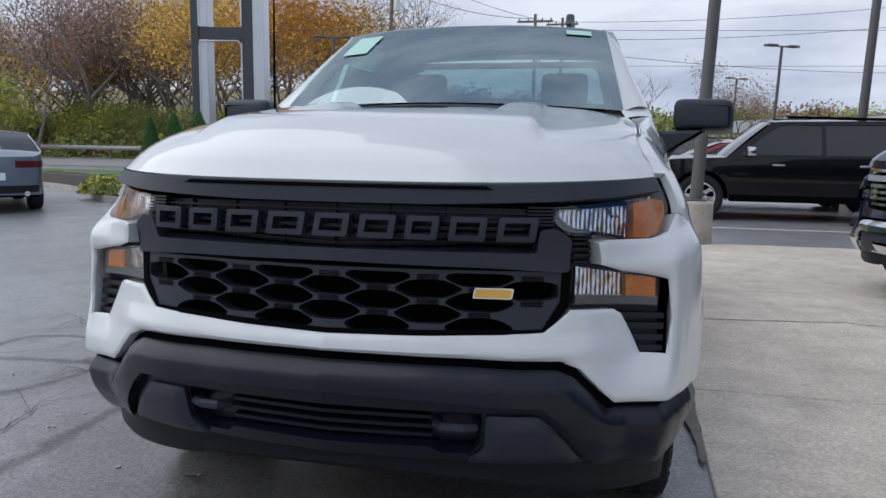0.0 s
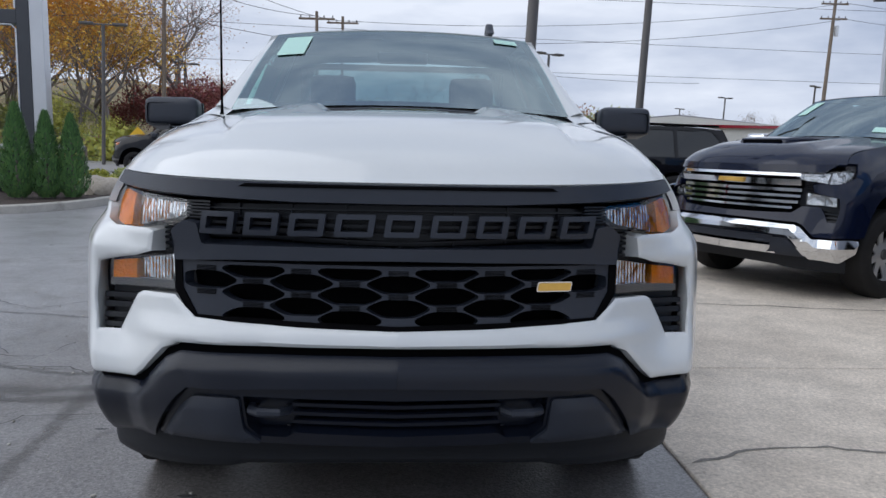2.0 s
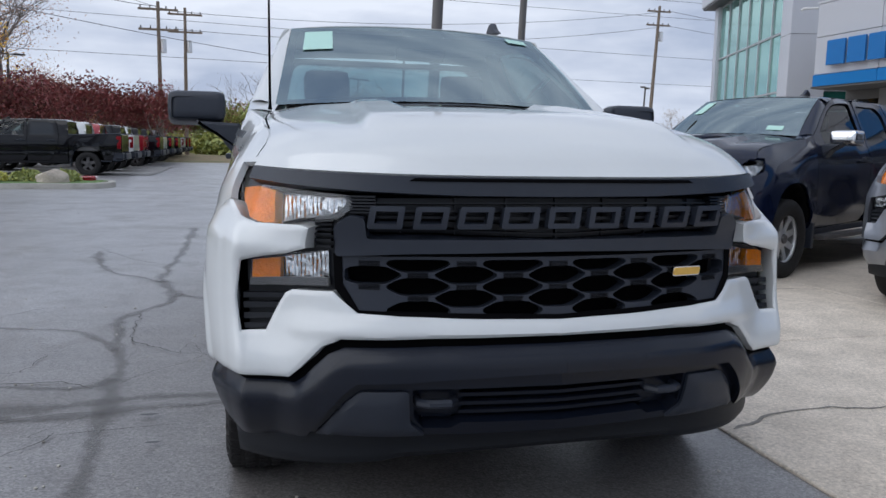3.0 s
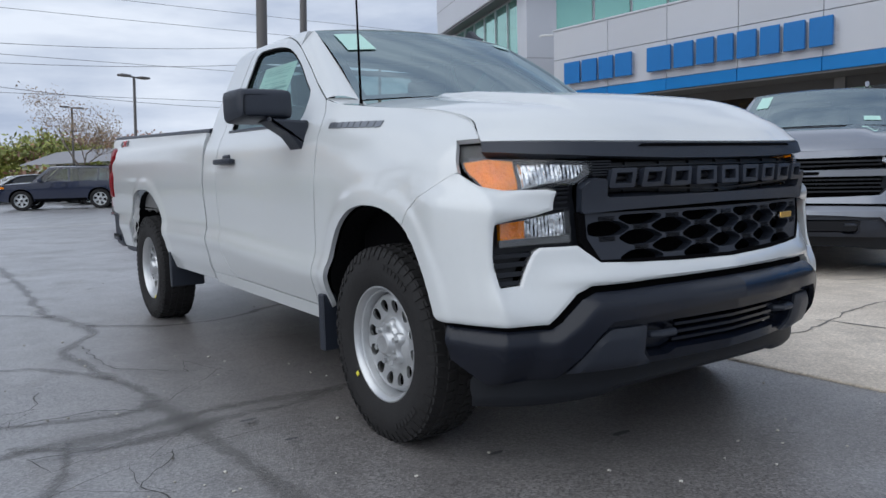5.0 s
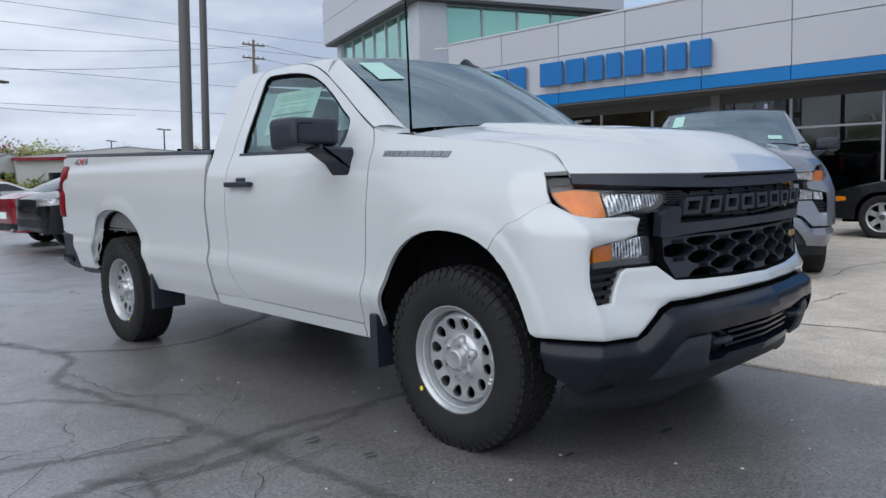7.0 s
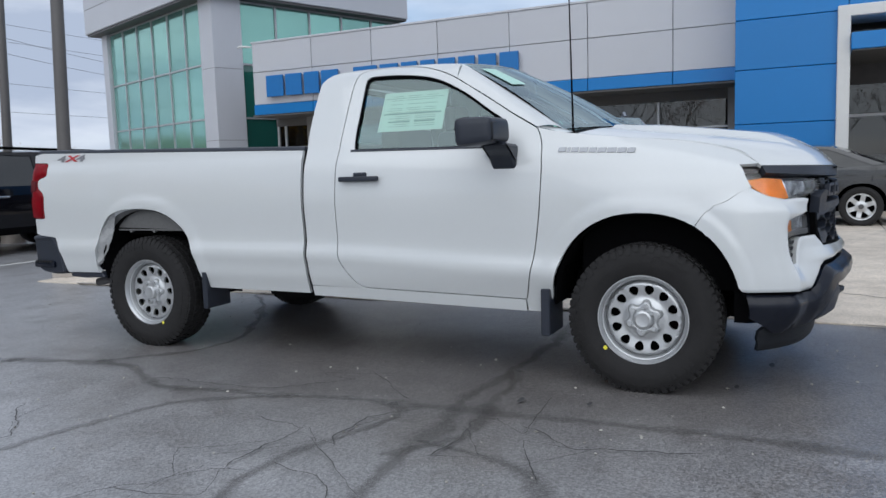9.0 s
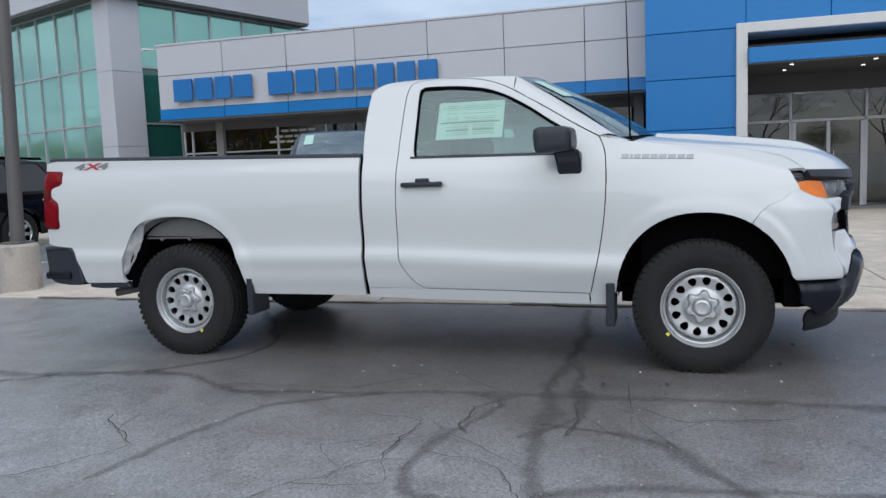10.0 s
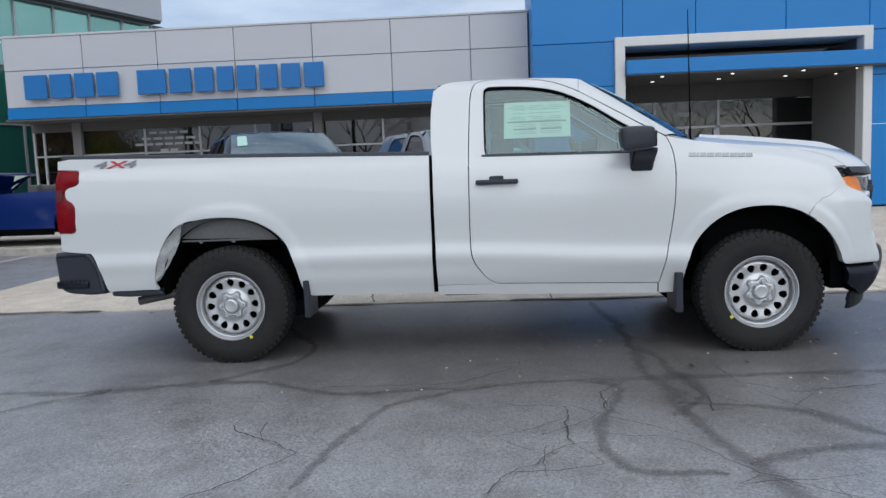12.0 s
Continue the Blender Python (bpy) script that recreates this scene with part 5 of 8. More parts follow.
        poly = low + [on_side(-.361, .9988)] + [on_side(*p) for p in reversed(arch(0, .42, .50, .545, 17, 59.5, 8))]
        part("front_fascia", sheeted(face, poly, step=.009 if fine else .1, side=side, thick=.07, soft=(.009, .006, len(low) - 1) if fine else None), paint, root)
        # head lamp
        lamp = new("headlight")
        lamp.parent = root
        shape = [on_side(-.472, 1.192)] + fr((.885, 1.188), (.902, 1.147), (.81, 1.136), (.625, 1.118), (.623, 1.08), (.668, 1.032), (.741, 1.024), (.80, 1.022), (.882, 1.03), (.93, 1.045), (.95, 1.079)) + [on_side(-.503, 1.137)]
        part("housing", sheeted(skin, shape, step=.06, side=side, thick=.0, sink=.09), M_BEZEL, lamp)
        part("reflector", sheeted(skin, fr((.840, 1.130), (.635, 1.112), (.633, 1.08), (.675, 1.040), (.840, 1.034)), step=.03, side=side, thick=.03, sink=.054), M_REFLECTOR, lamp, "faceted chrome reflector")
        part("amber_lens", sheeted(skin, fr((.848, 1.131), (.852, 1.034), (.885, 1.036), (.928, 1.050), (.946, 1.082)) + [on_side(-.512, 1.133)] + fr((.90, 1.142)), step=.03, side=side, thick=.04, sink=.036), M_AMBER if style != "bars" else M_REFLECTOR, lamp, "amber side lens")
        if style == "work":
            part("bezel", sheeted(skin, fr((.642, 1.112), (.628, 1.108), (.628, 1.08), (.672, 1.036), (.735, 1.030), (.735, 1.042), (.690, 1.052), (.648, 1.090)), step=.03, side=side, thick=.02, sink=.045), M_BEZEL, lamp)
        cover = part("lens", sheeted(skin, shape, step=.05, side=side, thick=.0, sink=.026), M_CLEAR, lamp, "clear plastic lens")
        cover.visible_shadow = False
        # lamp surround with ribs, lower lamp, air slot
        part("lamp_surround", sheeted(skin, fr((.60, 1.115), (.60, 1.06), (.672, 1.024), (.655, .944), (.635, .85), (.655, .825), (.83, .815), (.885, .702), (.942, .695), (.948, .82), (.935, .914), (.79, .946), (.755, .96), (.75, 1.03), (.64, 1.10)), step=.06, side=side, thick=.0, sink=.075), M_GRILLE, root)
        for k in range(6):
            z = .955 + k * .013
            part("rib", sheeted(skin, fr((.690, z), (.742, z), (.742, z + .006), (.690, z + .006)), step=.05, side=side, thick=.02, sink=.055), M_GRILLE, root)
        for k in range(4):
            z = .715 + k * .028
            a0 = .868 - (z - .712) * .50
            part("air_slat", sheeted(skin, fr((a0, z), (.939, z - .004), (.939, z + .012), (a0 - .008, z + .014)), step=.05, side=side, thick=.03, sink=.042), M_GRILLE, root)
        fog = new("lower_lamp")
        fog.parent = root
        part("reflector", sheeted(skin, fr((.702, .946), (.700, .848), (.826, .843), (.826, .922), (.79, .930)), step=.04, side=side, thick=.02, sink=.064), M_REFLECTOR, fog)
        part("amber_lens", sheeted(skin, fr((.831, .920), (.834, .842), (.912, .838), (.909, .910)), step=.04, side=side, thick=.03, sink=.044), M_AMBER if style == "work" else M_REFLECTOR, fog, "amber side lens")
        if style == "work":
            part("bezel", sheeted(skin, fr((.696, .866), (.694, .842), (.917, .834), (.917, .856)), step=.04, side=side, thick=.02, sink=.040), M_BEZEL, fog)
        cover = part("lens", sheeted(skin, fr((.692, .950), (.688, .84), (.917, .832), (.913, .912), (.8, .936)), step=.05, side=side, thick=.0, sink=.036), M_CLEAR, fog, "clear plastic lens")
        cover.visible_shadow = False
        # black bumper end and centre half, panels, air dam
        bcol = M_CHROME if style == "bars" else (paint if style == "sport" else M_BUMPER)
        part("bumper", sheeted(bumper_face, [on_side(-.515, .552)] + fr((.80, .55), (.762, .585), (.70, .655), (.65, .677), (.517, .680), (0, .688), (0, .60), (.455, .580), (.612, .575), (.655, .535), (.728, .42), (.745, .378), (.93, .357)) + [on_side(-.53, .44)], step=.014 if fine else .05, side=side, thick=.05, sink=-.004, soft=(.046, .034, 6)), bcol, root)
        # black sheet painting the shade of the slit above the bumper
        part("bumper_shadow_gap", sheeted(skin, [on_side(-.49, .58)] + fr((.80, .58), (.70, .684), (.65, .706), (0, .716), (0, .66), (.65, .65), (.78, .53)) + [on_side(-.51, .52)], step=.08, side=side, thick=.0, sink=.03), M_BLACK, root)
        part("lower_panel", sheeted(skin, fr((0, .596), (.45, .578), (.607, .573), (.650, .53), (.722, .42), (.74, .38), (0, .392), (0, .432), (.30, .436), (.33, .415), (.41, .415), (.44, .45), (.45, .548), (0, .552)), step=.04 if fine else .06, side=side, thick=.05, sink=.010), M_BUMPER if style != "sport" else M_PLASTIC, root)
        part("raised_panel", sheeted(skin, rounded(fr((.460, .545), (.600, .543), (.640, .508), (.705, .41), (.722, .388), (.40, .394), (.452, .44)), .010, 3), step=.02 if fine else .06, side=side, thick=.04, sink=-.012, soft=(.012, .012)), M_PLASTIC, root)
        def under(x, z):
            return (x, -.835 + .27 * (min(1.0, abs(x)) / .97) ** 5 + .35 * (.37 - z) - .010 * ramp(.318, .310, z), z)
        part("air_dam", sheeted(under, [(0, .405), (.45, .402), (.73, .392), (.95, .382), (.962, .36), (.950, .262), (.60, .272), (.52, .276), (.46, .290), (0, .292)], step=.02 if fine else .08, side=side, thick=.02, soft=(.02, .010)), M_VALANCE, root)
        hook = bmesh.new()
        for pts in ([(.315, -.87, .515), (.320, -.925, .518), (.340, -.95, .52), (.40, -.945, .52), (.425, -.925, .518), (.43, -.87, .515)],):
            tube(hook, [(p[0] * side, p[1], p[2] - .012) for p in pts], .014, 8)
        part("tow_hook", hook, M_PLASTIC, root)
        part("hook_bay", sheeted(skin, fr((.30, .545), (.30, .45), (.34, .425), (.41, .425), (.445, .455), (.448, .545)), step=.03, side=side, thick=.03, sink=.05), M_BUMPER, root)
        # rocker, door, cab side
        part("rocker_panel", sheeted(side_at, [(.660, .400), (cab_end - .02, .428), (cab_end - .02, .492), (1.72, .4925), (.662, .4665)], step=.09, side=side, thick=.03), paint, root)
        bm = bmesh.new()
        box(bm, .60, .82, .6, cab_end - .05, .402, .43, .01)
        for v in bm.verts:
            v.co.x *= side
        bmesh.ops.recalc_face_normals(bm, faces=list(bm.faces))
        part("sill_flange", bm, M_BLACK, root)
        if style == "bars":
            bm = boxed(.90, 1.03, .72, cab_end - .10, .350, .405, .02, 2)
            part("side_step", bm if side > 0 else mirrored(bm), M_DARKMETAL, root, "dark tubular side step")
        win = flowing([(.83, 1.338), (.795, 1.40), (.80, 1.488), (.891, 1.552), (1.079, 1.676), (1.273, 1.768), (1.473, 1.807), (1.70, 1.818), (1.758, 1.808), (1.778, 1.770), (1.782, 1.56), (1.782, 1.40), (1.770, 1.350)], 4)
        d = part("door", sheeted(side_at, door_line, [win], step=st, side=side, thick=.03), paint, root)
        g = part("window_glass", sheeted(side_at, spread(win, .02), step=.12, side=side, thick=.0, sink=.018), M_CARGLASS if fine else M_SUVGLASS, d, "clear side window")
        g.visible_shadow = False
        part("window_seal", sheeted(side_at, [(.80, 1.330), (1.80, 1.343), (1.80, 1.356), (.80, 1.344)], step=.1, side=side, thick=.012, sink=-.004), M_PLASTIC, d)
        part("window_frame", sheeted(side_at, spread(win, .003), [spread(win, -.012)], step=.12, side=side, thick=.01, sink=.006), M_BLACK, d)
        hb = bmesh.new()
        hx = side_at(1.7, 1.18)[0]
        box(hb, hx + .012, hx + .042, 1.565, 1.845, 1.160, 1.192, .012, 2)
        box(hb, hx - .01, hx + .03, 1.58, 1.64, 1.165, 1.187, .006)
        box(hb, hx - .01, hx + .03, 1.77, 1.83, 1.165, 1.187, .006)
        box(hb, hx - .01, hx + .012, 1.66, 1.755, 1.185, 1.215, .008)
        for v in hb.verts:
            v.co.x *= side
        bmesh.ops.recalc_face_normals(hb, faces=list(hb.faces))
        part("handle", hb, M_PLASTIC, d, "black door handle")
        mir = bmesh.new()
        box(mir, .985, 1.262, .715, .930, 1.332, 1.490, .050, 4)
        for v in mir.verts:
            f = (.93 - v.co.y) / .215
            v.co.z = 1.408 + (v.co.z - 1.408) * (1 - .16 * f * f) + .012 * f
            v.co.x += .030 * (1.0 - (v.co.x - .985) / .277) * (1 - f) - .014 * f * (v.co.x - 1.0) / .26
            v.co.y -= .06 * (v.co.x - 1.12) * -1 + .05 * (1.41 - v.co.z)
        part("mirror", mir if side > 0 else mirrored(mir), bright, d, "black door mirror" if bright is M_PLASTIC else "chrome-capped door mirror")
        mir = bmesh.new()
        box(mir, 1.01, 1.235, .922, .929, 1.35, 1.472, .0)
        part("mirror_glass", mir if side > 0 else mirrored(mir), M_CHROME, d)
        mir = bmesh.new()
        prism(mir, rounded([(.905, 1.205), (.925, 1.345), (1.13, 1.352), (1.09, 1.318), (1.02, 1.282), (.965, 1.208)], .014, 3), "y", .690, .835, .012)
        part("mirror_foot", mir if side > 0 else mirrored(mir), M_PLASTIC, d)
        if fine:
            mir = bmesh.new()
            box(mir, 1.02, 1.23, .726, .738, 1.362, 1.462, .02, 2)
            part("mirror_cap_panel", mir if side > 0 else mirrored(mir), M_GRILLE, d)
        if crew:
            y0 = 1.888
            rd = [(y0 + .01, .505), (y0 + .012, 1.36), (y0, 1.82), (y0 + .1, 1.86), (2.55, 1.86), (2.74, 1.82), (2.80, 1.62), (2.86, 1.36), (2.83, 1.0), (2.66, .62), (2.55, .505)]
            rw = rounded([(y0 + .07, 1.352), (y0 + .06, 1.80), (2.52, 1.80), (2.66, 1.72), (2.74, 1.36)], .04, 3)
            d2 = part("door", sheeted(side_at, rd, [rw], step=st, side=side, thick=.03), paint, root)
            part("window_glass", sheeted(side_at, [(y0 + .06, 1.34), (y0 + .05, 1.81), (2.53, 1.81), (2.67, 1.73), (2.76, 1.345)], step=.2, side=side, thick=.0, sink=.018), M_DARKGLASS, d2, "dark tinted side window")
            hb = bmesh.new()
            box(hb, hx + .01, hx + .04, 2.5, 2.76, 1.165, 1.197, .012, 2)
            part("handle", hb if side > 0 else mirrored(hb), bright, d2)
            quarter = [(1.235, 1.812), (1.45, 1.866), (1.74, 1.868), (2.56, 1.868), (2.76, 1.825), (2.82, 1.62), (2.875, 1.36), (2.845, 1.0), (2.675, .62), (2.56, .497), (cab_end - .022, .497), (cab_end - .012, 1.30), (cab_end, 1.53), (cab_end - .05, 1.80)] + [(y, curve_table(zt, y) - .036) for y in (cab_end - .1, cab_end - .16, 2.4, 1.8, 1.4, 1.2, 1.135)]
        else:
            quarter = [q for q in gap_top if q[0] > 1.13]
            quarter = quarter + gap_rear + [(2.118, .497)] + flowing([(2.124, .6), (2.126, .89), (2.128, 1.286), (2.134, 1.40), (2.1385, 1.516), (2.135, 1.66), (2.119, 1.794)], 3)
            quarter += [(y, curve_table(zt, y) - .036) for y in (2.10, 2.07, 2.03, 1.98, 1.8, 1.6, 1.4, 1.3, 1.2, 1.135)]
        part("cab_side", sheeted(side_at, quarter, step=st, side=side, thick=.03), paint, root)
        # added black sheet behind the panels, so the door gaps look shaded
        part("cab_gap_backing", sheeted(side_at, [(.5, .43), (cab_end - .03, .45), (cab_end - .03, 1.30), (.5, 1.30)], step=.2, side=side, thick=.0, sink=.04), M_BLACK, root)
        # windscreen pillar
        bm = bmesh.new()
        dline = [(.592, 1.440), (.76, 1.535), (.94, 1.647), (1.06, 1.717), (1.135, 1.763)]
        eline = [(.775, .47, 1.425), (.735, .69, 1.575), (.70, .905, 1.715), (.668, 1.09, 1.83), (.662, 1.13, 1.850)]

        def pillar(u, v):
            k = u * 4
            i = min(3, int(k))
            f = k - i
            a = Vector(side_at(*dline[i])).lerp(Vector(side_at(*dline[i + 1])), f)
            b = Vector(eline[i]).lerp(Vector(eline[i + 1]), f)
            p = a.lerp(b, v)
            p += Vector((.55, -.35, .75)) * (.020 * math.sin(math.pi * v) * (1 - .75 * u ** 3))
            return (p.x * side, p.y, p.z)
        grid(bm, pillar, 12, 5, flip=side < 0)
        bmesh.ops.recalc_face_normals(bm, faces=list(bm.faces))
        part("windscreen_pillar", bm, paint, root)
        bm = bmesh.new()
        corner = [Vector(side_at(.592, 1.438)), Vector(side_at(.43, 1.398)), Vector((.785, .375, 1.392)), Vector((.762, .475, 1.428))]

        def foot(u, v):
            p = corner[0].lerp(corner[1], u).lerp(corner[3].lerp(corner[2], u), v)
            return (p.x * side, p.y, p.z + .006 * math.sin(math.pi * v))
        grid(bm, foot, 6, 6, flip=side < 0)
        bmesh.ops.recalc_face_normals(bm, faces=list(bm.faces))
        part("pillar_foot", bm, paint, root)
        if fine:
            # black strip painting the shade between cab and bed; no real seal
            part("cab_gap_shade", sheeted(side_at, [(cab_end - .03, .45), (cab_end + .02, .45), (cab_end + .02, 1.37), (cab_end - .03, 1.37)], step=.08, side=side, thick=0, sink=.022), M_BLACK, root)
        # bed side
        ra = [(rear + q[0], q[1]) for q in flowing([(-.564, .446), (-.511, .477), (-.486, .578), (-.452, .711), (-.387, .844), (-.272, .938), (-.143, .988), (.032, 1.005), (.209, .993), (.345, .944), (.443, .827), (.493, .695), (.515, .575), (.500, .522)], 4)]
        be = bed_end - 4.72
        lamp_line = flowing([(4.697, .932), (4.598, .935), (4.590, 1.0), (4.583, 1.086), (4.598, 1.13), (4.640, 1.160), (4.650, 1.205), (4.632, 1.238), (4.560, 1.262), (4.553, 1.30), (4.559, 1.345), (4.575, 1.354), (4.704, 1.360)], 3)
        bed = [(cab_end + .010, .442)] + ra
        tail = [(q[0] + be, q[1]) for q in [(4.402, .516)] + flowing([(4.409, .53), (4.446, .685), (4.470, .745), (4.500, .785)], 3) + [(4.66, .80), (4.704, .815), (4.700, .925)] + spread_open(lamp_line, .005) + [(4.702, 1.42)]] + [(bed_end - .1, 1.434), (cab_end + .010, 1.366)]
        part("bed_side", sheeted(side_at, bed + tail, step=st, side=side, thick=.025), paint, root)
        rail = bmesh.new()
        n = 12
        tube(rail, [((BEDW[-1][1] - .03) * side, cab_end + .01 + (bed_end - .05 - cab_end) * k / n, 1.372 + .068 * k / n) for k in range(n + 1)], .022, 8)
        part("bed_rail_cap", rail, M_PLASTIC, root)
        # tail lamp
        tl = [(q[0] + be, q[1]) for q in lamp_line]
        tl = tl + [(bed_end - .006, 1.27), (bed_end - .008, 1.12)]
        lamp = part("tail_light", sheeted(side_at, tl, step=.025 if fine else .06, side=side, thick=.04, sink=-.010, soft=(.016, .012)), M_REDLAMP, root, "deep red tail lamp")
        if fine:
            part("lamp_neck", sheeted(side_at, [(bed_end - .016, 1.135), (bed_end - .064, 1.150), (bed_end - .064, 1.218), (bed_end - .016, 1.23)], step=.03, side=side, thick=.01, sink=-.0135), M_REDDARK, lamp)
            part("reversing_lens", sheeted(side_at, [(bed_end - .014, .942), (bed_end - .115, .942), (bed_end - .126, 1.07), (bed_end - .118, 1.10), (bed_end - .014, 1.10)], step=.03, side=side, thick=.006, sink=-.0135, soft=(.01, .005)), M_REDLAMP, lamp)
        # rear bumper corner and step
        bm = bmesh.new()
        prism(bm, rounded([(4.505 + be, .792), (4.745 + be, .788), (4.772 + be, .765), (4.765 + be, .70), (4.755 + be, .55), (4.70 + be, .512), (4.54 + be, .495), (4.412 + be, .503), (4.448 + be, .685)], .03, 4), "x", .60, .955, .014)
        bumper = part("rear_bumper", bm if side > 0 else mirrored(bm), M_PLASTIC, root, "black plastic rear bumper corner")
        bm = bmesh.new()
        rim = flowing([(4.75 + be, .776), (4.62 + be, .784), (4.535 + be, .776), (4.482 + be, .70), (4.452 + be, .60), (4.438 + be, .52)], 4)
        tube(bm, [(.948, a, b) for a, b in rim], .020, 8)
        part("bumper_rim", bm if side > 0 else mirrored(bm), M_PLASTIC, bumper)
        bm = bmesh.new()
        box(bm, .70, .975, 4.535 + be, 4.765 + be, .545, .60, .018, 2)
        part("bumper_step", bm if side > 0 else mirrored(bm), M_BUMPER, bumper)
        bm = bmesh.new()
        for k in range(6):
            box(bm, .965, .979, 4.56 + be + k * .032, 4.578 + be + k * .032, .585, .604, .003)
        part("step_tread", bm if side > 0 else mirrored(bm), M_RUBBER, bumper)
        bm = bmesh.new()
        prism(bm, [(4.02 + be, .483), (4.26 + be, .474), (4.385 + be, .482), (4.39 + be, .518), (4.05 + be, .521)], "x", .86, .945, .008)
        part("lower_valance", bm if side > 0 else mirrored(bm), M_PLASTIC, root)
        # wheelhouses
        for cy, cz, ry, rz, mat in ((0, .42, .49, .535, M_LINER), (rear, .45, .48, .54, M_LINER)):
            bm = bmesh.new()
            pts = arch(cy, cz, ry, rz, 16, 178, 22)
            grid(bm, lambda u, v: ((.52 + (side_at(pts[round(u * 22)][0], max(.5, pts[round(u * 22)][1]))[0] - .552) * v) * side, pts[round(u * 22)][0], pts[round(u * 22)][1]), 22, 3)
            grid(bm, lambda u, v: (.52 * side, cy + (u * 2 - 1) * ry, .35 + v * (rz + .07)), 4, 3)
            part("wheel_liner", bm, mat, root)
        top = [(q[0], q[1] - .004) for q in ra if q[1] > .846]
        bm = bmesh.new()
        nn = len(top) - 1
        grid(bm, lambda u, v: ((.90 + .02 * v) * side, top[round(u * nn)][0], .846 + .018 * u + (top[round(u * nn)][1] - .846 - .018 * u) * v), nn, 3)
        bmesh.ops.recalc_face_normals(bm, faces=list(bm.faces))
        liner = part("inner_arch_panel", bm, M_GALV, root, "grey felt inner arch panel")
        bm = bmesh.new()
        box(bm, .893, .905, rear - .375, rear + .335, .838, .850, .003)
        for dy in (-.37, -.03, .20):
            tube(bm, [(.89, rear + dy, .838), (.912, rear + dy, .838)], .013, 10)
        part("panel_hem", bm if side > 0 else mirrored(bm), M_GALV, liner)
        if fine:
            bm = bmesh.new()
            oute = flowing([(.335, .95), (.443, .822), (.490, .695), (.511, .575)], 6)
            inne = flowing([(.310, .975), (.332, .845), (.400, .715), (.488, .584)], 6)
            n2 = len(oute) - 1
            grid(bm, lambda u, v: ((.968 - .022 * v + .010 * math.sin(u * 14 + v * 2) * math.sin(v * 3.1) + .004 * math.sin(u * 31 - v * 5)) * side, rear + oute[round(u * n2)][0] * (1 - v) + inne[round(u * n2)][0] * v + .004, oute[round(u * n2)][1] * (1 - v) + inne[round(u * n2)][1] * v), n2, 4)
            bmesh.ops.recalc_face_normals(bm, faces=list(bm.faces))
            part("arch_stay", bm, M_GALVLIGHT, root, "pale primed stay inside the arch")
        # flaps
        for y, z0, z1 in ((.545, .275, .54), (rear - .520, .30, .56)):
            bm = boxed(.73, .970 if y > 1 else .985, y - (.030 if y > 1 else .040), y + .012, z0, z1, .006)
            part("mud_flap", bm if side > 0 else mirrored(bm), M_PLASTIC, root)
    # lattice grille
    outline = [(-.655, .936), (.655, .936), (.655, .85), (.605, .772), (0, .758), (-.605, .772), (-.655, .85)]
    # black sheet that paints the depth behind the lattice as shade
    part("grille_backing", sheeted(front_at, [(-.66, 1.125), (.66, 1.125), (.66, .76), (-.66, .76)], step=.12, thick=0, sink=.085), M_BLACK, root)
    if style == "work":
        holes = []
        for j in range(6):
            zc = .950 - j * .0345
            for i in range(-4, 5):
                xc = i * .285 + (j % 2) * .1425
                hexa = rounded([(xc + .103, zc), (xc + .050, zc + .0262), (xc - .050, zc + .0262), (xc - .103, zc), (xc - .050, zc - .0262), (xc + .050, zc - .0262)], .02, 3)
                ring = [(max(-.641, min(.641, px)), max(.772 - .011 * (1 - min(1, abs(px) / .6)) + .10 * max(0, abs(px) - .595), min(.927, pz))) for px, pz in hexa]
                wide, tall = max(q[0] for q in ring) - min(q[0] for q in ring), max(q[1] for q in ring) - min(q[1] for q in ring)
                if wide > .05 and tall > .018 and all(inside([(q[0] * .99, q[1]) for q in ring], [(-.66, .94), (.66, .94), (.655, .84), (.61, .755), (0, .75), (-.61, .755), (-.655, .84)])):
                    clean = [q for i2, q in enumerate(ring) if math.dist(q, ring[i2 - 1]) > 1e-4]
                    holes.append(clean)
        gr = new("grille")
        gr.parent = root
        part("lattice", sheeted(front_at, outline, holes, step=.04, thick=.045, sink=.016), M_PLASTIC, gr, "black plastic lattice")
        bm = bmesh.new()
        for j in range(6):
            for i in range(-4, 5):
                xc, zc2 = i * .285 + (j % 2) * .1425, .9845 - j * .0345
                if abs(xc) < .60 and .785 < zc2 < .93:
                    for k in range(4):
                        z = zc2 - .0075 + k * .0042
                        sheet(bm, front_at, [(xc - .03, z), (xc + .03, z), (xc + .03, z + .0018), (xc - .03, z + .0018)], step=.08, thick=.006, sink=.0125)
        tagged(part("lattice_grooving", bm, M_BLACK, gr), "fine black grooves on the lattice", "", kind="stuff")
        part("frame", sheeted(front_at, [(-.672, .942), (.672, .942), (.668, .84), (.61, .758), (0, .746), (-.61, .758), (-.668, .84)], [[(-.648, .94), (.648, .94), (.645, .852), (.60, .777), (0, .764), (-.60, .777), (-.645, .852)]], step=.08, thick=.03, sink=.012), M_BLACK, gr)
        bar = [(-.575, .988), (.575, .988), (.585, 1.05), (.628, 1.056), (.668, 1.026), (.662, .935), (.49, .944), (0, .953), (-.49, .944), (-.662, .935), (-.668, 1.026), (-.628, 1.056), (-.585, 1.05)]
        part("middle_bar", sheeted(front_at, rounded(bar, .01, 2), step=.06, thick=.05, sink=-.004), M_PLASTIC, gr)
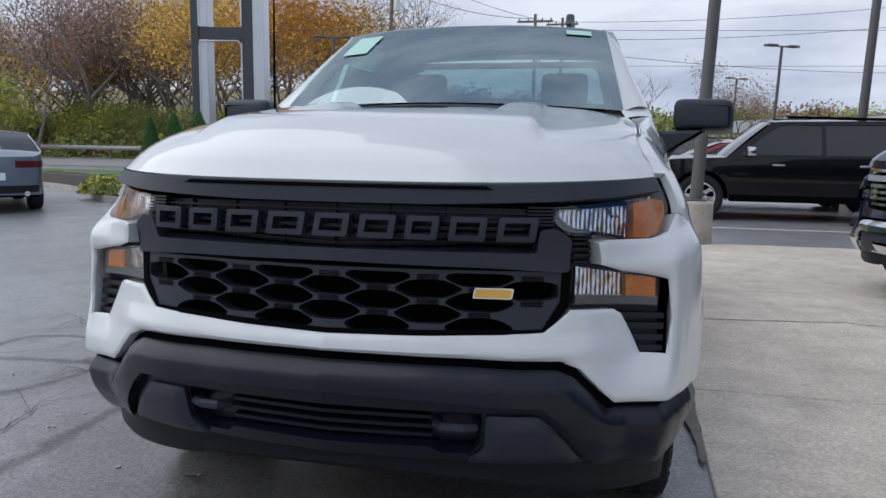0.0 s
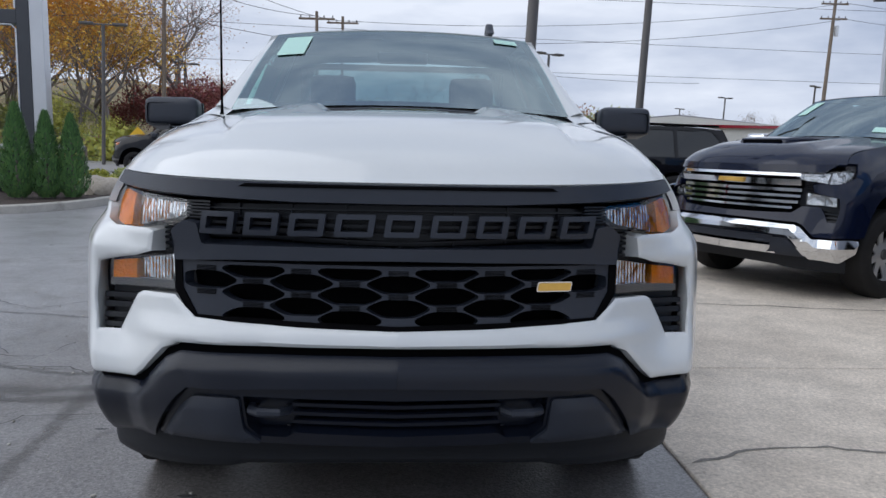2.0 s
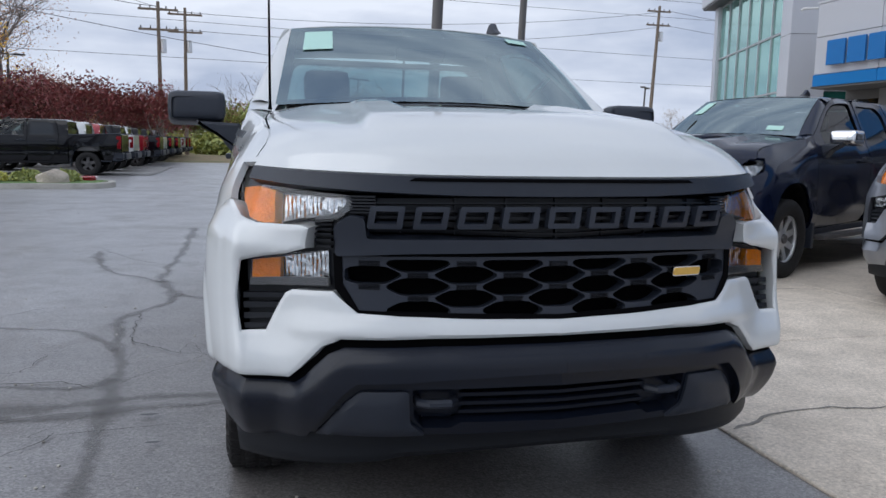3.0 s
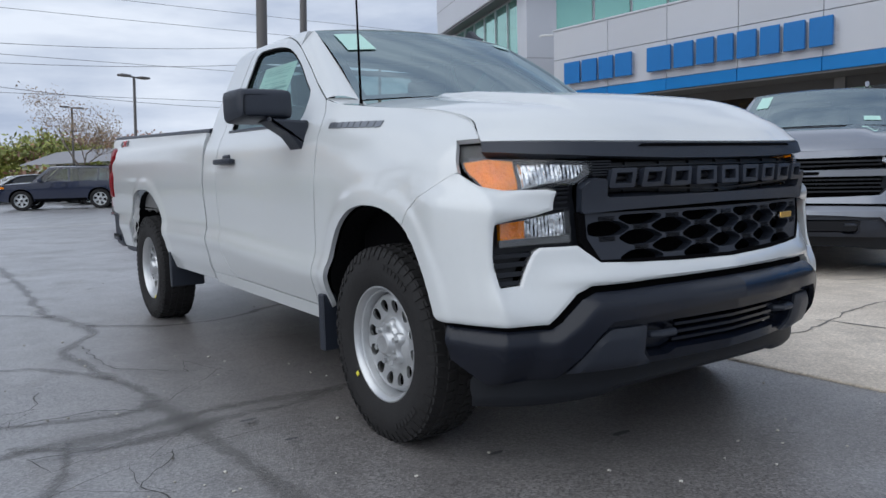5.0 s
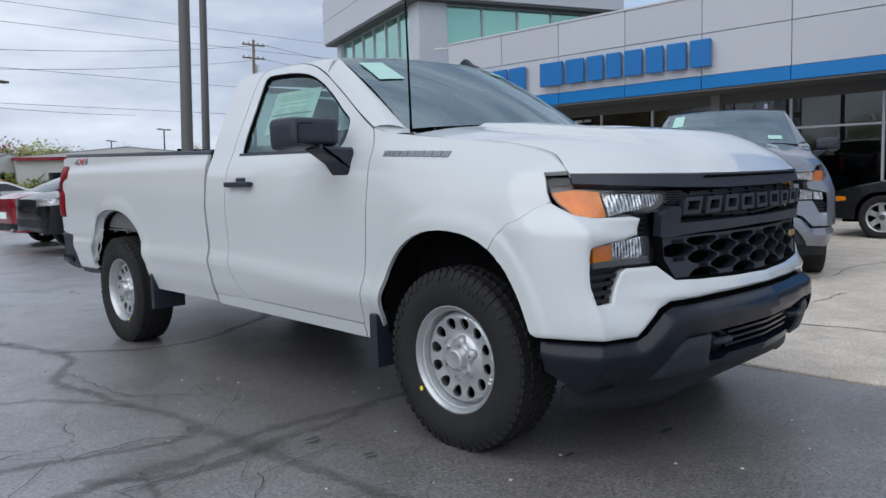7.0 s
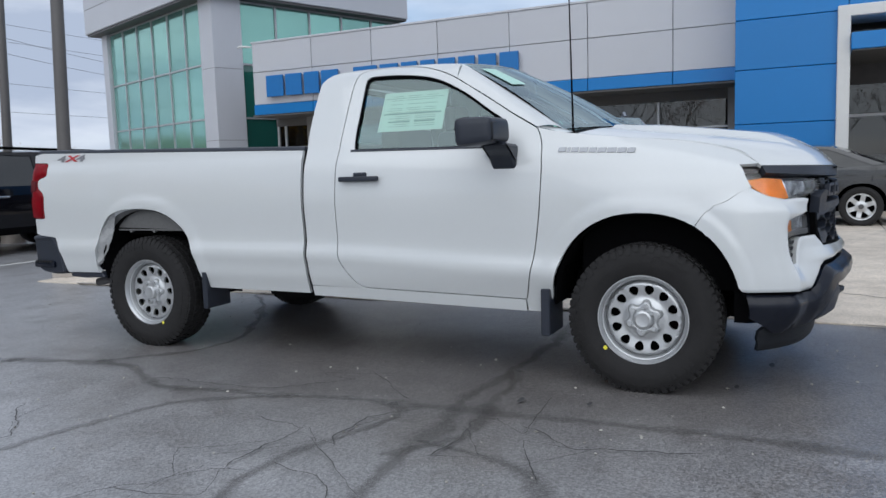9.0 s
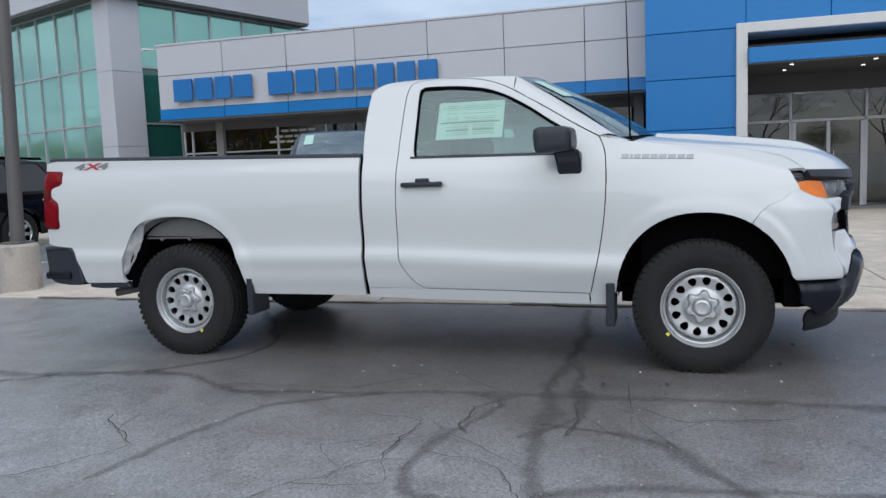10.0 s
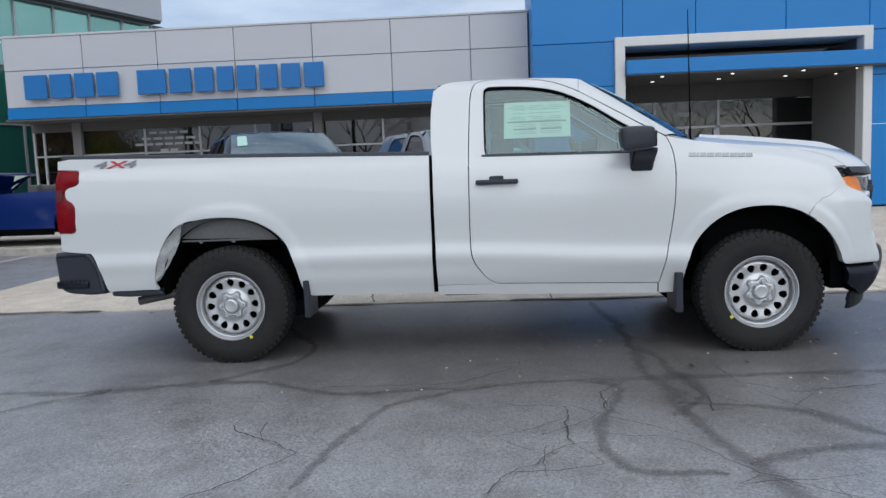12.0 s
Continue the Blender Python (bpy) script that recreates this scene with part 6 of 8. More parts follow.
        part("upper_backing", sheeted(front_at, [(-.61, .99), (.61, .99), (.61, 1.115), (-.61, 1.115)], step=.12, thick=0, sink=.055), M_GRILLE, gr)
        for sgn in (1, -1):
            bm = bmesh.new()
            for k in range(6):
                z = 1.064 + k * .0095
                q = [(sgn * .555, z), (sgn * .628, z), (sgn * .628, z + .0055), (sgn * .555, z + .0055)]
                sheet(bm, front_at, q, step=.08, thick=.03, sink=.018)
            part("ribbed_block", bm, M_GRILLE, gr)
        bm = bmesh.new()
        for k in range(5):
            z = 1.0 + k * .024
            sheet(bm, front_at, [(-.56, z), (.56, z), (.56, z + .006), (-.56, z + .006)], step=.2, thick=.02, sink=.036)
        for k in range(7):
            x = -.48 + .16 * k
            sheet(bm, front_at, [(x, .99), (x + .006, .99), (x + .006, 1.115), (x, 1.115)], step=.1, thick=.02, sink=.045)
        part("upper_rib", bm, M_GRILLE, gr)
        # raised name bars, plain
        part("badge_rail", sheeted(front_at, [(-.545, 1.046), (.545, 1.046), (.545, 1.056), (-.545, 1.056)], step=.1, thick=.02, sink=.02), M_GRILLE, gr)
        widths = (.108, .108, .112, .122, .112, .112, .10, .108, .112)
        x = -.577
        for wd in widths:
            sh = .010
            q = rounded([(x, 1.021), (x + wd - sh, 1.021), (x + wd, 1.085), (x + sh, 1.085)], .004, 1)
            hol = [[(x + .020, 1.036), (x + wd - .026, 1.036), (x + wd - .020, 1.070), (x + .026, 1.070)]]
            part("badge_bar", sheeted(front_at, q, hol, step=.06, thick=.03, sink=-.006), M_PLASTIC, gr, "plain raised dark bar")
            x += wd + .0205
        part("badge_rim", sheeted(front_at, rounded([(.408, .860), (.515, .860), (.520, .890), (.413, .890)], .006, 2), step=.05, thick=.02, sink=.002), M_CHROME, gr, "chrome badge rim")
        part("badge", sheeted(front_at, rounded([(.412, .8635), (.511, .8635), (.516, .8865), (.417, .8865)], .005, 2), step=.05, thick=.012, sink=-.002), M_GOLD, gr, "plain gold badge")
        top = [(-.80, 1.140), (-.60, 1.127), (-.3, 1.117), (0, 1.115), (.3, 1.117), (.60, 1.127), (.80, 1.140), (.898, 1.150), (.884, 1.186), (.78, 1.180), (.5, 1.172), (0, 1.168), (-.5, 1.172), (-.78, 1.180), (-.884, 1.186), (-.898, 1.150)]
        part("top_bar", sheeted(front_at, top, step=.06, thick=.05, sink=-.004), M_PLASTIC, gr)
        part("top_slit", sheeted(front_at, [(-.46, 1.157), (.46, 1.157), (.44, 1.1665), (-.44, 1.1665)], step=.1, thick=.0, sink=-.008), M_BLACK, gr)
    elif style == "bars":
        gr = new("grille")
        gr.parent = root
        for k, (z, h, wd) in enumerate(((.80, .020, .60), (.848, .024, .64), (.90, .024, .655), (.95, .026, .66), (1.005, .05, .66), (1.085, .026, .65))):
            q = [(-wd, z), (wd, z), (wd, z + h), (-wd, z + h)]
            part("chrome_bar", sheeted(front_at, q, step=.1, thick=.05, sink=-.004 if k == 4 else .012), M_CHROME, gr)
        part("badge", sheeted(front_at, [(-.14, 1.012), (.14, 1.012), (.15, 1.052), (-.13, 1.052)], step=.08, thick=.02, sink=-.02), M_GOLD, gr, "plain gold badge")
        part("top_bar", sheeted(front_at, [(-.8, 1.12), (0, 1.112), (.8, 1.12), (.85, 1.185), (0, 1.17), (-.85, 1.185)], step=.1, thick=.05, sink=-.002), paint, gr)
        part("lower_bumper", sheeted(front_at, [(-.72, .40), (.72, .40), (.80, .47), (-.80, .47)], step=.12, thick=.05, sink=.0), M_CHROME, gr)
        part("skid_plate", sheeted(front_at, [(-.45, .50), (.45, .50), (.48, .56), (-.48, .56)], step=.12, thick=.05, sink=-.004), M_PLASTIC, gr)
    else:
        gr = new("grille")
        gr.parent = root
        for z, h in ((.80, .014), (.835, .014), (.87, .014), (.905, .014), (1.03, .016), (1.07, .016)):
            part("black_bar", sheeted(front_at, [(-.62, z), (.62, z), (.62, z + h), (-.62, z + h)], step=.12, thick=.05, sink=.02), M_GRILLE, gr)
        part("middle_bar", sheeted(front_at, rounded([(-.66, .94), (.66, .94), (.66, 1.0), (-.66, 1.0)], .012, 2), step=.1, thick=.05, sink=-.008), paint, gr)
        part("badge", sheeted(front_at, [(-.11, .955), (.11, .955), (.12, .985), (-.10, .985)], step=.08, thick=.02, sink=-.02), M_BLACK, gr, "plain dark badge")
        part("top_bar", sheeted(front_at, [(-.8, 1.12), (0, 1.108), (.8, 1.12), (.85, 1.185), (0, 1.172), (-.85, 1.185)], step=.1, thick=.05, sink=-.002), paint, gr)
        part("lower_mesh", sheeted(front_at, [(-.42, .45), (.42, .45), (.46, .54), (-.46, .54)], step=.12, thick=.03, sink=-.002), M_GRILLE, gr)
    # bumper slot slats
    # black sheet closing the slot, its shade given as colour
    part("slot_backing", sheeted(front_at, [(-.56, .40), (.56, .40), (.56, .60), (-.56, .60)], step=.12, thick=0, sink=.075), M_BLACK, root)
    for z in (.455, .485, .515):
        part("slat", sheeted(front_at, [(-.31, z), (.31, z), (.31, z + .012), (-.31, z + .012)], step=.12, thick=.05, sink=.03), M_BUMPER, root)

    # hood
    HV = [0, .02, .05, .10, .20, .40, .70, 1.0]
    zc = list(zip(HV, [1.176, 1.20, 1.236, 1.276, 1.322, 1.368, 1.412, 1.452]))
    zs = list(zip(HV, [1.190, 1.206, 1.232, 1.266, 1.297, 1.331, 1.361, 1.394]))
    xs = list(zip(HV, [.884, .876, .862, .838, .827, .829, .823, .797]))

    def hood_at(u, v):
        a = 2 * u - 1
        vv = v ** 1.7
        x = a * curve_table(xs, vv)
        yf = front_at(min(.884, abs(a) * .884), 1.18 + .010 * abs(a) ** 3)[1] - .004
        yb = .395 - .20 * (1 - a * a)
        z0, z1 = curve_table(zs, vv), curve_table(zc, vv)
        z = z0 + (z1 - z0) * (1 - abs(a) ** 2.7)
        ax = abs(x)
        edge = .44 + .10 * (1 - vv)
        z += .030 * (1 - .6 * smoothstep(.74, 1.0, vv)) * smoothstep(.08, .30, vv) * (smoothstep(edge + .040, edge, ax) - .4 * smoothstep(edge + .20, edge + .05, ax) * smoothstep(.12, .5, vv))
        z -= .028 * smoothstep(.36 + .04 * (1 - vv), .30, ax) * smoothstep(.40, .54, vv)
        return (x, yf + (yb - yf) * vv, z)
    bm = bmesh.new()
    grid(bm, hood_at, 110 if fine else 24, 60 if fine else 16)
    thicken(bm, .022)
    bmesh.ops.recalc_face_normals(bm, faces=list(bm.faces))
    part("hood", bm, paint, root, angle=50)
    if style == "bars":
        bm = bmesh.new()
        prism(bm, [(-.56, 1.33), (-.54, 1.400), (-.50, 1.418), (-.20, 1.435), (.04, 1.428), (.04, 1.36)], "x", -.27, .27, .02)
        scoop = part("hood_scoop", bm, paint, root)
        part("scoop_opening", boxed(-.21, .21, -.562, -.54, 1.362, 1.400, .004), M_BLACK, scoop)
    nose_y = front_at(.884, 1.19)[1] - .004
    for side in (1, -1):
        bm = bmesh.new()

        def ledge(u, v):
            y = -.535 + .965 * u
            vv = min(1.0, max(0.0, (y - nose_y) / (.395 - nose_y)))
            out = Vector(skin(*on_side(y, lookup([(-.55, 1.200), (-.53, 1.219), (-.44, 1.273), (-.338, 1.303), (0, 1.346), (.40, 1.394), (.50, 1.413)], y) - .002)))
            inn = Vector((curve_table(xs, vv) + .006, y, curve_table(zs, vv) - .003))
            if out.x < inn.x:
                out.x = inn.x + .001
            p = out.lerp(inn, v)
            return (p.x * side, p.y, p.z + .004 * math.sin(math.pi * v))
        grid(bm, ledge, 44, 4, flip=side < 0)
        bmesh.ops.recalc_face_normals(bm, faces=list(bm.faces))
        part("fender_ledge", bm, paint, root)
    bm = bmesh.new()
    grid(bm, lambda u, v: ((2 * u - 1) * (.80 - .01 * v), .36 - .20 * (1 - (2 * u - 1) ** 2) + .20 * v, 1.375 + .058 * (1 - (2 * u - 1) ** 2) + .02 * v), 16, 3)
    part("cowl", bm, M_PLASTIC, root)
    bm = bmesh.new()
    box(bm, -.84, .84, -.55, .35, .55, 1.12)
    part("engine_bay", bm, M_BLACK, root)
    # unseen black filler, added to stop light showing through behind the bumper
    bm = bmesh.new()
    prism(bm, [(-.93, -.45), (.93, -.45), (.93, -.52), (.78, -.74), (-.78, -.74), (-.93, -.52)], "z", .40, .60)
    part("bumper_filler", bm, M_BLACK, root)

    # windscreen, roof, back wall
    def screen(u, v):
        a = 2 * u - 1
        bow = 1 - a * a
        return (a * (.775 - .115 * v), (.475 - .21 * bow) + (.655 + .12 * bow) * v + .02 * math.sin(math.pi * v) * -1, (1.425 + .025 * bow) + (.425) * v + .012 * math.sin(math.pi * v))
    bm = bmesh.new()
    grid(bm, screen, 20, 10)
    bmesh.ops.recalc_face_normals(bm, faces=list(bm.faces))
    ws = part("windscreen", bm, M_SCREEN, root, "clear curved windscreen")
    ws.visible_shadow = False
    bm = bmesh.new()

    def band(v0, v1, u0, u1):
        grid(bm, lambda u, v: tuple(Vector(screen(u0 + (u1 - u0) * u, v0 + (v1 - v0) * v)) + Vector((0, .006, -.006))), 12, 2)
    band(.955, 1.0, 0, 1)
    band(0, .06, 0, 1)
    band(0, 1, 0, .03)
    band(0, 1, .97, 1)
    band(.86, .96, .42, .58)
    part("screen_border", bm, M_BLACK, root)

    def roof_at(u, v):
        y = 1.135 + (cab_end - .02 - 1.135) * v
        a = 2 * u - 1
        top = curve_table(zt, y)
        zr = top - .032
        xr = side_at(min(y, cab_end - .01), zr)[0]
        bow = 1 - abs(a) ** 2.4
        return (xr * a, y - .105 * (1 - a * a) * (1 - v) ** 3, zr + .032 * bow ** .8 - .008 * (1 - v) ** 6)
    bm = bmesh.new()
    grid(bm, roof_at, 32, 26)
    thicken(bm, .02)
    bmesh.ops.recalc_face_normals(bm, faces=list(bm.faces))
    part("roof", bm, paint, root, angle=50)
    bm = bmesh.new()
    vs, fs = flat_mesh([(-.9, .45), (.9, .45), (.9, 1.36), (.71, 1.80), (-.71, 1.80), (-.9, 1.36)], [rounded([(-.66, 1.42), (.66, 1.42), (.58, 1.76), (-.58, 1.76)], .05, 3)], .12)
    bv = [bm.verts.new((a, cab_end - .035, b)) for a, b in vs]
    for f in fs:
        bm.faces.new([bv[i] for i in f])
    bmesh.ops.recalc_face_normals(bm, faces=list(bm.faces))
    part("cab_back", bm, paint, root)
    bm = bmesh.new()
    grid(bm, lambda u, v: (-.67 + 1.34 * u, cab_end - .045, 1.41 + .36 * v), 2, 2)
    rg = part("rear_window", bm, M_CARGLASS if not crew else M_DARKGLASS, root, "rear window glass")
    rg.visible_shadow = False
    # cabin
    part("cabin_floor", boxed(-.86, .86, .45, cab_end - .1, .60, .66), M_BLACK, root)
    bm = bmesh.new()
    grid(bm, lambda u, v: (-.80 + 1.6 * u, .48 + .36 * v, 1.36 - .10 * (2 * v - .6) ** 2 + .02 * math.sin(u * 6.28)), 12, 6)
    grid(bm, lambda u, v: (-.80 + 1.6 * u, .84 + .03 * v, 1.16 - .45 * v), 4, 3)
    part("dashboard", bm, M_DASH, root)
    for sx in (-.42, .42):
        seat = new("seat")
        seat.parent = root
        part("backrest", boxed(sx - .25, sx + .25, 1.58, 1.74, .95, 1.50, .06, 2), M_SEAT, seat, "grey cloth backrest")
        part("headrest", boxed(sx - .135, sx + .135, 1.62, 1.73, 1.50, 1.69, .045, 2), M_SEAT, seat)
        part("cushion", boxed(sx - .26, sx + .26, 1.05, 1.60, .72, .95, .05, 2), M_SEAT, seat)
    bm = bmesh.new()
    ring = [(.40 + .18 * math.cos(a), 1.02 + .055 * math.sin(a), 1.30 + .17 * math.sin(a)) for a in [2 * math.pi * k / 28 for k in range(29)]]
    tube(bm, ring, .016, 8, caps=False)
    box(bm, .32, .48, 1.0, 1.04, 1.25, 1.35, .02)
    tube(bm, [(.40, 1.0, 1.29), (.40, .85, 1.22)], .04, 8)
    for dx in (-.17, .17):
        tube(bm, [(.40, 1.01, 1.30), (.40 + dx, 1.02, 1.32)], .014, 6)
    part("steering_wheel", bm, M_DASH, root)
    bm = boxed(-.13, .13, .985, 1.02, 1.70, 1.76, .015, 2)
    part("inner_mirror", bm, M_BLACK, root)
    bm = bmesh.new()
    grid(bm, lambda u, v: (-.66 + 1.32 * u, 1.16 + .93 * v, 1.845), 3, 3)
    part("headliner", bm, M_SEAT, root)
    # chassis
    ch = bmesh.new()
    for sx in (-.42, .42):
        box(ch, sx - .05, sx + .05, -.7, bed_end - .1, .46, .62, .01)
    box(ch, -.80, .80, cab_end + .05, bed_end - .06, .80, .85)
    box(ch, -.5, .5, .3, 2.0, .52, .60)
    box(ch, -.78, -.46, 1.4, 2.9, .42, .62, .03)
    for y in (0.0, rear):
        tube(ch, [(-.74, y, .40), (.74, y, .40)], .05, 10)
    tube(ch, [(-.14, rear, .40), (.14, rear, .40)], .14, 12)
    part("chassis", ch, M_BLACK, root)
    # unseen plates added to block light from above and darken the ground below
    bm = bmesh.new()
    box(bm, -.88, .88, .58, rear - .58, .52, .55)
    box(bm, -.68, .68, rear - .57, rear + .56, .54, .57)
    box(bm, -.68, .68, -.62, .57, .44, .47)
    part("underside_block", bm, M_BLACK, root)
    bm = bmesh.new()
    tube(bm, [(-.52, rear + .20, .50), (-.76, rear + .40, .475), (-.80, rear + .72, .420)], .030, 12)
    part("exhaust_pipe", bm, M_DARKMETAL, root)
    part("tailgate", boxed(-.80, .80, bed_end - .05, bed_end - .005, .82, 1.42, .012), paint, root)
    part("bumper_bar", boxed(-.64, .64, bed_end + .0, bed_end + .11, .56, .76, .03, 2), M_PLASTIC if style != "bars" else M_CHROME, root)
    bm = bmesh.new()
    grid(bm, lambda u, v: (-.78 + 1.56 * u, cab_end + .06, .85 + .50 * v), 2, 2)
    part("bed_front_wall", bm, paint, root)
    # roof fin
    bm = bmesh.new()
    prism(bm, [(1.12, 1.885), (1.32, 1.885), (1.30, 1.92), (1.26, 1.95), (1.235, 1.955), (1.19, 1.915)], "x", .455, .495, .008)
    part("roof_fin", bm, M_PLASTIC if not crew else paint, root, "dark roof antenna fin")
    root.matrix_basis = at
    return root, skin, front_at, side_at, screen, rear, cab_end


def mirrored(bm):
    for v in bm.verts:
        v.co.x *= -1
    bmesh.ops.reverse_faces(bm, faces=list(bm.faces))
    return bm


def lettering(text, size, material, parent, name, y0, z0, place):
    """Built-in letters, stretched and slanted, laid on the right-hand side skin."""
    cu = bpy.data.curves.new(name, "FONT")
    cu.body, cu.size, cu.extrude, cu.offset = text, size, .0015, .0016
    ob = bpy.data.objects.new(name, cu)
    me = bpy.data.meshes.new_from_object(ob)
    bpy.data.objects.remove(ob)
    for v in me.vertices:
        y, z = y0 - 2.3 * v.co.x - .55 * v.co.y, z0 + .86 * v.co.y
        v.co = (-(place(y, z)[0] + .004 + v.co.z), y, z)
    me.materials.clear()
    me.materials.append(material)
    return share(name, me, parent)


TRUCK, T_SKIN, T_FRONT, T_SIDE, T_SCREEN, T_REAR, T_CAB = pickup("white regular-cab pickup truck with black grille and bumper on asphalt", Matrix.Identity(4), M_WHITE)
for wy, turn in ((0.0, .35), (T_REAR, 1.1)):
    for sd in (1, -1):
        w = put_wheel(TRUCK, .862, wy, .395, sd, TYRE, RIM_STEEL, HUB_STEEL, turn)
        tagged(share("tread", TREAD, w), "black rubber tread blocks", "", kind="stuff")
        for k in range(6):
            share("lug_nut", NUT, w, Matrix.Rotation(k * math.pi / 3, 4, "X"))
        if sd < 0:
            tag = part("yellow_tag", boxed(.121, .126, -.010, .010, -.262, -.242, .002), M_YELLOW, w, "yellow paper tag")
            tag.matrix_basis = Matrix.Rotation((-.886 if wy == 0 else .56) - turn, 4, "X")
# aerial, stickers, sheet in the window, badges
part("aerial", tubed([(-.80, .405, 1.385), (-.80, .41, 1.42), (-.80, .425, 2.25)], [.014, .006, .003], 8), M_BLACK, TRUCK, "thin black aerial")
for u0, u1, v0, v1, nm in ((.055, .155, .62, .90, "windscreen_sticker"), (.855, .945, .87, .94, "windscreen_sticker")):
    bm = bmesh.new()
    grid(bm, lambda u, v: tuple(Vector(T_SCREEN(u0 + (u1 - u0) * u, v0 + (v1 - v0) * v)) + Vector((0, -.003, .005))), 3, 3)
    part(nm, bm, M_STICKER, TRUCK, "pale mint sticker")
bm = bmesh.new()
sheet(bm, T_SIDE, [(1.203, 1.470), (1.648, 1.470), (1.638, 1.714), (1.195, 1.714)], step=.1, thick=0, sink=.030, side=-1)
SHEET = part("window_sheet", bm, M_PAPER, TRUCK, "printed pale green price sheet behind glass")
bm = bmesh.new()
for k in range(16):
    z = 1.685 - k * .0125
    if k in (3, 5):
        continue
    if k in (1, 9):
        spans = [(1.225, 1.62)]
    elif k > 9:
        spans = [(1.26, 1.40), (1.43, 1.54 + .04 * (k % 2))]
    else:
        spans = [(1.26, 1.34 + .02 * (k % 3)), (1.37, 1.47 - .02 * (k % 2)), (1.50, 1.58 + .02 * (k % 2))]
    for a, b in spans:
        sheet(bm, T_SIDE, [(a, z), (b, z), (b, z + (.010 if k in (9, 13) else .003)), (a, z + (.010 if k in (9, 13) else .003))], step=.3, thick=0, sink=.027, side=-1)
part("print_bar", bm, M_PAPERINK, SHEET)
for sd in (1, -1):
    y = .452
    for k, wd in enumerate((.042, .016, .038, .044, .040, .044, .046, .044, .040)):
        bm = bmesh.new()
        z = 1.292 - .045 * (.452 - y)
        q = [(y - wd + .004, z), (y + .004, z), (y, z + .024), (y - wd, z + .024)]
        sheet(bm, T_SIDE, q, step=.05, thick=.006, sink=-.005, side=sd)
        part("name_bar", bm, M_DARKCHROME, TRUCK, "plain chrome badge bar")
        y -= wd + .007
for ch, y0, mat in (("4", 4.452, M_GREYDECAL), ("X", 4.356, M_REDDECAL), ("4", 4.246, M_GREYDECAL)):
    lettering(ch, .076, mat, TRUCK, "decal", y0, 1.364, T_SIDE)


# ---- other vehicles ----
TYRE_ROAD = finish("tyre", tyre_mesh(.375, .235, .25, blocky=False), M_RUBBER, 40)
RIM_ALLOY, HUB_ALLOY = spoke_wheel_meshes(.25, 6, M_RIM)
RIM_BRIGHT, HUB_BRIGHT = spoke_wheel_meshes(.25, 8, M_CHROME)
RIM_POLISHED, HUB_POLISHED = spoke_wheel_meshes(.25, 8, M_STEEL)
RIM_DARK, HUB_DARK = spoke_wheel_meshes(.25, 5, M_DARKMETAL)


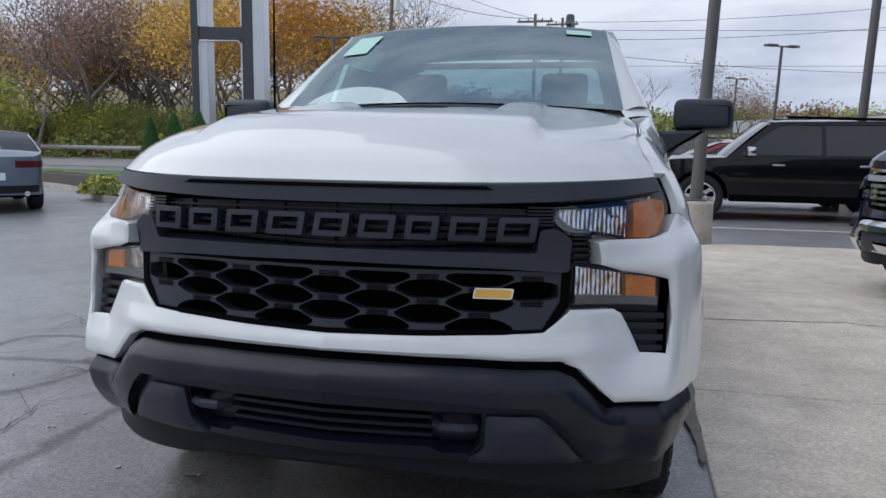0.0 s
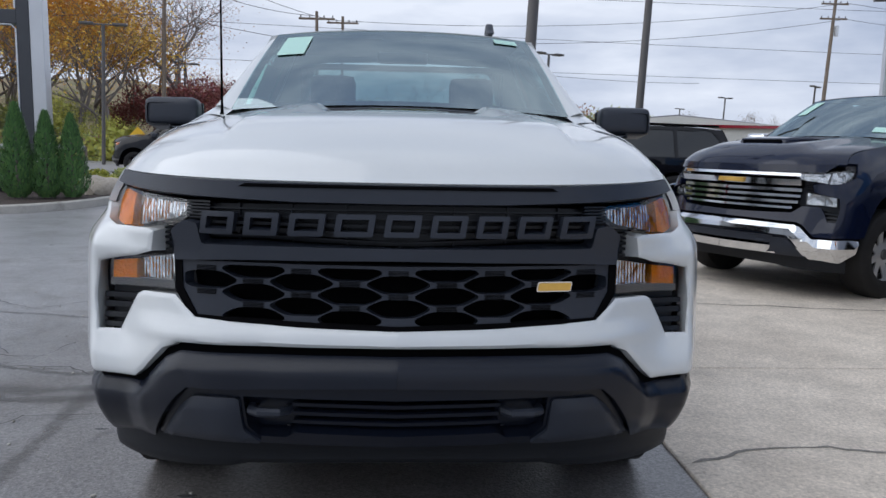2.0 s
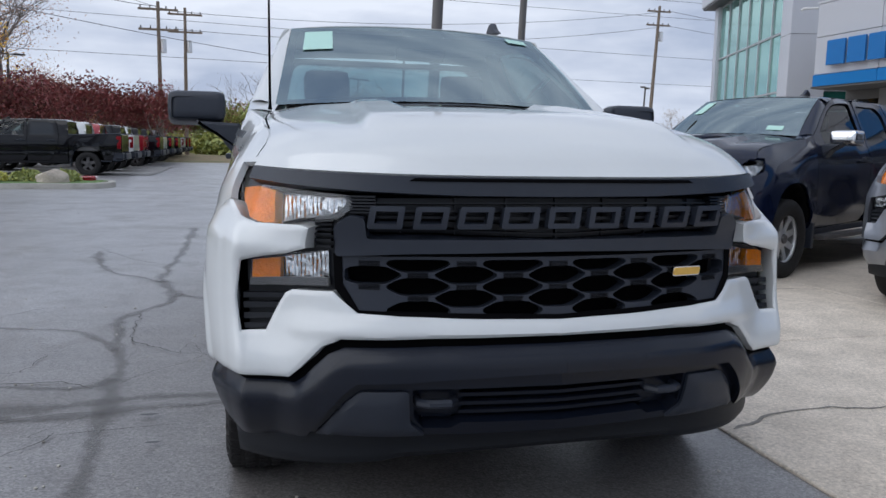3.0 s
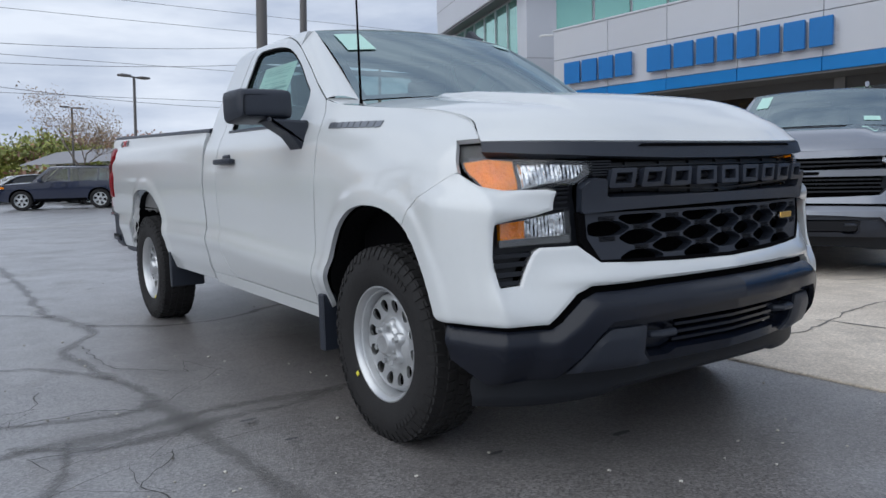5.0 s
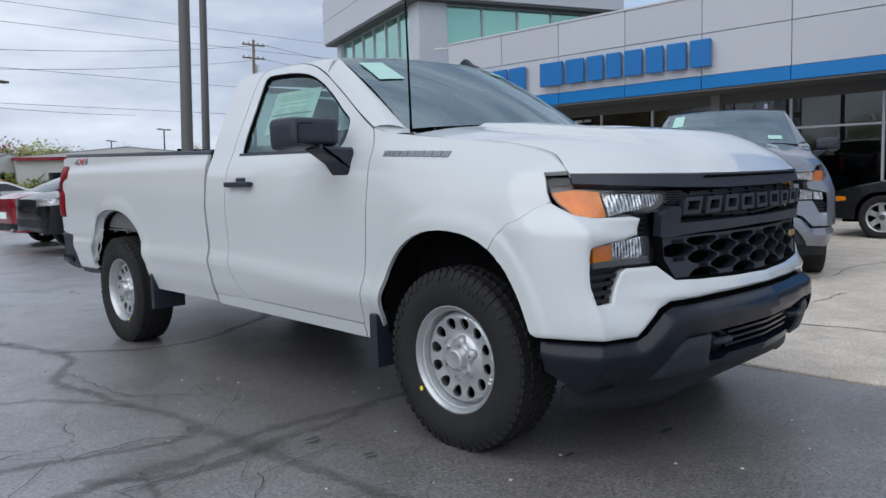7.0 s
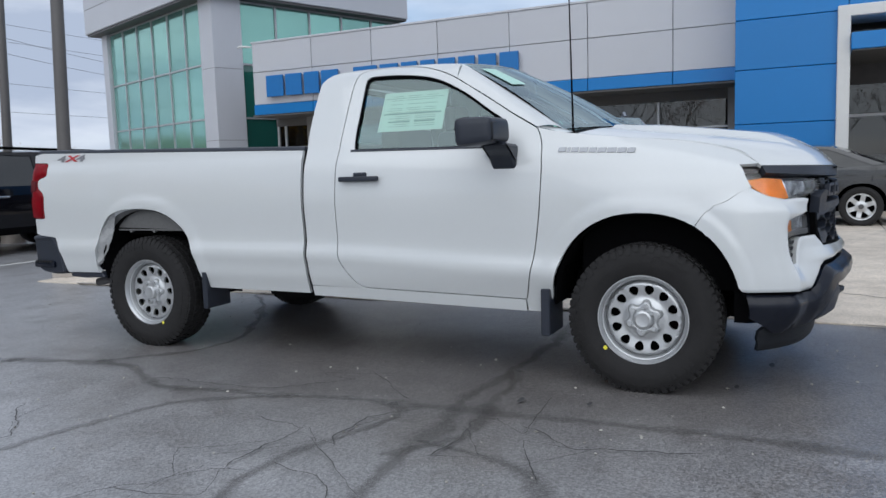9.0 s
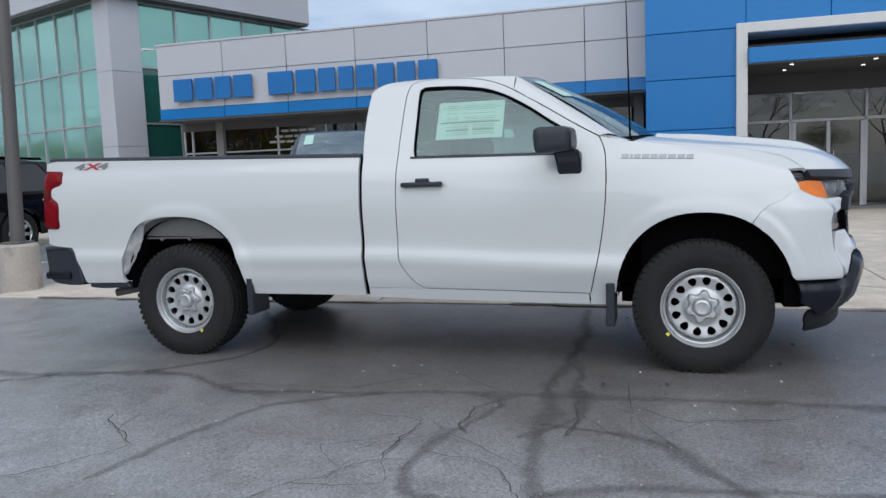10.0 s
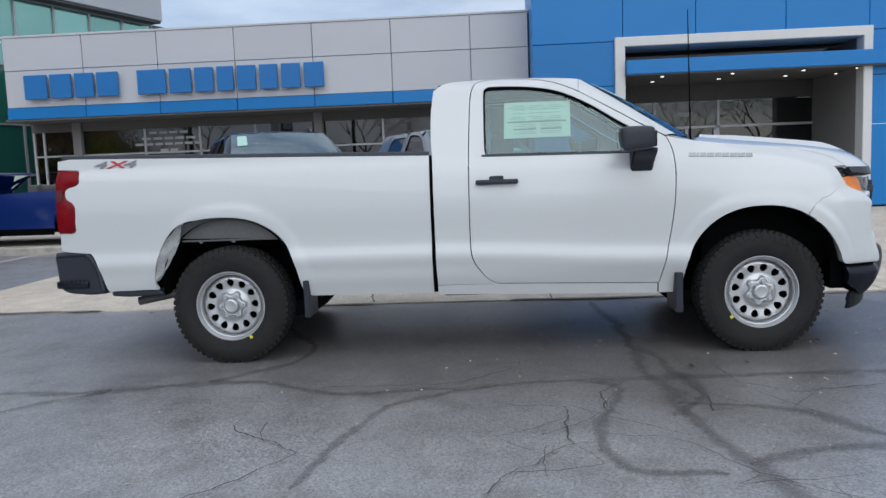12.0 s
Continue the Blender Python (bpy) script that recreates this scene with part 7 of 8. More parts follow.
def car(name, label, category, at, paint, length, width, z_low, belt, roof, top, axles, wheel_r=.36, rims=None, sharp=9.0, hood_drop=.0, glass=M_DARKGLASS, open_top=False, group="", trim=M_BLACK, rails=False, nose_z=None, step=.10, chrome=False, tail=M_REDLAMP):
    """A car, nose to -y, centred on the origin. belt, roof: tables of height by y; top: (front glass foot, roof front, roof rear, rear glass foot) in y."""
    root = thing(name, label, category, group)
    half, hw = length / 2, width / 2

    def w_at(z):
        k = (z - z_low) / (belt_max - z_low)
        return hw * (.955 + .045 * math.sin(min(1, max(0, k)) * 2.4)) if z <= belt_max else hw * (.955 + .045 * math.sin(2.4)) - (z - belt_max) * .36
    belt_max = max(b for _, b in belt)
    # plan outline by arc length
    n = 160
    base = []
    for k in range(n + 1):
        a = math.pi * k / n
        c, s2 = math.cos(a), math.sin(a)
        base.append((max(0, s2) ** (2 / sharp), -math.copysign(abs(c) ** (2 / sharp), c)))
    arc = [0.0]
    for p, q in zip(base, base[1:]):
        arc.append(arc[-1] + math.hypot((q[0] - p[0]) * hw, (q[1] - p[1]) * half))
    by_y = [(p[1] * half, s3) for p, s3 in zip(base, arc)]
    t_x, t_y = list(zip(arc, [p[0] for p in base])), list(zip(arc, [p[1] for p in base]))

    def skin(s, z):
        ends = 1 - .10 * ((z - (z_low + belt_max) / 2) / (belt_max - z_low)) ** 2
        return (lookup(t_x, s) * w_at(z), lookup(t_y, s) * half * (.965 + .035 * ends / 1.0), z)

    def sy(y):
        return lookup(by_y, y)
    total = arc[-1]
    for side in (1, -1):
        poly = [(0.0, z_low + .08)]
        for ax in axles:
            poly += [(sy(p[0]), p[1]) for p in arch(ax, wheel_r, wheel_r * 1.17, wheel_r * 1.17, -4, 184, 14)]
        poly = [(a, max(b, z_low)) for a, b in poly]
        poly += [(total, z_low + .08)]
        poly += [(total, curve_table(belt, half))] + [(sy(y), curve_table(belt, y)) for y in [half * (.97 - 1.94 * k / 18) for k in range(19)]] + [(0.0, curve_table(belt, -half))]
        part("body_side", sheeted(skin, poly, step=step, side=side, thick=.02), paint, root)
        lower = [(sy(axles[0] + wheel_r * 1.25), z_low - .02), (sy(axles[1] - wheel_r * 1.25), z_low - .02), (sy(axles[1] - wheel_r * 1.2), z_low + .10), (sy(axles[0] + wheel_r * 1.2), z_low + .10)]
        part("sill", sheeted(skin, lower, step=.2, side=side, thick=.03, sink=-.004), trim, root)
        for ax in axles:
            bm = bmesh.new()
            pts = arch(ax, wheel_r, wheel_r * 1.15, wheel_r * 1.15, -6, 186, 14)
            grid(bm, lambda u, v: ((hw * .55 + hw * .36 * v) * side, *pts[round(u * 14)]), 14, 2)
            grid(bm, lambda u, v: (hw * .55 * side, ax + (2 * u - 1) * wheel_r * 1.15, z_low + (wheel_r * 2.1 - z_low) * v), 3, 3)
            part("wheel_liner", bm, M_BLACK, root)
        if not open_top:
            g0, r0, r1, g1 = top
            upper = [(g0 + .05, curve_table(belt, g0) + .004), (r0, curve_table(roof, r0) - .05)] + [(r0 + (r1 - r0) * k / 6, curve_table(roof, r0 + (r1 - r0) * k / 6) - .045) for k in range(1, 7)] + [(g1 - .02, curve_table(belt, g1) + .004)]
            inset = []
            mid = ((g0 + g1) / 2, sum(p[1] for p in upper) / len(upper))
            b0 = curve_table(belt, (g0 + g1) / 2)
            for y, z in upper:
                inset.append((mid[0] + (y - mid[0]) * .90, max(b0 + .02, min(z - .05, b0 + .02 + (z - b0) * .86))))
            holes = []
            cuts = [inset[0][0]] + [g0 + (g1 - g0) * f for f in ((.40, .70) if length > 4.9 else (.52,))] + [inset[-1][0]]

            def cabin(y, z):
                return (w_at(z), y, z)
            for a, b in zip(cuts, cuts[1:]):
                hz = []
                lo, hi = a + .03, b - .03
                for y in [lo + (hi - lo) * k / 8 for k in range(9)]:
                    up = curve_table(sorted(inset), y) if True else 0
                    hz.append((y, max(b0 + .05, up)))
                holes.append([(lo, b0 + .03)] + hz + [(hi, b0 + .03)])
            part("cabin_side", sheeted(cabin, upper, holes, step=step, side=side, thick=.02), paint, root)
            for h in holes:
                part("window", sheeted(cabin, h, step=.3, side=side, thick=0, sink=.015), glass, root)
            part("mirror", (lambda b2: b2 if side > 0 else mirrored(b2))(boxed(hw * .97, hw * .97 + .22, g0 + .35, g0 + .50, belt_max + .0, belt_max + .16, .03, 2)), paint if not chrome else M_CHROME, root)
            for a in cuts[:-1]:
                part("door_handle", (lambda b2: b2 if side > 0 else mirrored(b2))(boxed(hw * .985, hw * 1.01, a + (.55 if len(cuts) > 3 else .7), a + (.75 if len(cuts) > 3 else .9), belt_max - .17, belt_max - .14, .01)), M_CHROME if chrome else paint, root)
        # lamps
        zf, zr = (nose_z or curve_table(belt, -half) - .12), curve_table(belt, half) - .12
        part("headlight", sheeted(skin, [(hw * .50, zf - .07), (hw * 1.12, zf - .04), (hw * 1.15, zf + .05), (hw * .50, zf + .06)], step=.1, side=side, thick=.02, sink=-.006), M_REFLECTOR, root, "clear head lamp")
        part("indicator", sheeted(skin, [(hw * 1.05, zf - .03), (hw * 1.22, zf - .02), (hw * 1.2, zf + .045), (hw * 1.05, zf + .045)], step=.1, side=side, thick=.02, sink=-.007), M_AMBER, root)
        part("tail_light", sheeted(skin, [(total - hw * .45, zr - .06), (total - hw * 1.2, zr - .05), (total - hw * 1.2, zr + .05), (total - hw * .45, zr + .06)], step=.1, side=side, thick=.02, sink=-.006), tail, root, "tail lamp")
        part("grille", sheeted(skin, [(0, zf - .16), (hw * .42, zf - .13), (hw * .46, zf + .05), (0, zf + .06)], step=.1, side=side, thick=.01, sink=-.004), M_CHROME if chrome else M_GRILLE, root)
        part("lower_grille", sheeted(skin, [(0, z_low + .12), (hw * .8, z_low + .14), (hw * .85, z_low + .26), (0, z_low + .27)], step=.1, side=side, thick=.01, sink=-.004), M_GRILLE, root)
        part("rear_valance", sheeted(skin, [(total, z_low + .10), (total - hw * .9, z_low + .12), (total - hw * .9, z_low + .24), (total, z_low + .24)], step=.1, side=side, thick=.01, sink=-.004), M_GRILLE, root)
        tip = bmesh.new()
        tube(tip, [(side * hw * .62, half - .12, z_low + .10), (side * hw * .62, half + .02, z_low + .10)], .045, 12)
        part("exhaust_tip", tip, M_CHROME, root)
        if rails:
            part("roof_rail", tubed([(side * (w_at(curve_table(roof, 0)) - .06), top[1] + .25, curve_table(roof, top[1] + .25) + .03), (side * (w_at(curve_table(roof, 0)) - .06), top[2] - .05, curve_table(roof, top[2]) + .03)], .025, 8), M_BLACK, root)
    bm = bmesh.new()

    def deck(y0, y1):
        grid(bm, lambda u, v: ((2 * u - 1) * lookup(t_x, sy(y0 + (y1 - y0) * v)) * w_at(curve_table(belt, y0 + (y1 - y0) * v)) * .998, y0 + (y1 - y0) * v, curve_table(belt, y0 + (y1 - y0) * v) + .045 * (1 - (2 * u - 1) ** 2) * min(1, (half - abs(y0 + (y1 - y0) * v)) / .3)), 10, 10)
    deck(-half * .995, top[0] + .1)
    part("hood", bm, paint, root, angle=50)
    bm = bmesh.new()
    deck(top[3] - (0 if open_top else .1), half * .995)
    part("rear_deck", bm, paint, root, angle=50)
    g0, r0, r1, g1 = top
    bm = bmesh.new()

    def glazing(y0, z0, y1, z1):
        wa, wb = w_at(z0) * .97, w_at(z1) * .95
        grid(bm, lambda u, v: ((2 * u - 1) * (wa + (wb - wa) * v), y0 + (y1 - y0) * v + (.10 if y1 > y0 else -.10) * -(1 - (2 * u - 1) ** 2) * (1 - .4 * v), z0 + (z1 - z0) * v + .02 * math.sin(v * 3.14)), 10, 6)
    glazing(g0 + .05, curve_table(belt, g0) + .01, r0, curve_table(roof, r0) - .02)
    part("windscreen", bm, glass if not open_top else M_CARGLASS, root)
    if not open_top:
        bm = bmesh.new()
        glazing(g1 - .03, curve_table(belt, g1) + .01, r1, curve_table(roof, r1) - .02)
        part("rear_screen", bm, glass, root)
    bm = bmesh.new()
    if not open_top:
        grid(bm, lambda u, v: ((2 * u - 1) * w_at(curve_table(roof, r0 + (r1 - r0) * v) - .045), r0 + (r1 - r0) * v - .06 * (1 - (2 * u - 1) ** 2) * (1 - v), curve_table(roof, r0 + (r1 - r0) * v) - .045 * abs(2 * u - 1) ** 3), 12, 10)
        part("roof", bm, paint, root, angle=50)
    else:
        tube(bm, [(-w_at(1.2) + .1, g0 + .1, curve_table(belt, g0)), (-w_at(1.25) + .12, r0, curve_table(roof, r0)), (w_at(1.25) - .12, r0, curve_table(roof, r0)), (w_at(1.2) - .1, g0 + .1, curve_table(belt, g0))], .03, 8)
        part("screen_frame", bm, paint, root)
        part("folded_roof", boxed(-hw * .7, hw * .7, g1 - .55, g1 + .05, belt_max - .05, belt_max + .07, .05, 2), M_SEAT, root)
        for sx in (-.38, .38):
            part("seat", boxed(sx - .24, sx + .24, .35, .55, .5, 1.12, .06, 2), M_SEAT, root)
    part("underside_block", boxed(-hw * .86, hw * .86, -half * .86, half * .86, z_low + .02, z_low + .12), M_BLACK, root)
    part("plate_bar", boxed(-.26, .26, half * .992, half * 1.004, z_low + .33, z_low + .46), M_PAPER, root, "plain pale plate")
    rim, hub = rims or (RIM_ALLOY, HUB_ALLOY)
    for ax in axles:
        for side in (1, -1):
            w = put_wheel(root, hw - .13, ax, wheel_r, side, TYRE_ROAD, rim, hub, ax)
            w.matrix_basis = w.matrix_basis @ Matrix.Diagonal((1, wheel_r / .375, wheel_r / .375, 1))
    root.matrix_basis = at
    return root


def facing(x, y, degrees, z=0.0):
    """A pose on the ground; 0 degrees faces -y, -90 faces -x."""
    return Matrix.Translation((x, y, z)) @ Matrix.Rotation(radians(degrees), 4, "Z")


SUV_BELT = [(-2.8, .93), (-2.4, 1.04), (-1.2, 1.10), (0, 1.11), (2.0, 1.13), (2.8, 1.09)]
SUV_ROOF = [(-1.0, 1.63), (-.6, 1.745), (0, 1.765), (1.2, 1.77), (2.3, 1.73), (2.7, 1.65)]
def suv(label, at, paint, chrome=True, rims=None, length=5.5, **k):
    f = length / 5.6
    k.setdefault("glass", M_SUVGLASS)
    return car("suv", label, "SUV", at, paint, length, 2.0, .36, [(y * f, z) for y, z in SUV_BELT], [(y * f, z) for y, z in SUV_ROOF], (-1.35 * f, -.55 * f, 2.45 * f, 2.72 * f), (-1.72 * f, 1.52 * f), .40, rims or (RIM_BRIGHT, HUB_BRIGHT), rails=True, chrome=chrome, nose_z=.92, **k)


SEDAN_BELT = [(-2.35, .66), (-2.0, .78), (-1.0, .93), (0, .97), (1.4, 1.02), (2.0, 1.04), (2.35, .96)]
SEDAN_ROOF = [(-.5, 1.28), (-.2, 1.38), (.3, 1.43), (.9, 1.41), (1.3, 1.33), (1.6, 1.22)]
def sedan(label, at, paint, category="car", **k):
    return car("car", label, category, at, paint, 4.75, 1.84, .24, SEDAN_BELT, SEDAN_ROOF, (-1.05, -.35, .95, 1.75), (-1.45, 1.38), .34, k.pop("rims", (RIM_ALLOY, HUB_ALLOY)), sharp=7, nose_z=.62, **k)


HD = pickup("dark blue heavy-duty crew-cab pickup with chrome bar grille on concrete", facing(3.88, 4.27, -64), M_DARKBLUE, crew=True, style="bars", chrome=M_CHROME, fine=False)
for wy in (0.0, HD[5]):
    for sd in (1, -1):
        put_wheel(HD[0], .862, wy, .402, sd, TYRE, RIM_POLISHED, HUB_BRIGHT, .3)
GREY = pickup("grey crew-cab pickup with body-coloured grille bar on concrete", facing(5.08, 1.60, -64), M_GREYPAINT, crew=True, style="sport", fine=False)
for wy in (0.0, GREY[5]):
    for sd in (1, -1):
        put_wheel(GREY[0], .862, wy, .402, sd, TYRE, RIM_DARK, HUB_DARK, .3)
# mirror caps and stickers of the near neighbours
for tr, mat in ((HD, M_STICKER), (GREY, M_STICKER)):
    for u0, u1, v0, v1 in ((.06, .15, .55, .90), (.80, .90, .10, .20)):
        bm = bmesh.new()
        grid(bm, lambda u, v: tuple(Vector(tr[4](u0 + (u1 - u0) * u, v0 + (v1 - v0) * v)) + Vector((0, -.003, .005))), 2, 2)
        part("windscreen_sticker", bm, mat, tr[0], "pale mint sticker")
suv("black full-size SUV with chrome trim on asphalt", facing(3.7, 12.2, -90), M_BLACKPAINT, glass=M_DARKGLASS)
sedan("dark grey sedan parked along the showroom front", facing(10.6, -.15, 180), surface("charcoal_car_paint", (0.02, 0.022, 0.026), 0.25, 0.3, vary=0.05, coat=1.0))
sedan("steel-blue coupe with rear spoiler beside the planting island", facing(-11.35, 9.35, 228), M_STEELBLUE, "coupe", rims=(RIM_DARK, HUB_DARK), tail=M_REDDARK)
car("convertible", "blue convertible with folded roof on the walkway", "convertible", facing(8.35, 10.7, 180, .137), M_BLUEPAINT, 4.75, 1.86, .22, SEDAN_BELT, SEDAN_ROOF, (-1.05, -.35, .6, 1.2), (-1.45, 1.38), .34, (RIM_BRIGHT, HUB_BRIGHT), sharp=7, open_top=True, nose_z=.62)
# rows of the far lot
suv("dark navy SUV in the far row", facing(2.75, 29.8, -112) @ Matrix.Diagonal((.92, .92, .92, 1)), M_NAVYPAINT, chrome=False, rims=(RIM_ALLOY, HUB_ALLOY), length=5.1, group="far row")
R1 = sedan("crimson red sedan parked tail to the drive", facing(3.6, 14.75, 90), M_REDPAINT, group="far row")
W1 = sedan("white sedan in the far row", facing(5.6, 34.2, -90), surface("white_sedan_paint", (.7, .7, .7), .3, vary=.03, coat=1.0), group="far row")
K1 = sedan("black sedan in the far row", facing(2.5, 40.8, -90), M_BLACKPAINT, group="far row")
for k, (src, x, y) in enumerate(((W1, 5.6, 37.2), (K1, 2.7, 44), (W1, 2.7, 47), (R1, 7.9, 30.0), (W1, 9.0, 33.0), (K1, 12, 31.5), (W1, 14.5, 34), (K1, 17, 30))):
    copy_thing(src, facing(x, y, -90))
FAR_TRUCKS = []
for lab, paint, rim in (("black crew-cab pickup in the far row", M_BLACKPAINT, (RIM_DARK, HUB_DARK)), ("white crew-cab pickup in the far row", M_WHITE, (RIM_ALLOY, HUB_ALLOY)), ("red crew-cab pickup in the far row", M_REDPAINT, (RIM_ALLOY, HUB_ALLOY))):
    tr = pickup(lab, facing(-9.75, 26.5 + 3.1 * len(FAR_TRUCKS), -90), paint, crew=True, style="sport", fine=False, group="far row")
    for wy in (0.0, tr[5]):
        for sd in (1, -1):
            put_wheel(tr[0], .862, wy, .402, sd, TYRE, *rim, .3)
    FAR_TRUCKS.append(tr[0])
for k, (i, x, y, a) in enumerate(((0, -9.4, 35.9, -90), (1, -9.5, 38.9, -90), (0, -9.4, 42.1, -90), (0, -9.3, 45.3, -90), (2, -9.5, 48.4, -90), (1, -9.4, 51.5, -90), (0, -9.4, 54.9, -90), (2, -9.4, 58.1, -90), (2, -1.0, 74, -90), (0, 4.6, 75, 90), (0, 30, 44, -90), (1, 34, 48, -90))):
    copy_thing(FAR_TRUCKS[i], facing(x, y, a))


# ---- trees, hedges, planting ----
def leaf_cloud(bm, centre, spread, count, size, rnd, squash=.75):
    for _ in range(count):
        d = Vector((rnd.gauss(0, 1), rnd.gauss(0, 1), rnd.gauss(0, 1) * squash))
        p = Vector(centre) + d * spread * .5
        a = Vector((rnd.uniform(-1, 1), rnd.uniform(-1, 1), rnd.uniform(-1, 1))).normalized() * size * rnd.uniform(.5, 1.2)
        b = a.orthogonal().normalized() * a.length * rnd.uniform(.5, .9)
        q = [bm.verts.new(p + v) for v in (-a, b * .6, a, -b * .6)]
        bm.faces.new(q)


def grow(wood, tips, p, d, length, radius, depth, rnd, spread=.6):
    n = 3
    pts = [Vector(p)]
    dd = Vector(d)
    for k in range(n):
        dd = (dd + Vector((rnd.uniform(-.16, .16), rnd.uniform(-.16, .16), rnd.uniform(-.02, .12)))).normalized()
        pts.append(pts[-1] + dd * length / n)
    tube(wood, pts, [radius * (1 - .55 * k / n) for k in range(n + 1)], 6 if depth > 1 else 4, caps=False)
    if depth == 0:
        tips.append(pts[-1])
        tips.append(pts[-2])
        return
    for k in range(rnd.choice((2, 3, 3))):
        side = Vector((rnd.uniform(-1, 1), rnd.uniform(-1, 1), rnd.uniform(-.1, .6))).normalized()
        grow(wood, tips, pts[rnd.choice((2, 3, 3))], (dd * (1 - spread) + side * spread).normalized(), length * rnd.uniform(.68, .92), radius * .55, depth - 1, rnd, spread)


def tree(label, at, height, leaf, seed, leaves=26, leaf_size=.16, spread=.58, cloud=1.0, depth=4, group="roadside trees"):
    rnd = random.Random(seed)
    root = thing("tree", label, "tree", group)
    wood, tips = bmesh.new(), []
    grow(wood, tips, (0, 0, -.1), (rnd.uniform(-.06, .06), rnd.uniform(-.06, .06), 1), height * .25, height * .012 + .03, depth, rnd, spread)
    part("trunk", wood, M_BARK, root)
    crown = bmesh.new()
    for t in tips:
        if rnd.random() < .86 and leaves:
            leaf_cloud(crown, t, cloud * height * .085, leaves, leaf_size, rnd)
    for t in tips:
        leaf_cloud(crown, t, height * .05, 3, leaf_size * .6, rnd)
    part("crown", crown, leaf, root, smooth_shade=False)
    root.matrix_basis = at
    return root


def spot(x, y, turn=0.0, s=1.0, z=0.0):
    return Matrix.Translation((x, y, z)) @ Matrix.Rotation(turn, 4, "Z") @ Matrix.Diagonal((s, s, s, 1))


T_OR = tree("tall tree with orange autumn leaves", spot(-25.5, 50), 15, M_LEAF_ORANGE, 3, 44, .13, cloud=1.7)
T_OR2 = tree("tall tree with golden autumn leaves", spot(-19.4, 48), 14, M_LEAF_GOLD, 8, 44, .13, cloud=1.7)
T_RU = tree("tall half-bare tree with rust-brown leaves", spot(-38, 47), 17, M_LEAF_RUST, 12, 26, .13, cloud=1.7)
T_RU2 = tree("tall half-bare tree with brown leaves", spot(-44, 52), 18, M_LEAF_RUST, 21, 16, .13, cloud=1.8)
T_BARE = tree("bare grey tree without leaves", spot(-50, 46), 16, M_TWIG, 33, 0, .12)
T_GR = tree("tree with dull green leaves", spot(-46, 42), 9, M_LEAF_GREEN, 44, 76, .14, cloud=2.4, depth=3)
T_FARG = tree("far tree with dull green leaves", spot(-12, 91), 8, M_LEAF_GREEN, 144, 26, .26, cloud=2.4, depth=3, group="far trees")
T_FARY = tree("far tree with yellow-green leaves", spot(-9, 90), 7.5, M_LEAF_LIME, 177, 26, .26, cloud=2.4, depth=3, group="far trees")
T_FARR = tree("far tree with rust-brown leaves", spot(-6, 90), 8, M_LEAF_RUST, 199, 26, .26, cloud=2.4, depth=3, group="far trees")
T_PALE = tree("broad tree with thin pale brown leaves", spot(8.0, 56), 8.5, M_LEAF_PALE, 55, 34, .10, cloud=1.3)
T_RED = tree("low tree with dark red leaves", spot(-14, 52), 6.5, M_LEAF_RED, 66, 76, .14, cloud=2.0, depth=3)
T_YEL = tree("tree with yellow-green leaves", spot(-40, 41), 7.5, M_LEAF_LIME, 77, 76, .14, cloud=2.4, depth=3)


def again(src, x, y, turn, s):
    c = copy_thing(src, Matrix.Identity(4))
    c.matrix_basis = spot(x, y, turn, s, rise(x, y))
    return c


def behind_rail(x, y, gap):
    """Keeps what grows in the wood behind the guard rail."""
    return max(y, 39.4 + .18 * max(0, -17 - x) + gap)


rnd = random.Random(11)
for k in range(64):
    head = radians(17 + 46 * rnd.random())
    dist = rnd.uniform(50, 82)
    src = rnd.choice((T_RU, T_OR2, T_RU, T_RU2, T_BARE, T_RU2, T_BARE, T_RU, T_OR, T_RU2, T_BARE))
    again(src, -math.sin(head) * dist, behind_rail(-math.sin(head) * dist, -3 + math.cos(head) * dist, 4 + (k % 9) * 1.3), rnd.uniform(0, 6.28), rnd.uniform(.75, 1.15))
for k in range(74):
    head = radians(19 + 45 * rnd.random())
    dist = rnd.uniform(47, 64)
    again(rnd.choice((T_GR, T_YEL, T_GR, T_YEL, T_GR)), -math.sin(head) * dist, behind_rail(-math.sin(head) * dist, -3 + math.cos(head) * dist, 3.2 + (k % 7) * .5), rnd.uniform(0, 6.28), rnd.uniform(.34, .72))
for k in range(17):
    again(T_RED, -19 + 13.5 * k / 16 + rnd.uniform(-.5, .5), 50 + rnd.uniform(-2, 6), rnd.uniform(0, 6.28), rnd.uniform(.7, 1.05))
for k in range(12):
    again(rnd.choice((T_OR, T_RU, T_GR)), -21 + 9 * rnd.random(), 62 + rnd.uniform(0, 14), rnd.uniform(0, 6.28), rnd.uniform(.35, .55))
for k in range(56):
    again(rnd.choice((T_FARG, T_FARG, T_FARR)), -14 + 40 * k / 55 + rnd.uniform(-1, 1), 84 + rnd.uniform(-3, 8), rnd.uniform(0, 6.28), rnd.uniform(.75, 1.1))
for k in range(34):
    again(rnd.choice((T_FARY, T_FARG)), -15 + 38 * k / 33 + rnd.uniform(-.6, .6), 80 + rnd.uniform(-1.5, 2), k, rnd.uniform(.3, .45))
for x, y, s in ((-8, 95, .7), (1, 92, .85), (4, 98, .6), (13, 95, .5), (24, 80, .45), (33, 84, .5), (45, 90, .5)):
    again(T_BARE, x, y, x, s)
for x, y, s in ((29, 62, .62), (38, 60, .66), (47, 66, .6), (22, 75, .5)):
    again(T_PALE, x, y, x, s)
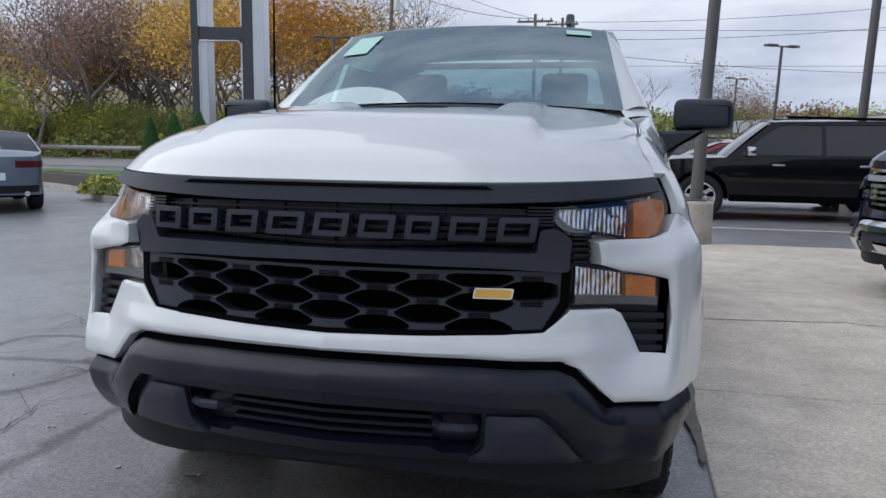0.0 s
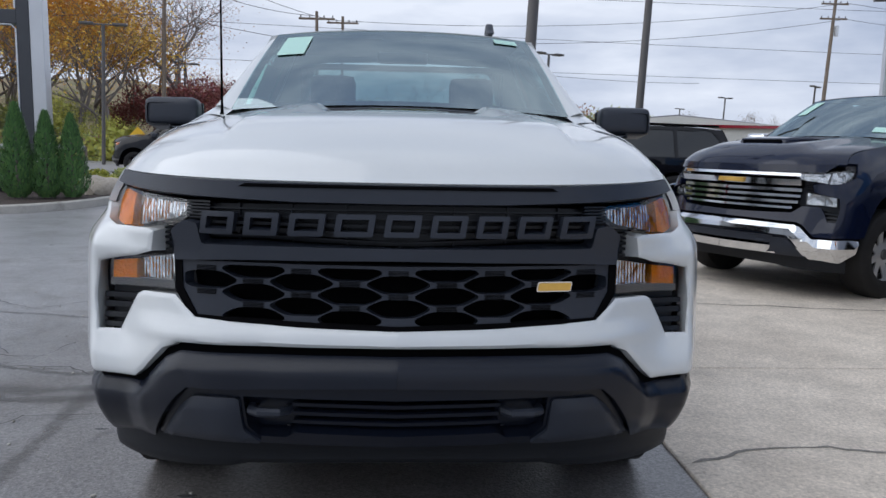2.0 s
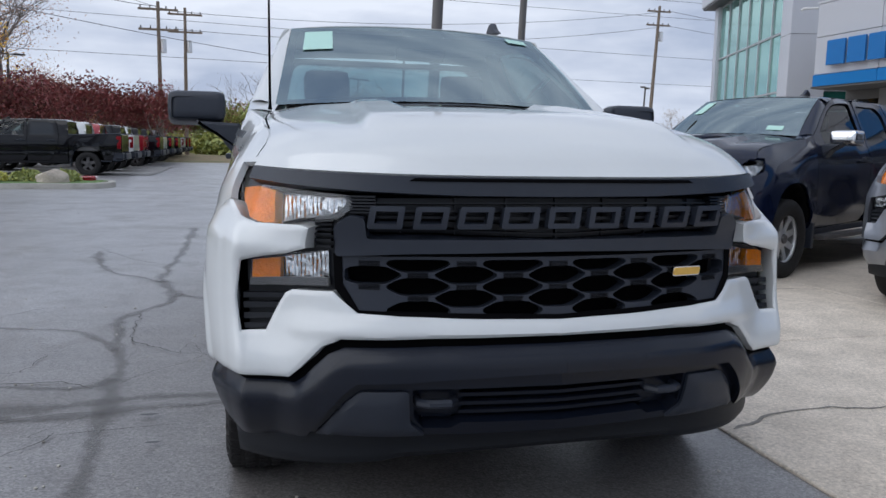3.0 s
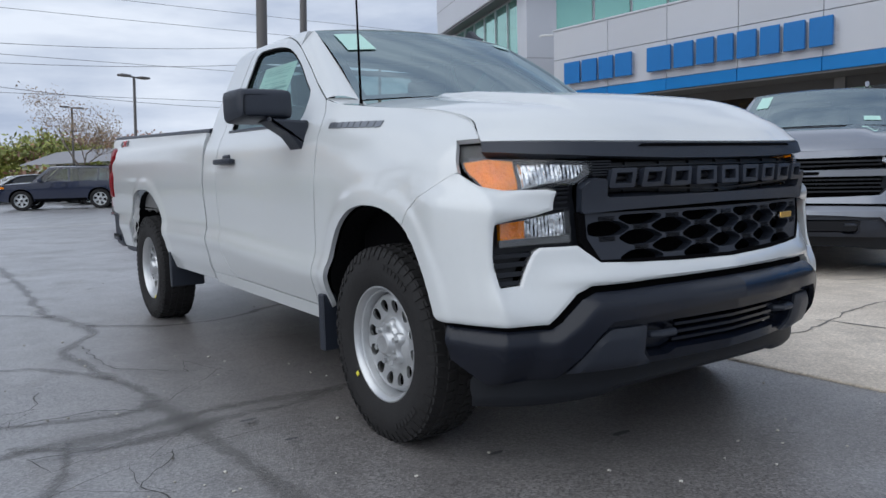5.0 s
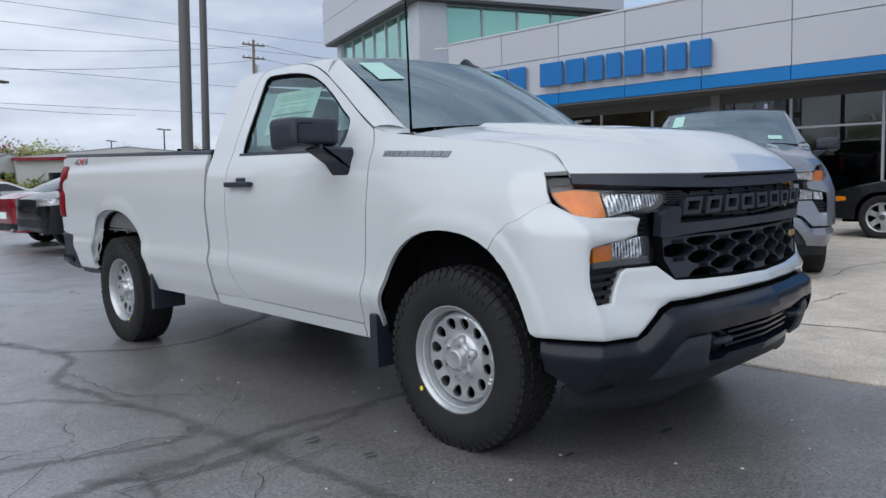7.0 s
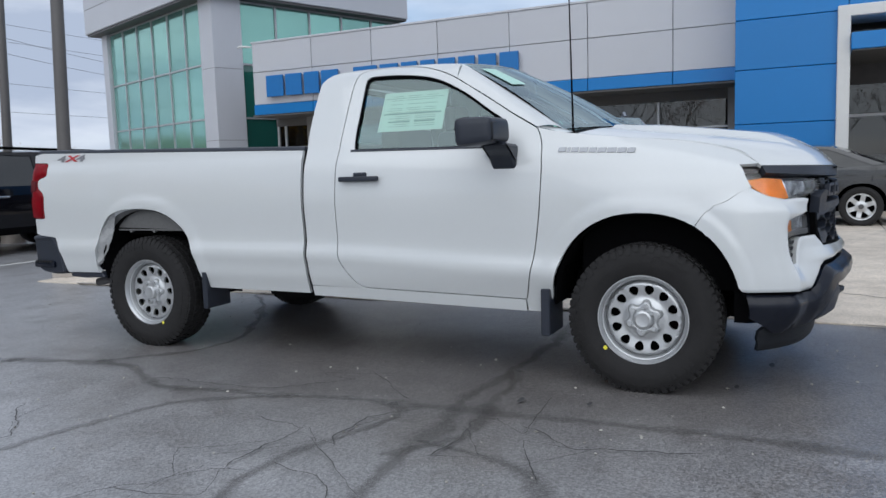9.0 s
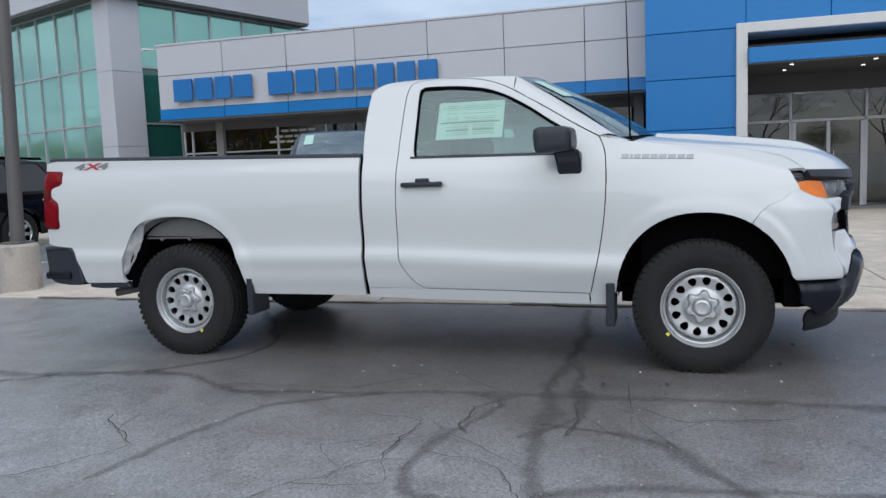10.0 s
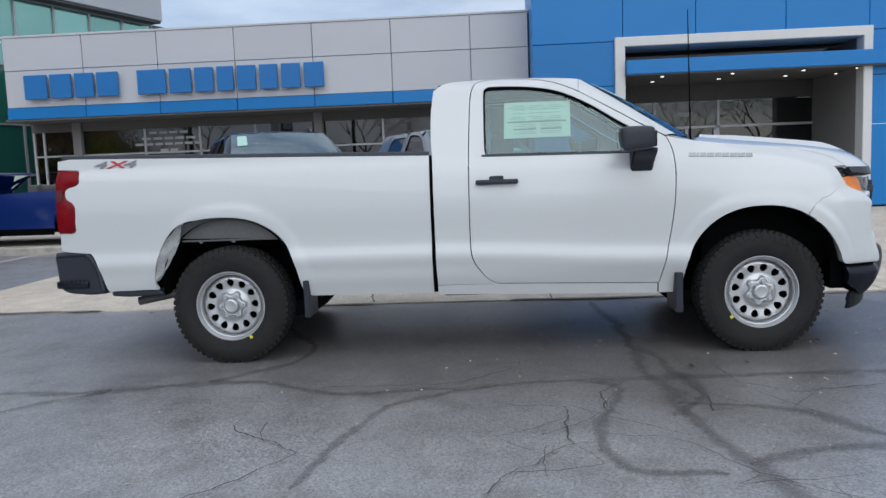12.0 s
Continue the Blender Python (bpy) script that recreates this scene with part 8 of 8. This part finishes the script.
for k in range(26):
    again(rnd.choice((T_FARG, T_FARY, T_FARG)), 14 + 70 * k / 25, 98 + rnd.uniform(-3, 8), k, rnd.uniform(.35, .6))

# trees mirrored in the glass, behind the camera's side of the lot
for k in range(14):
    again(rnd.choice((T_BARE, T_RU2, T_GR)), -38 - rnd.uniform(0, 12), -30 + 5.5 * k, k, rnd.uniform(.6, .9))


# unseen row added behind the camera, to darken what the truck's nose mirrors
for k in range(16):
    again(rnd.choice((T_BARE, T_BARE, T_RU2, T_GR)), -34 + 4.6 * k, -34 - rnd.uniform(0, 10), k, rnd.uniform(.6, .95))


def cypress(label, at, height, seed):
    rnd = random.Random(seed)
    root = thing("evergreen_shrub", label, "evergreen shrub", "row of evergreens")
    part("trunk", tubed([(0, 0, 0), (0, 0, height * .9)], [.05, .01], 6), M_BARK, root)
    crown = bmesh.new()
    for k in range(2600):
        z = height * (rnd.random() ** 1.15)
        f = z / height
        r = .36 * (1 - f) ** .62 * (.35 + .65 * min(1, f * 7)) * (1 + .22 * noise.noise(Vector((math.cos(k) * 2, z * 4, seed))))
        a = rnd.uniform(0, 6.283)
        rr = r * (1 - .35 * rnd.random() ** 2)
        p = Vector((rr * math.cos(a), rr * math.sin(a), z + .02))
        up = Vector((math.cos(a) * .45, math.sin(a) * .45, 1)).normalized() * rnd.uniform(.05, .10)
        out = Vector((-math.sin(a), math.cos(a), 0)) * rnd.uniform(.012, .028)
        q = [crown.verts.new(p + v) for v in (-out, out * .9, up + out * .2, up - out * .2)]
        crown.faces.new(q)
    part("crown", crown, M_LEAF_THUJA, root, smooth_shade=False)
    root.matrix_basis = at
    return root


CY = cypress("narrow clipped evergreen shrub in mulch", spot(-6.6, 11.6, 0, 1, .14), 1.55, 4)
for k, (x, y, s) in enumerate(((-7.07, 11.46, 1.08), (-6.2, 11.75, .98), (-8.4, 12.35, 1.08), (-9.08, 12.45, 1.06), (-9.68, 12.45, 1.0))):
    c = copy_thing(CY, Matrix.Identity(4))
    c.matrix_basis = spot(x, y, k * 1.3, s, .14)


def shrub(label, at, r, leaf, seed):
    rnd = random.Random(seed)
    bm = bmesh.new()
    for k in range(520):
        d = Vector((rnd.gauss(0, 1), rnd.gauss(0, 1), abs(rnd.gauss(0, 1)))).normalized()
        p = Vector((d.x * r, d.y * r, d.z * r * .75)) * rnd.uniform(.6, 1.0)
        a = Vector((rnd.uniform(-1, 1), rnd.uniform(-1, 1), rnd.uniform(-1, 1))).normalized() * .05
        b = a.orthogonal() * .5
        bm.faces.new([bm.verts.new(p + v) for v in (-a, b, a, -b)])
    return solid("shrub", bm, leaf, label, "shrub", "low shrubs", at=at)


SH1 = shrub("low green shrub on the grass island", spot(-5.4, 18.9, 0, 1, .15), .42, M_LEAF_GREEN, 1)
SH2 = shrub("low yellow-green shrub on the planting island", spot(-6.3, 14.0, 0, 1, .15), .40, M_LEAF_LIME, 2)
for k, (src, x, y, s) in enumerate(((SH1, -6.3, 18.9, 1.0), (SH2, -7.0, 18.8, .9), (SH1, -7.7, 19.0, 1.1), (SH2, -8.5, 18.9, .9), (SH1, -9.3, 19.2, 1), (SH2, -6.7, 13.3, .8), (SH2, -10.2, 11.4, 1.2), (SH1, -9.8, 11.0, .8))):
    c = src.copy()
    scene.collection.objects.link(c)
    c.matrix_basis = spot(x, y, k, s, .15)


def thicket(label, at, r, leaf, seed):
    """A wild bush, leafy down to the ground, with an uneven outline."""
    rnd = random.Random(seed)
    bm = bmesh.new()
    for k in range(760):
        d = Vector((rnd.gauss(0, 1), rnd.gauss(0, 1), abs(rnd.gauss(0, .9)))).normalized()
        reach = r * (1 + .45 * noise.noise(d * 2.2 + Vector((seed, 0, 0)))) * rnd.uniform(.55, 1.0)
        p = Vector((d.x * reach * 1.25, d.y * reach, d.z * reach * .95))
        a = Vector((rnd.uniform(-1, 1), rnd.uniform(-1, 1), rnd.uniform(-1, 1))).normalized() * rnd.uniform(.10, .18)
        b = a.orthogonal() * .55
        bm.faces.new([bm.verts.new(p + v) for v in (-a, b, a, -b)])
    return solid("bush", bm, leaf, label, "bush", "bushes at the wood's edge", at=at)


BUSHES = [thicket("wild green bush at the wood's edge", spot(-27.0, 43.6, 0, 1, .03), 1.5, M_LEAF_GREEN, 5),
          thicket("wild yellow-green bush at the wood's edge", spot(-30.0, 44.2, 0, 1, .03), 1.4, M_LEAF_LIME, 6),
          thicket("wild rust-brown bush at the wood's edge", spot(-24.0, 43.2, 0, 1, .03), 1.4, M_LEAF_RUST, 7)]
rnd = random.Random(29)
for k in range(52):
    x = -15.5 - 36 * (k + rnd.random()) / 52
    y = behind_rail(x, 0, rnd.uniform(1.9, 4.5))
    c = BUSHES[(0, 1, 0, 2, 0)[k % 5]].copy()
    scene.collection.objects.link(c)
    c.matrix_basis = spot(x, y, rnd.uniform(0, 6.28), rnd.uniform(.7, 1.25), rise(x, y))


for k in range(30):
    c = BUSHES[(0, 0, 1, 0, 0, 2)[k % 6]].copy()
    scene.collection.objects.link(c)
    c.matrix_basis = spot(-3 + 22 * k / 29 + rnd.uniform(-.3, .3), 64.5 + rnd.uniform(-.8, .8), rnd.uniform(0, 6.28), rnd.uniform(1.25, 1.6), 0)


def boulder(label, at, r, seed):
    bm = bmesh.new()
    bmesh.ops.create_icosphere(bm, subdivisions=3, radius=r)
    for v in bm.verts:
        k = 1 + .28 * noise.noise(v.co * 1.6 / r + Vector((seed, 0, 0)))
        v.co = Vector((v.co.x * 1.25 * k, v.co.y * k, max(-.12, v.co.z * .78 * k)))
    return solid("boulder", bm, M_ROCK, label, "boulder", at=at)


boulder("pale rounded boulder on the grass island", spot(-5.6, 18.5, .3, .72, .18), .48, 3)
boulder("flat-topped tan boulder on the planting island", spot(-6.15, 13.0, .8, 1, .2), .42, 9)
solid("red_crate", boxed(-5.1, -4.72, 19.35, 19.7, 0, .26, .03), M_REDPAINT, "red plastic crate standing at the kerb", "crate")

# plain houses behind the far lot
def house(label, x, y, w, d, h, roof_h, wall, roofm, turn=0.0):
    ob = thing("house", label, "house", at=Matrix.Translation((x, y, 0)) @ Matrix.Rotation(turn, 4, "Z"))
    part("wall", boxed(-w / 2, w / 2, -d / 2, d / 2, 0, h), wall, ob)
    bm = bmesh.new()
    prism(bm, [(-w / 2 - .3, h), (w / 2 + .3, h), (0, h + roof_h)], "y", -d / 2 - .3, d / 2 + .3)
    part("roof", bm, roofm, ob)
    bm = bmesh.new()
    prism(bm, [(-w / 2, h), (w / 2, h), (0, h + roof_h - .12)], "y", -d / 2 - .32, -d / 2 - .303)
    part("gable", bm, wall, ob)
    for k in range(3):
        part("window", boxed(-w / 2 + w * (k + .5) / 3 - .5, -w / 2 + w * (k + .5) / 3 + .5, -d / 2 - .03, -d / 2 - .01, 1.0, 2.2), M_DARKGLASS, ob)
    part("fascia", boxed(-w / 2 - .32, w / 2 + .32, -d / 2 - .34, -d / 2 - .30, h - .25, h), M_REDPAINT if roof_h < 1 else wall, ob)
    return ob


M_HOUSEWALL = surface("pale_house_siding", (.6, .6, .58), .8, vary=.08)
M_HOUSEROOF = surface("grey_shingle_roof", (.25, .25, .27), .9, vary=.15)
house("pale low house with a white gable and grey roof", 12.6, 72, 7.0, 16, 2.5, 1.3, M_HOUSEWALL, M_HOUSEROOF, .30)
house("long white commercial building with a red eaves band", 24, 66, 16, 10, 3.4, .8, M_HOUSEWALL, M_HOUSEROOF, -.2)
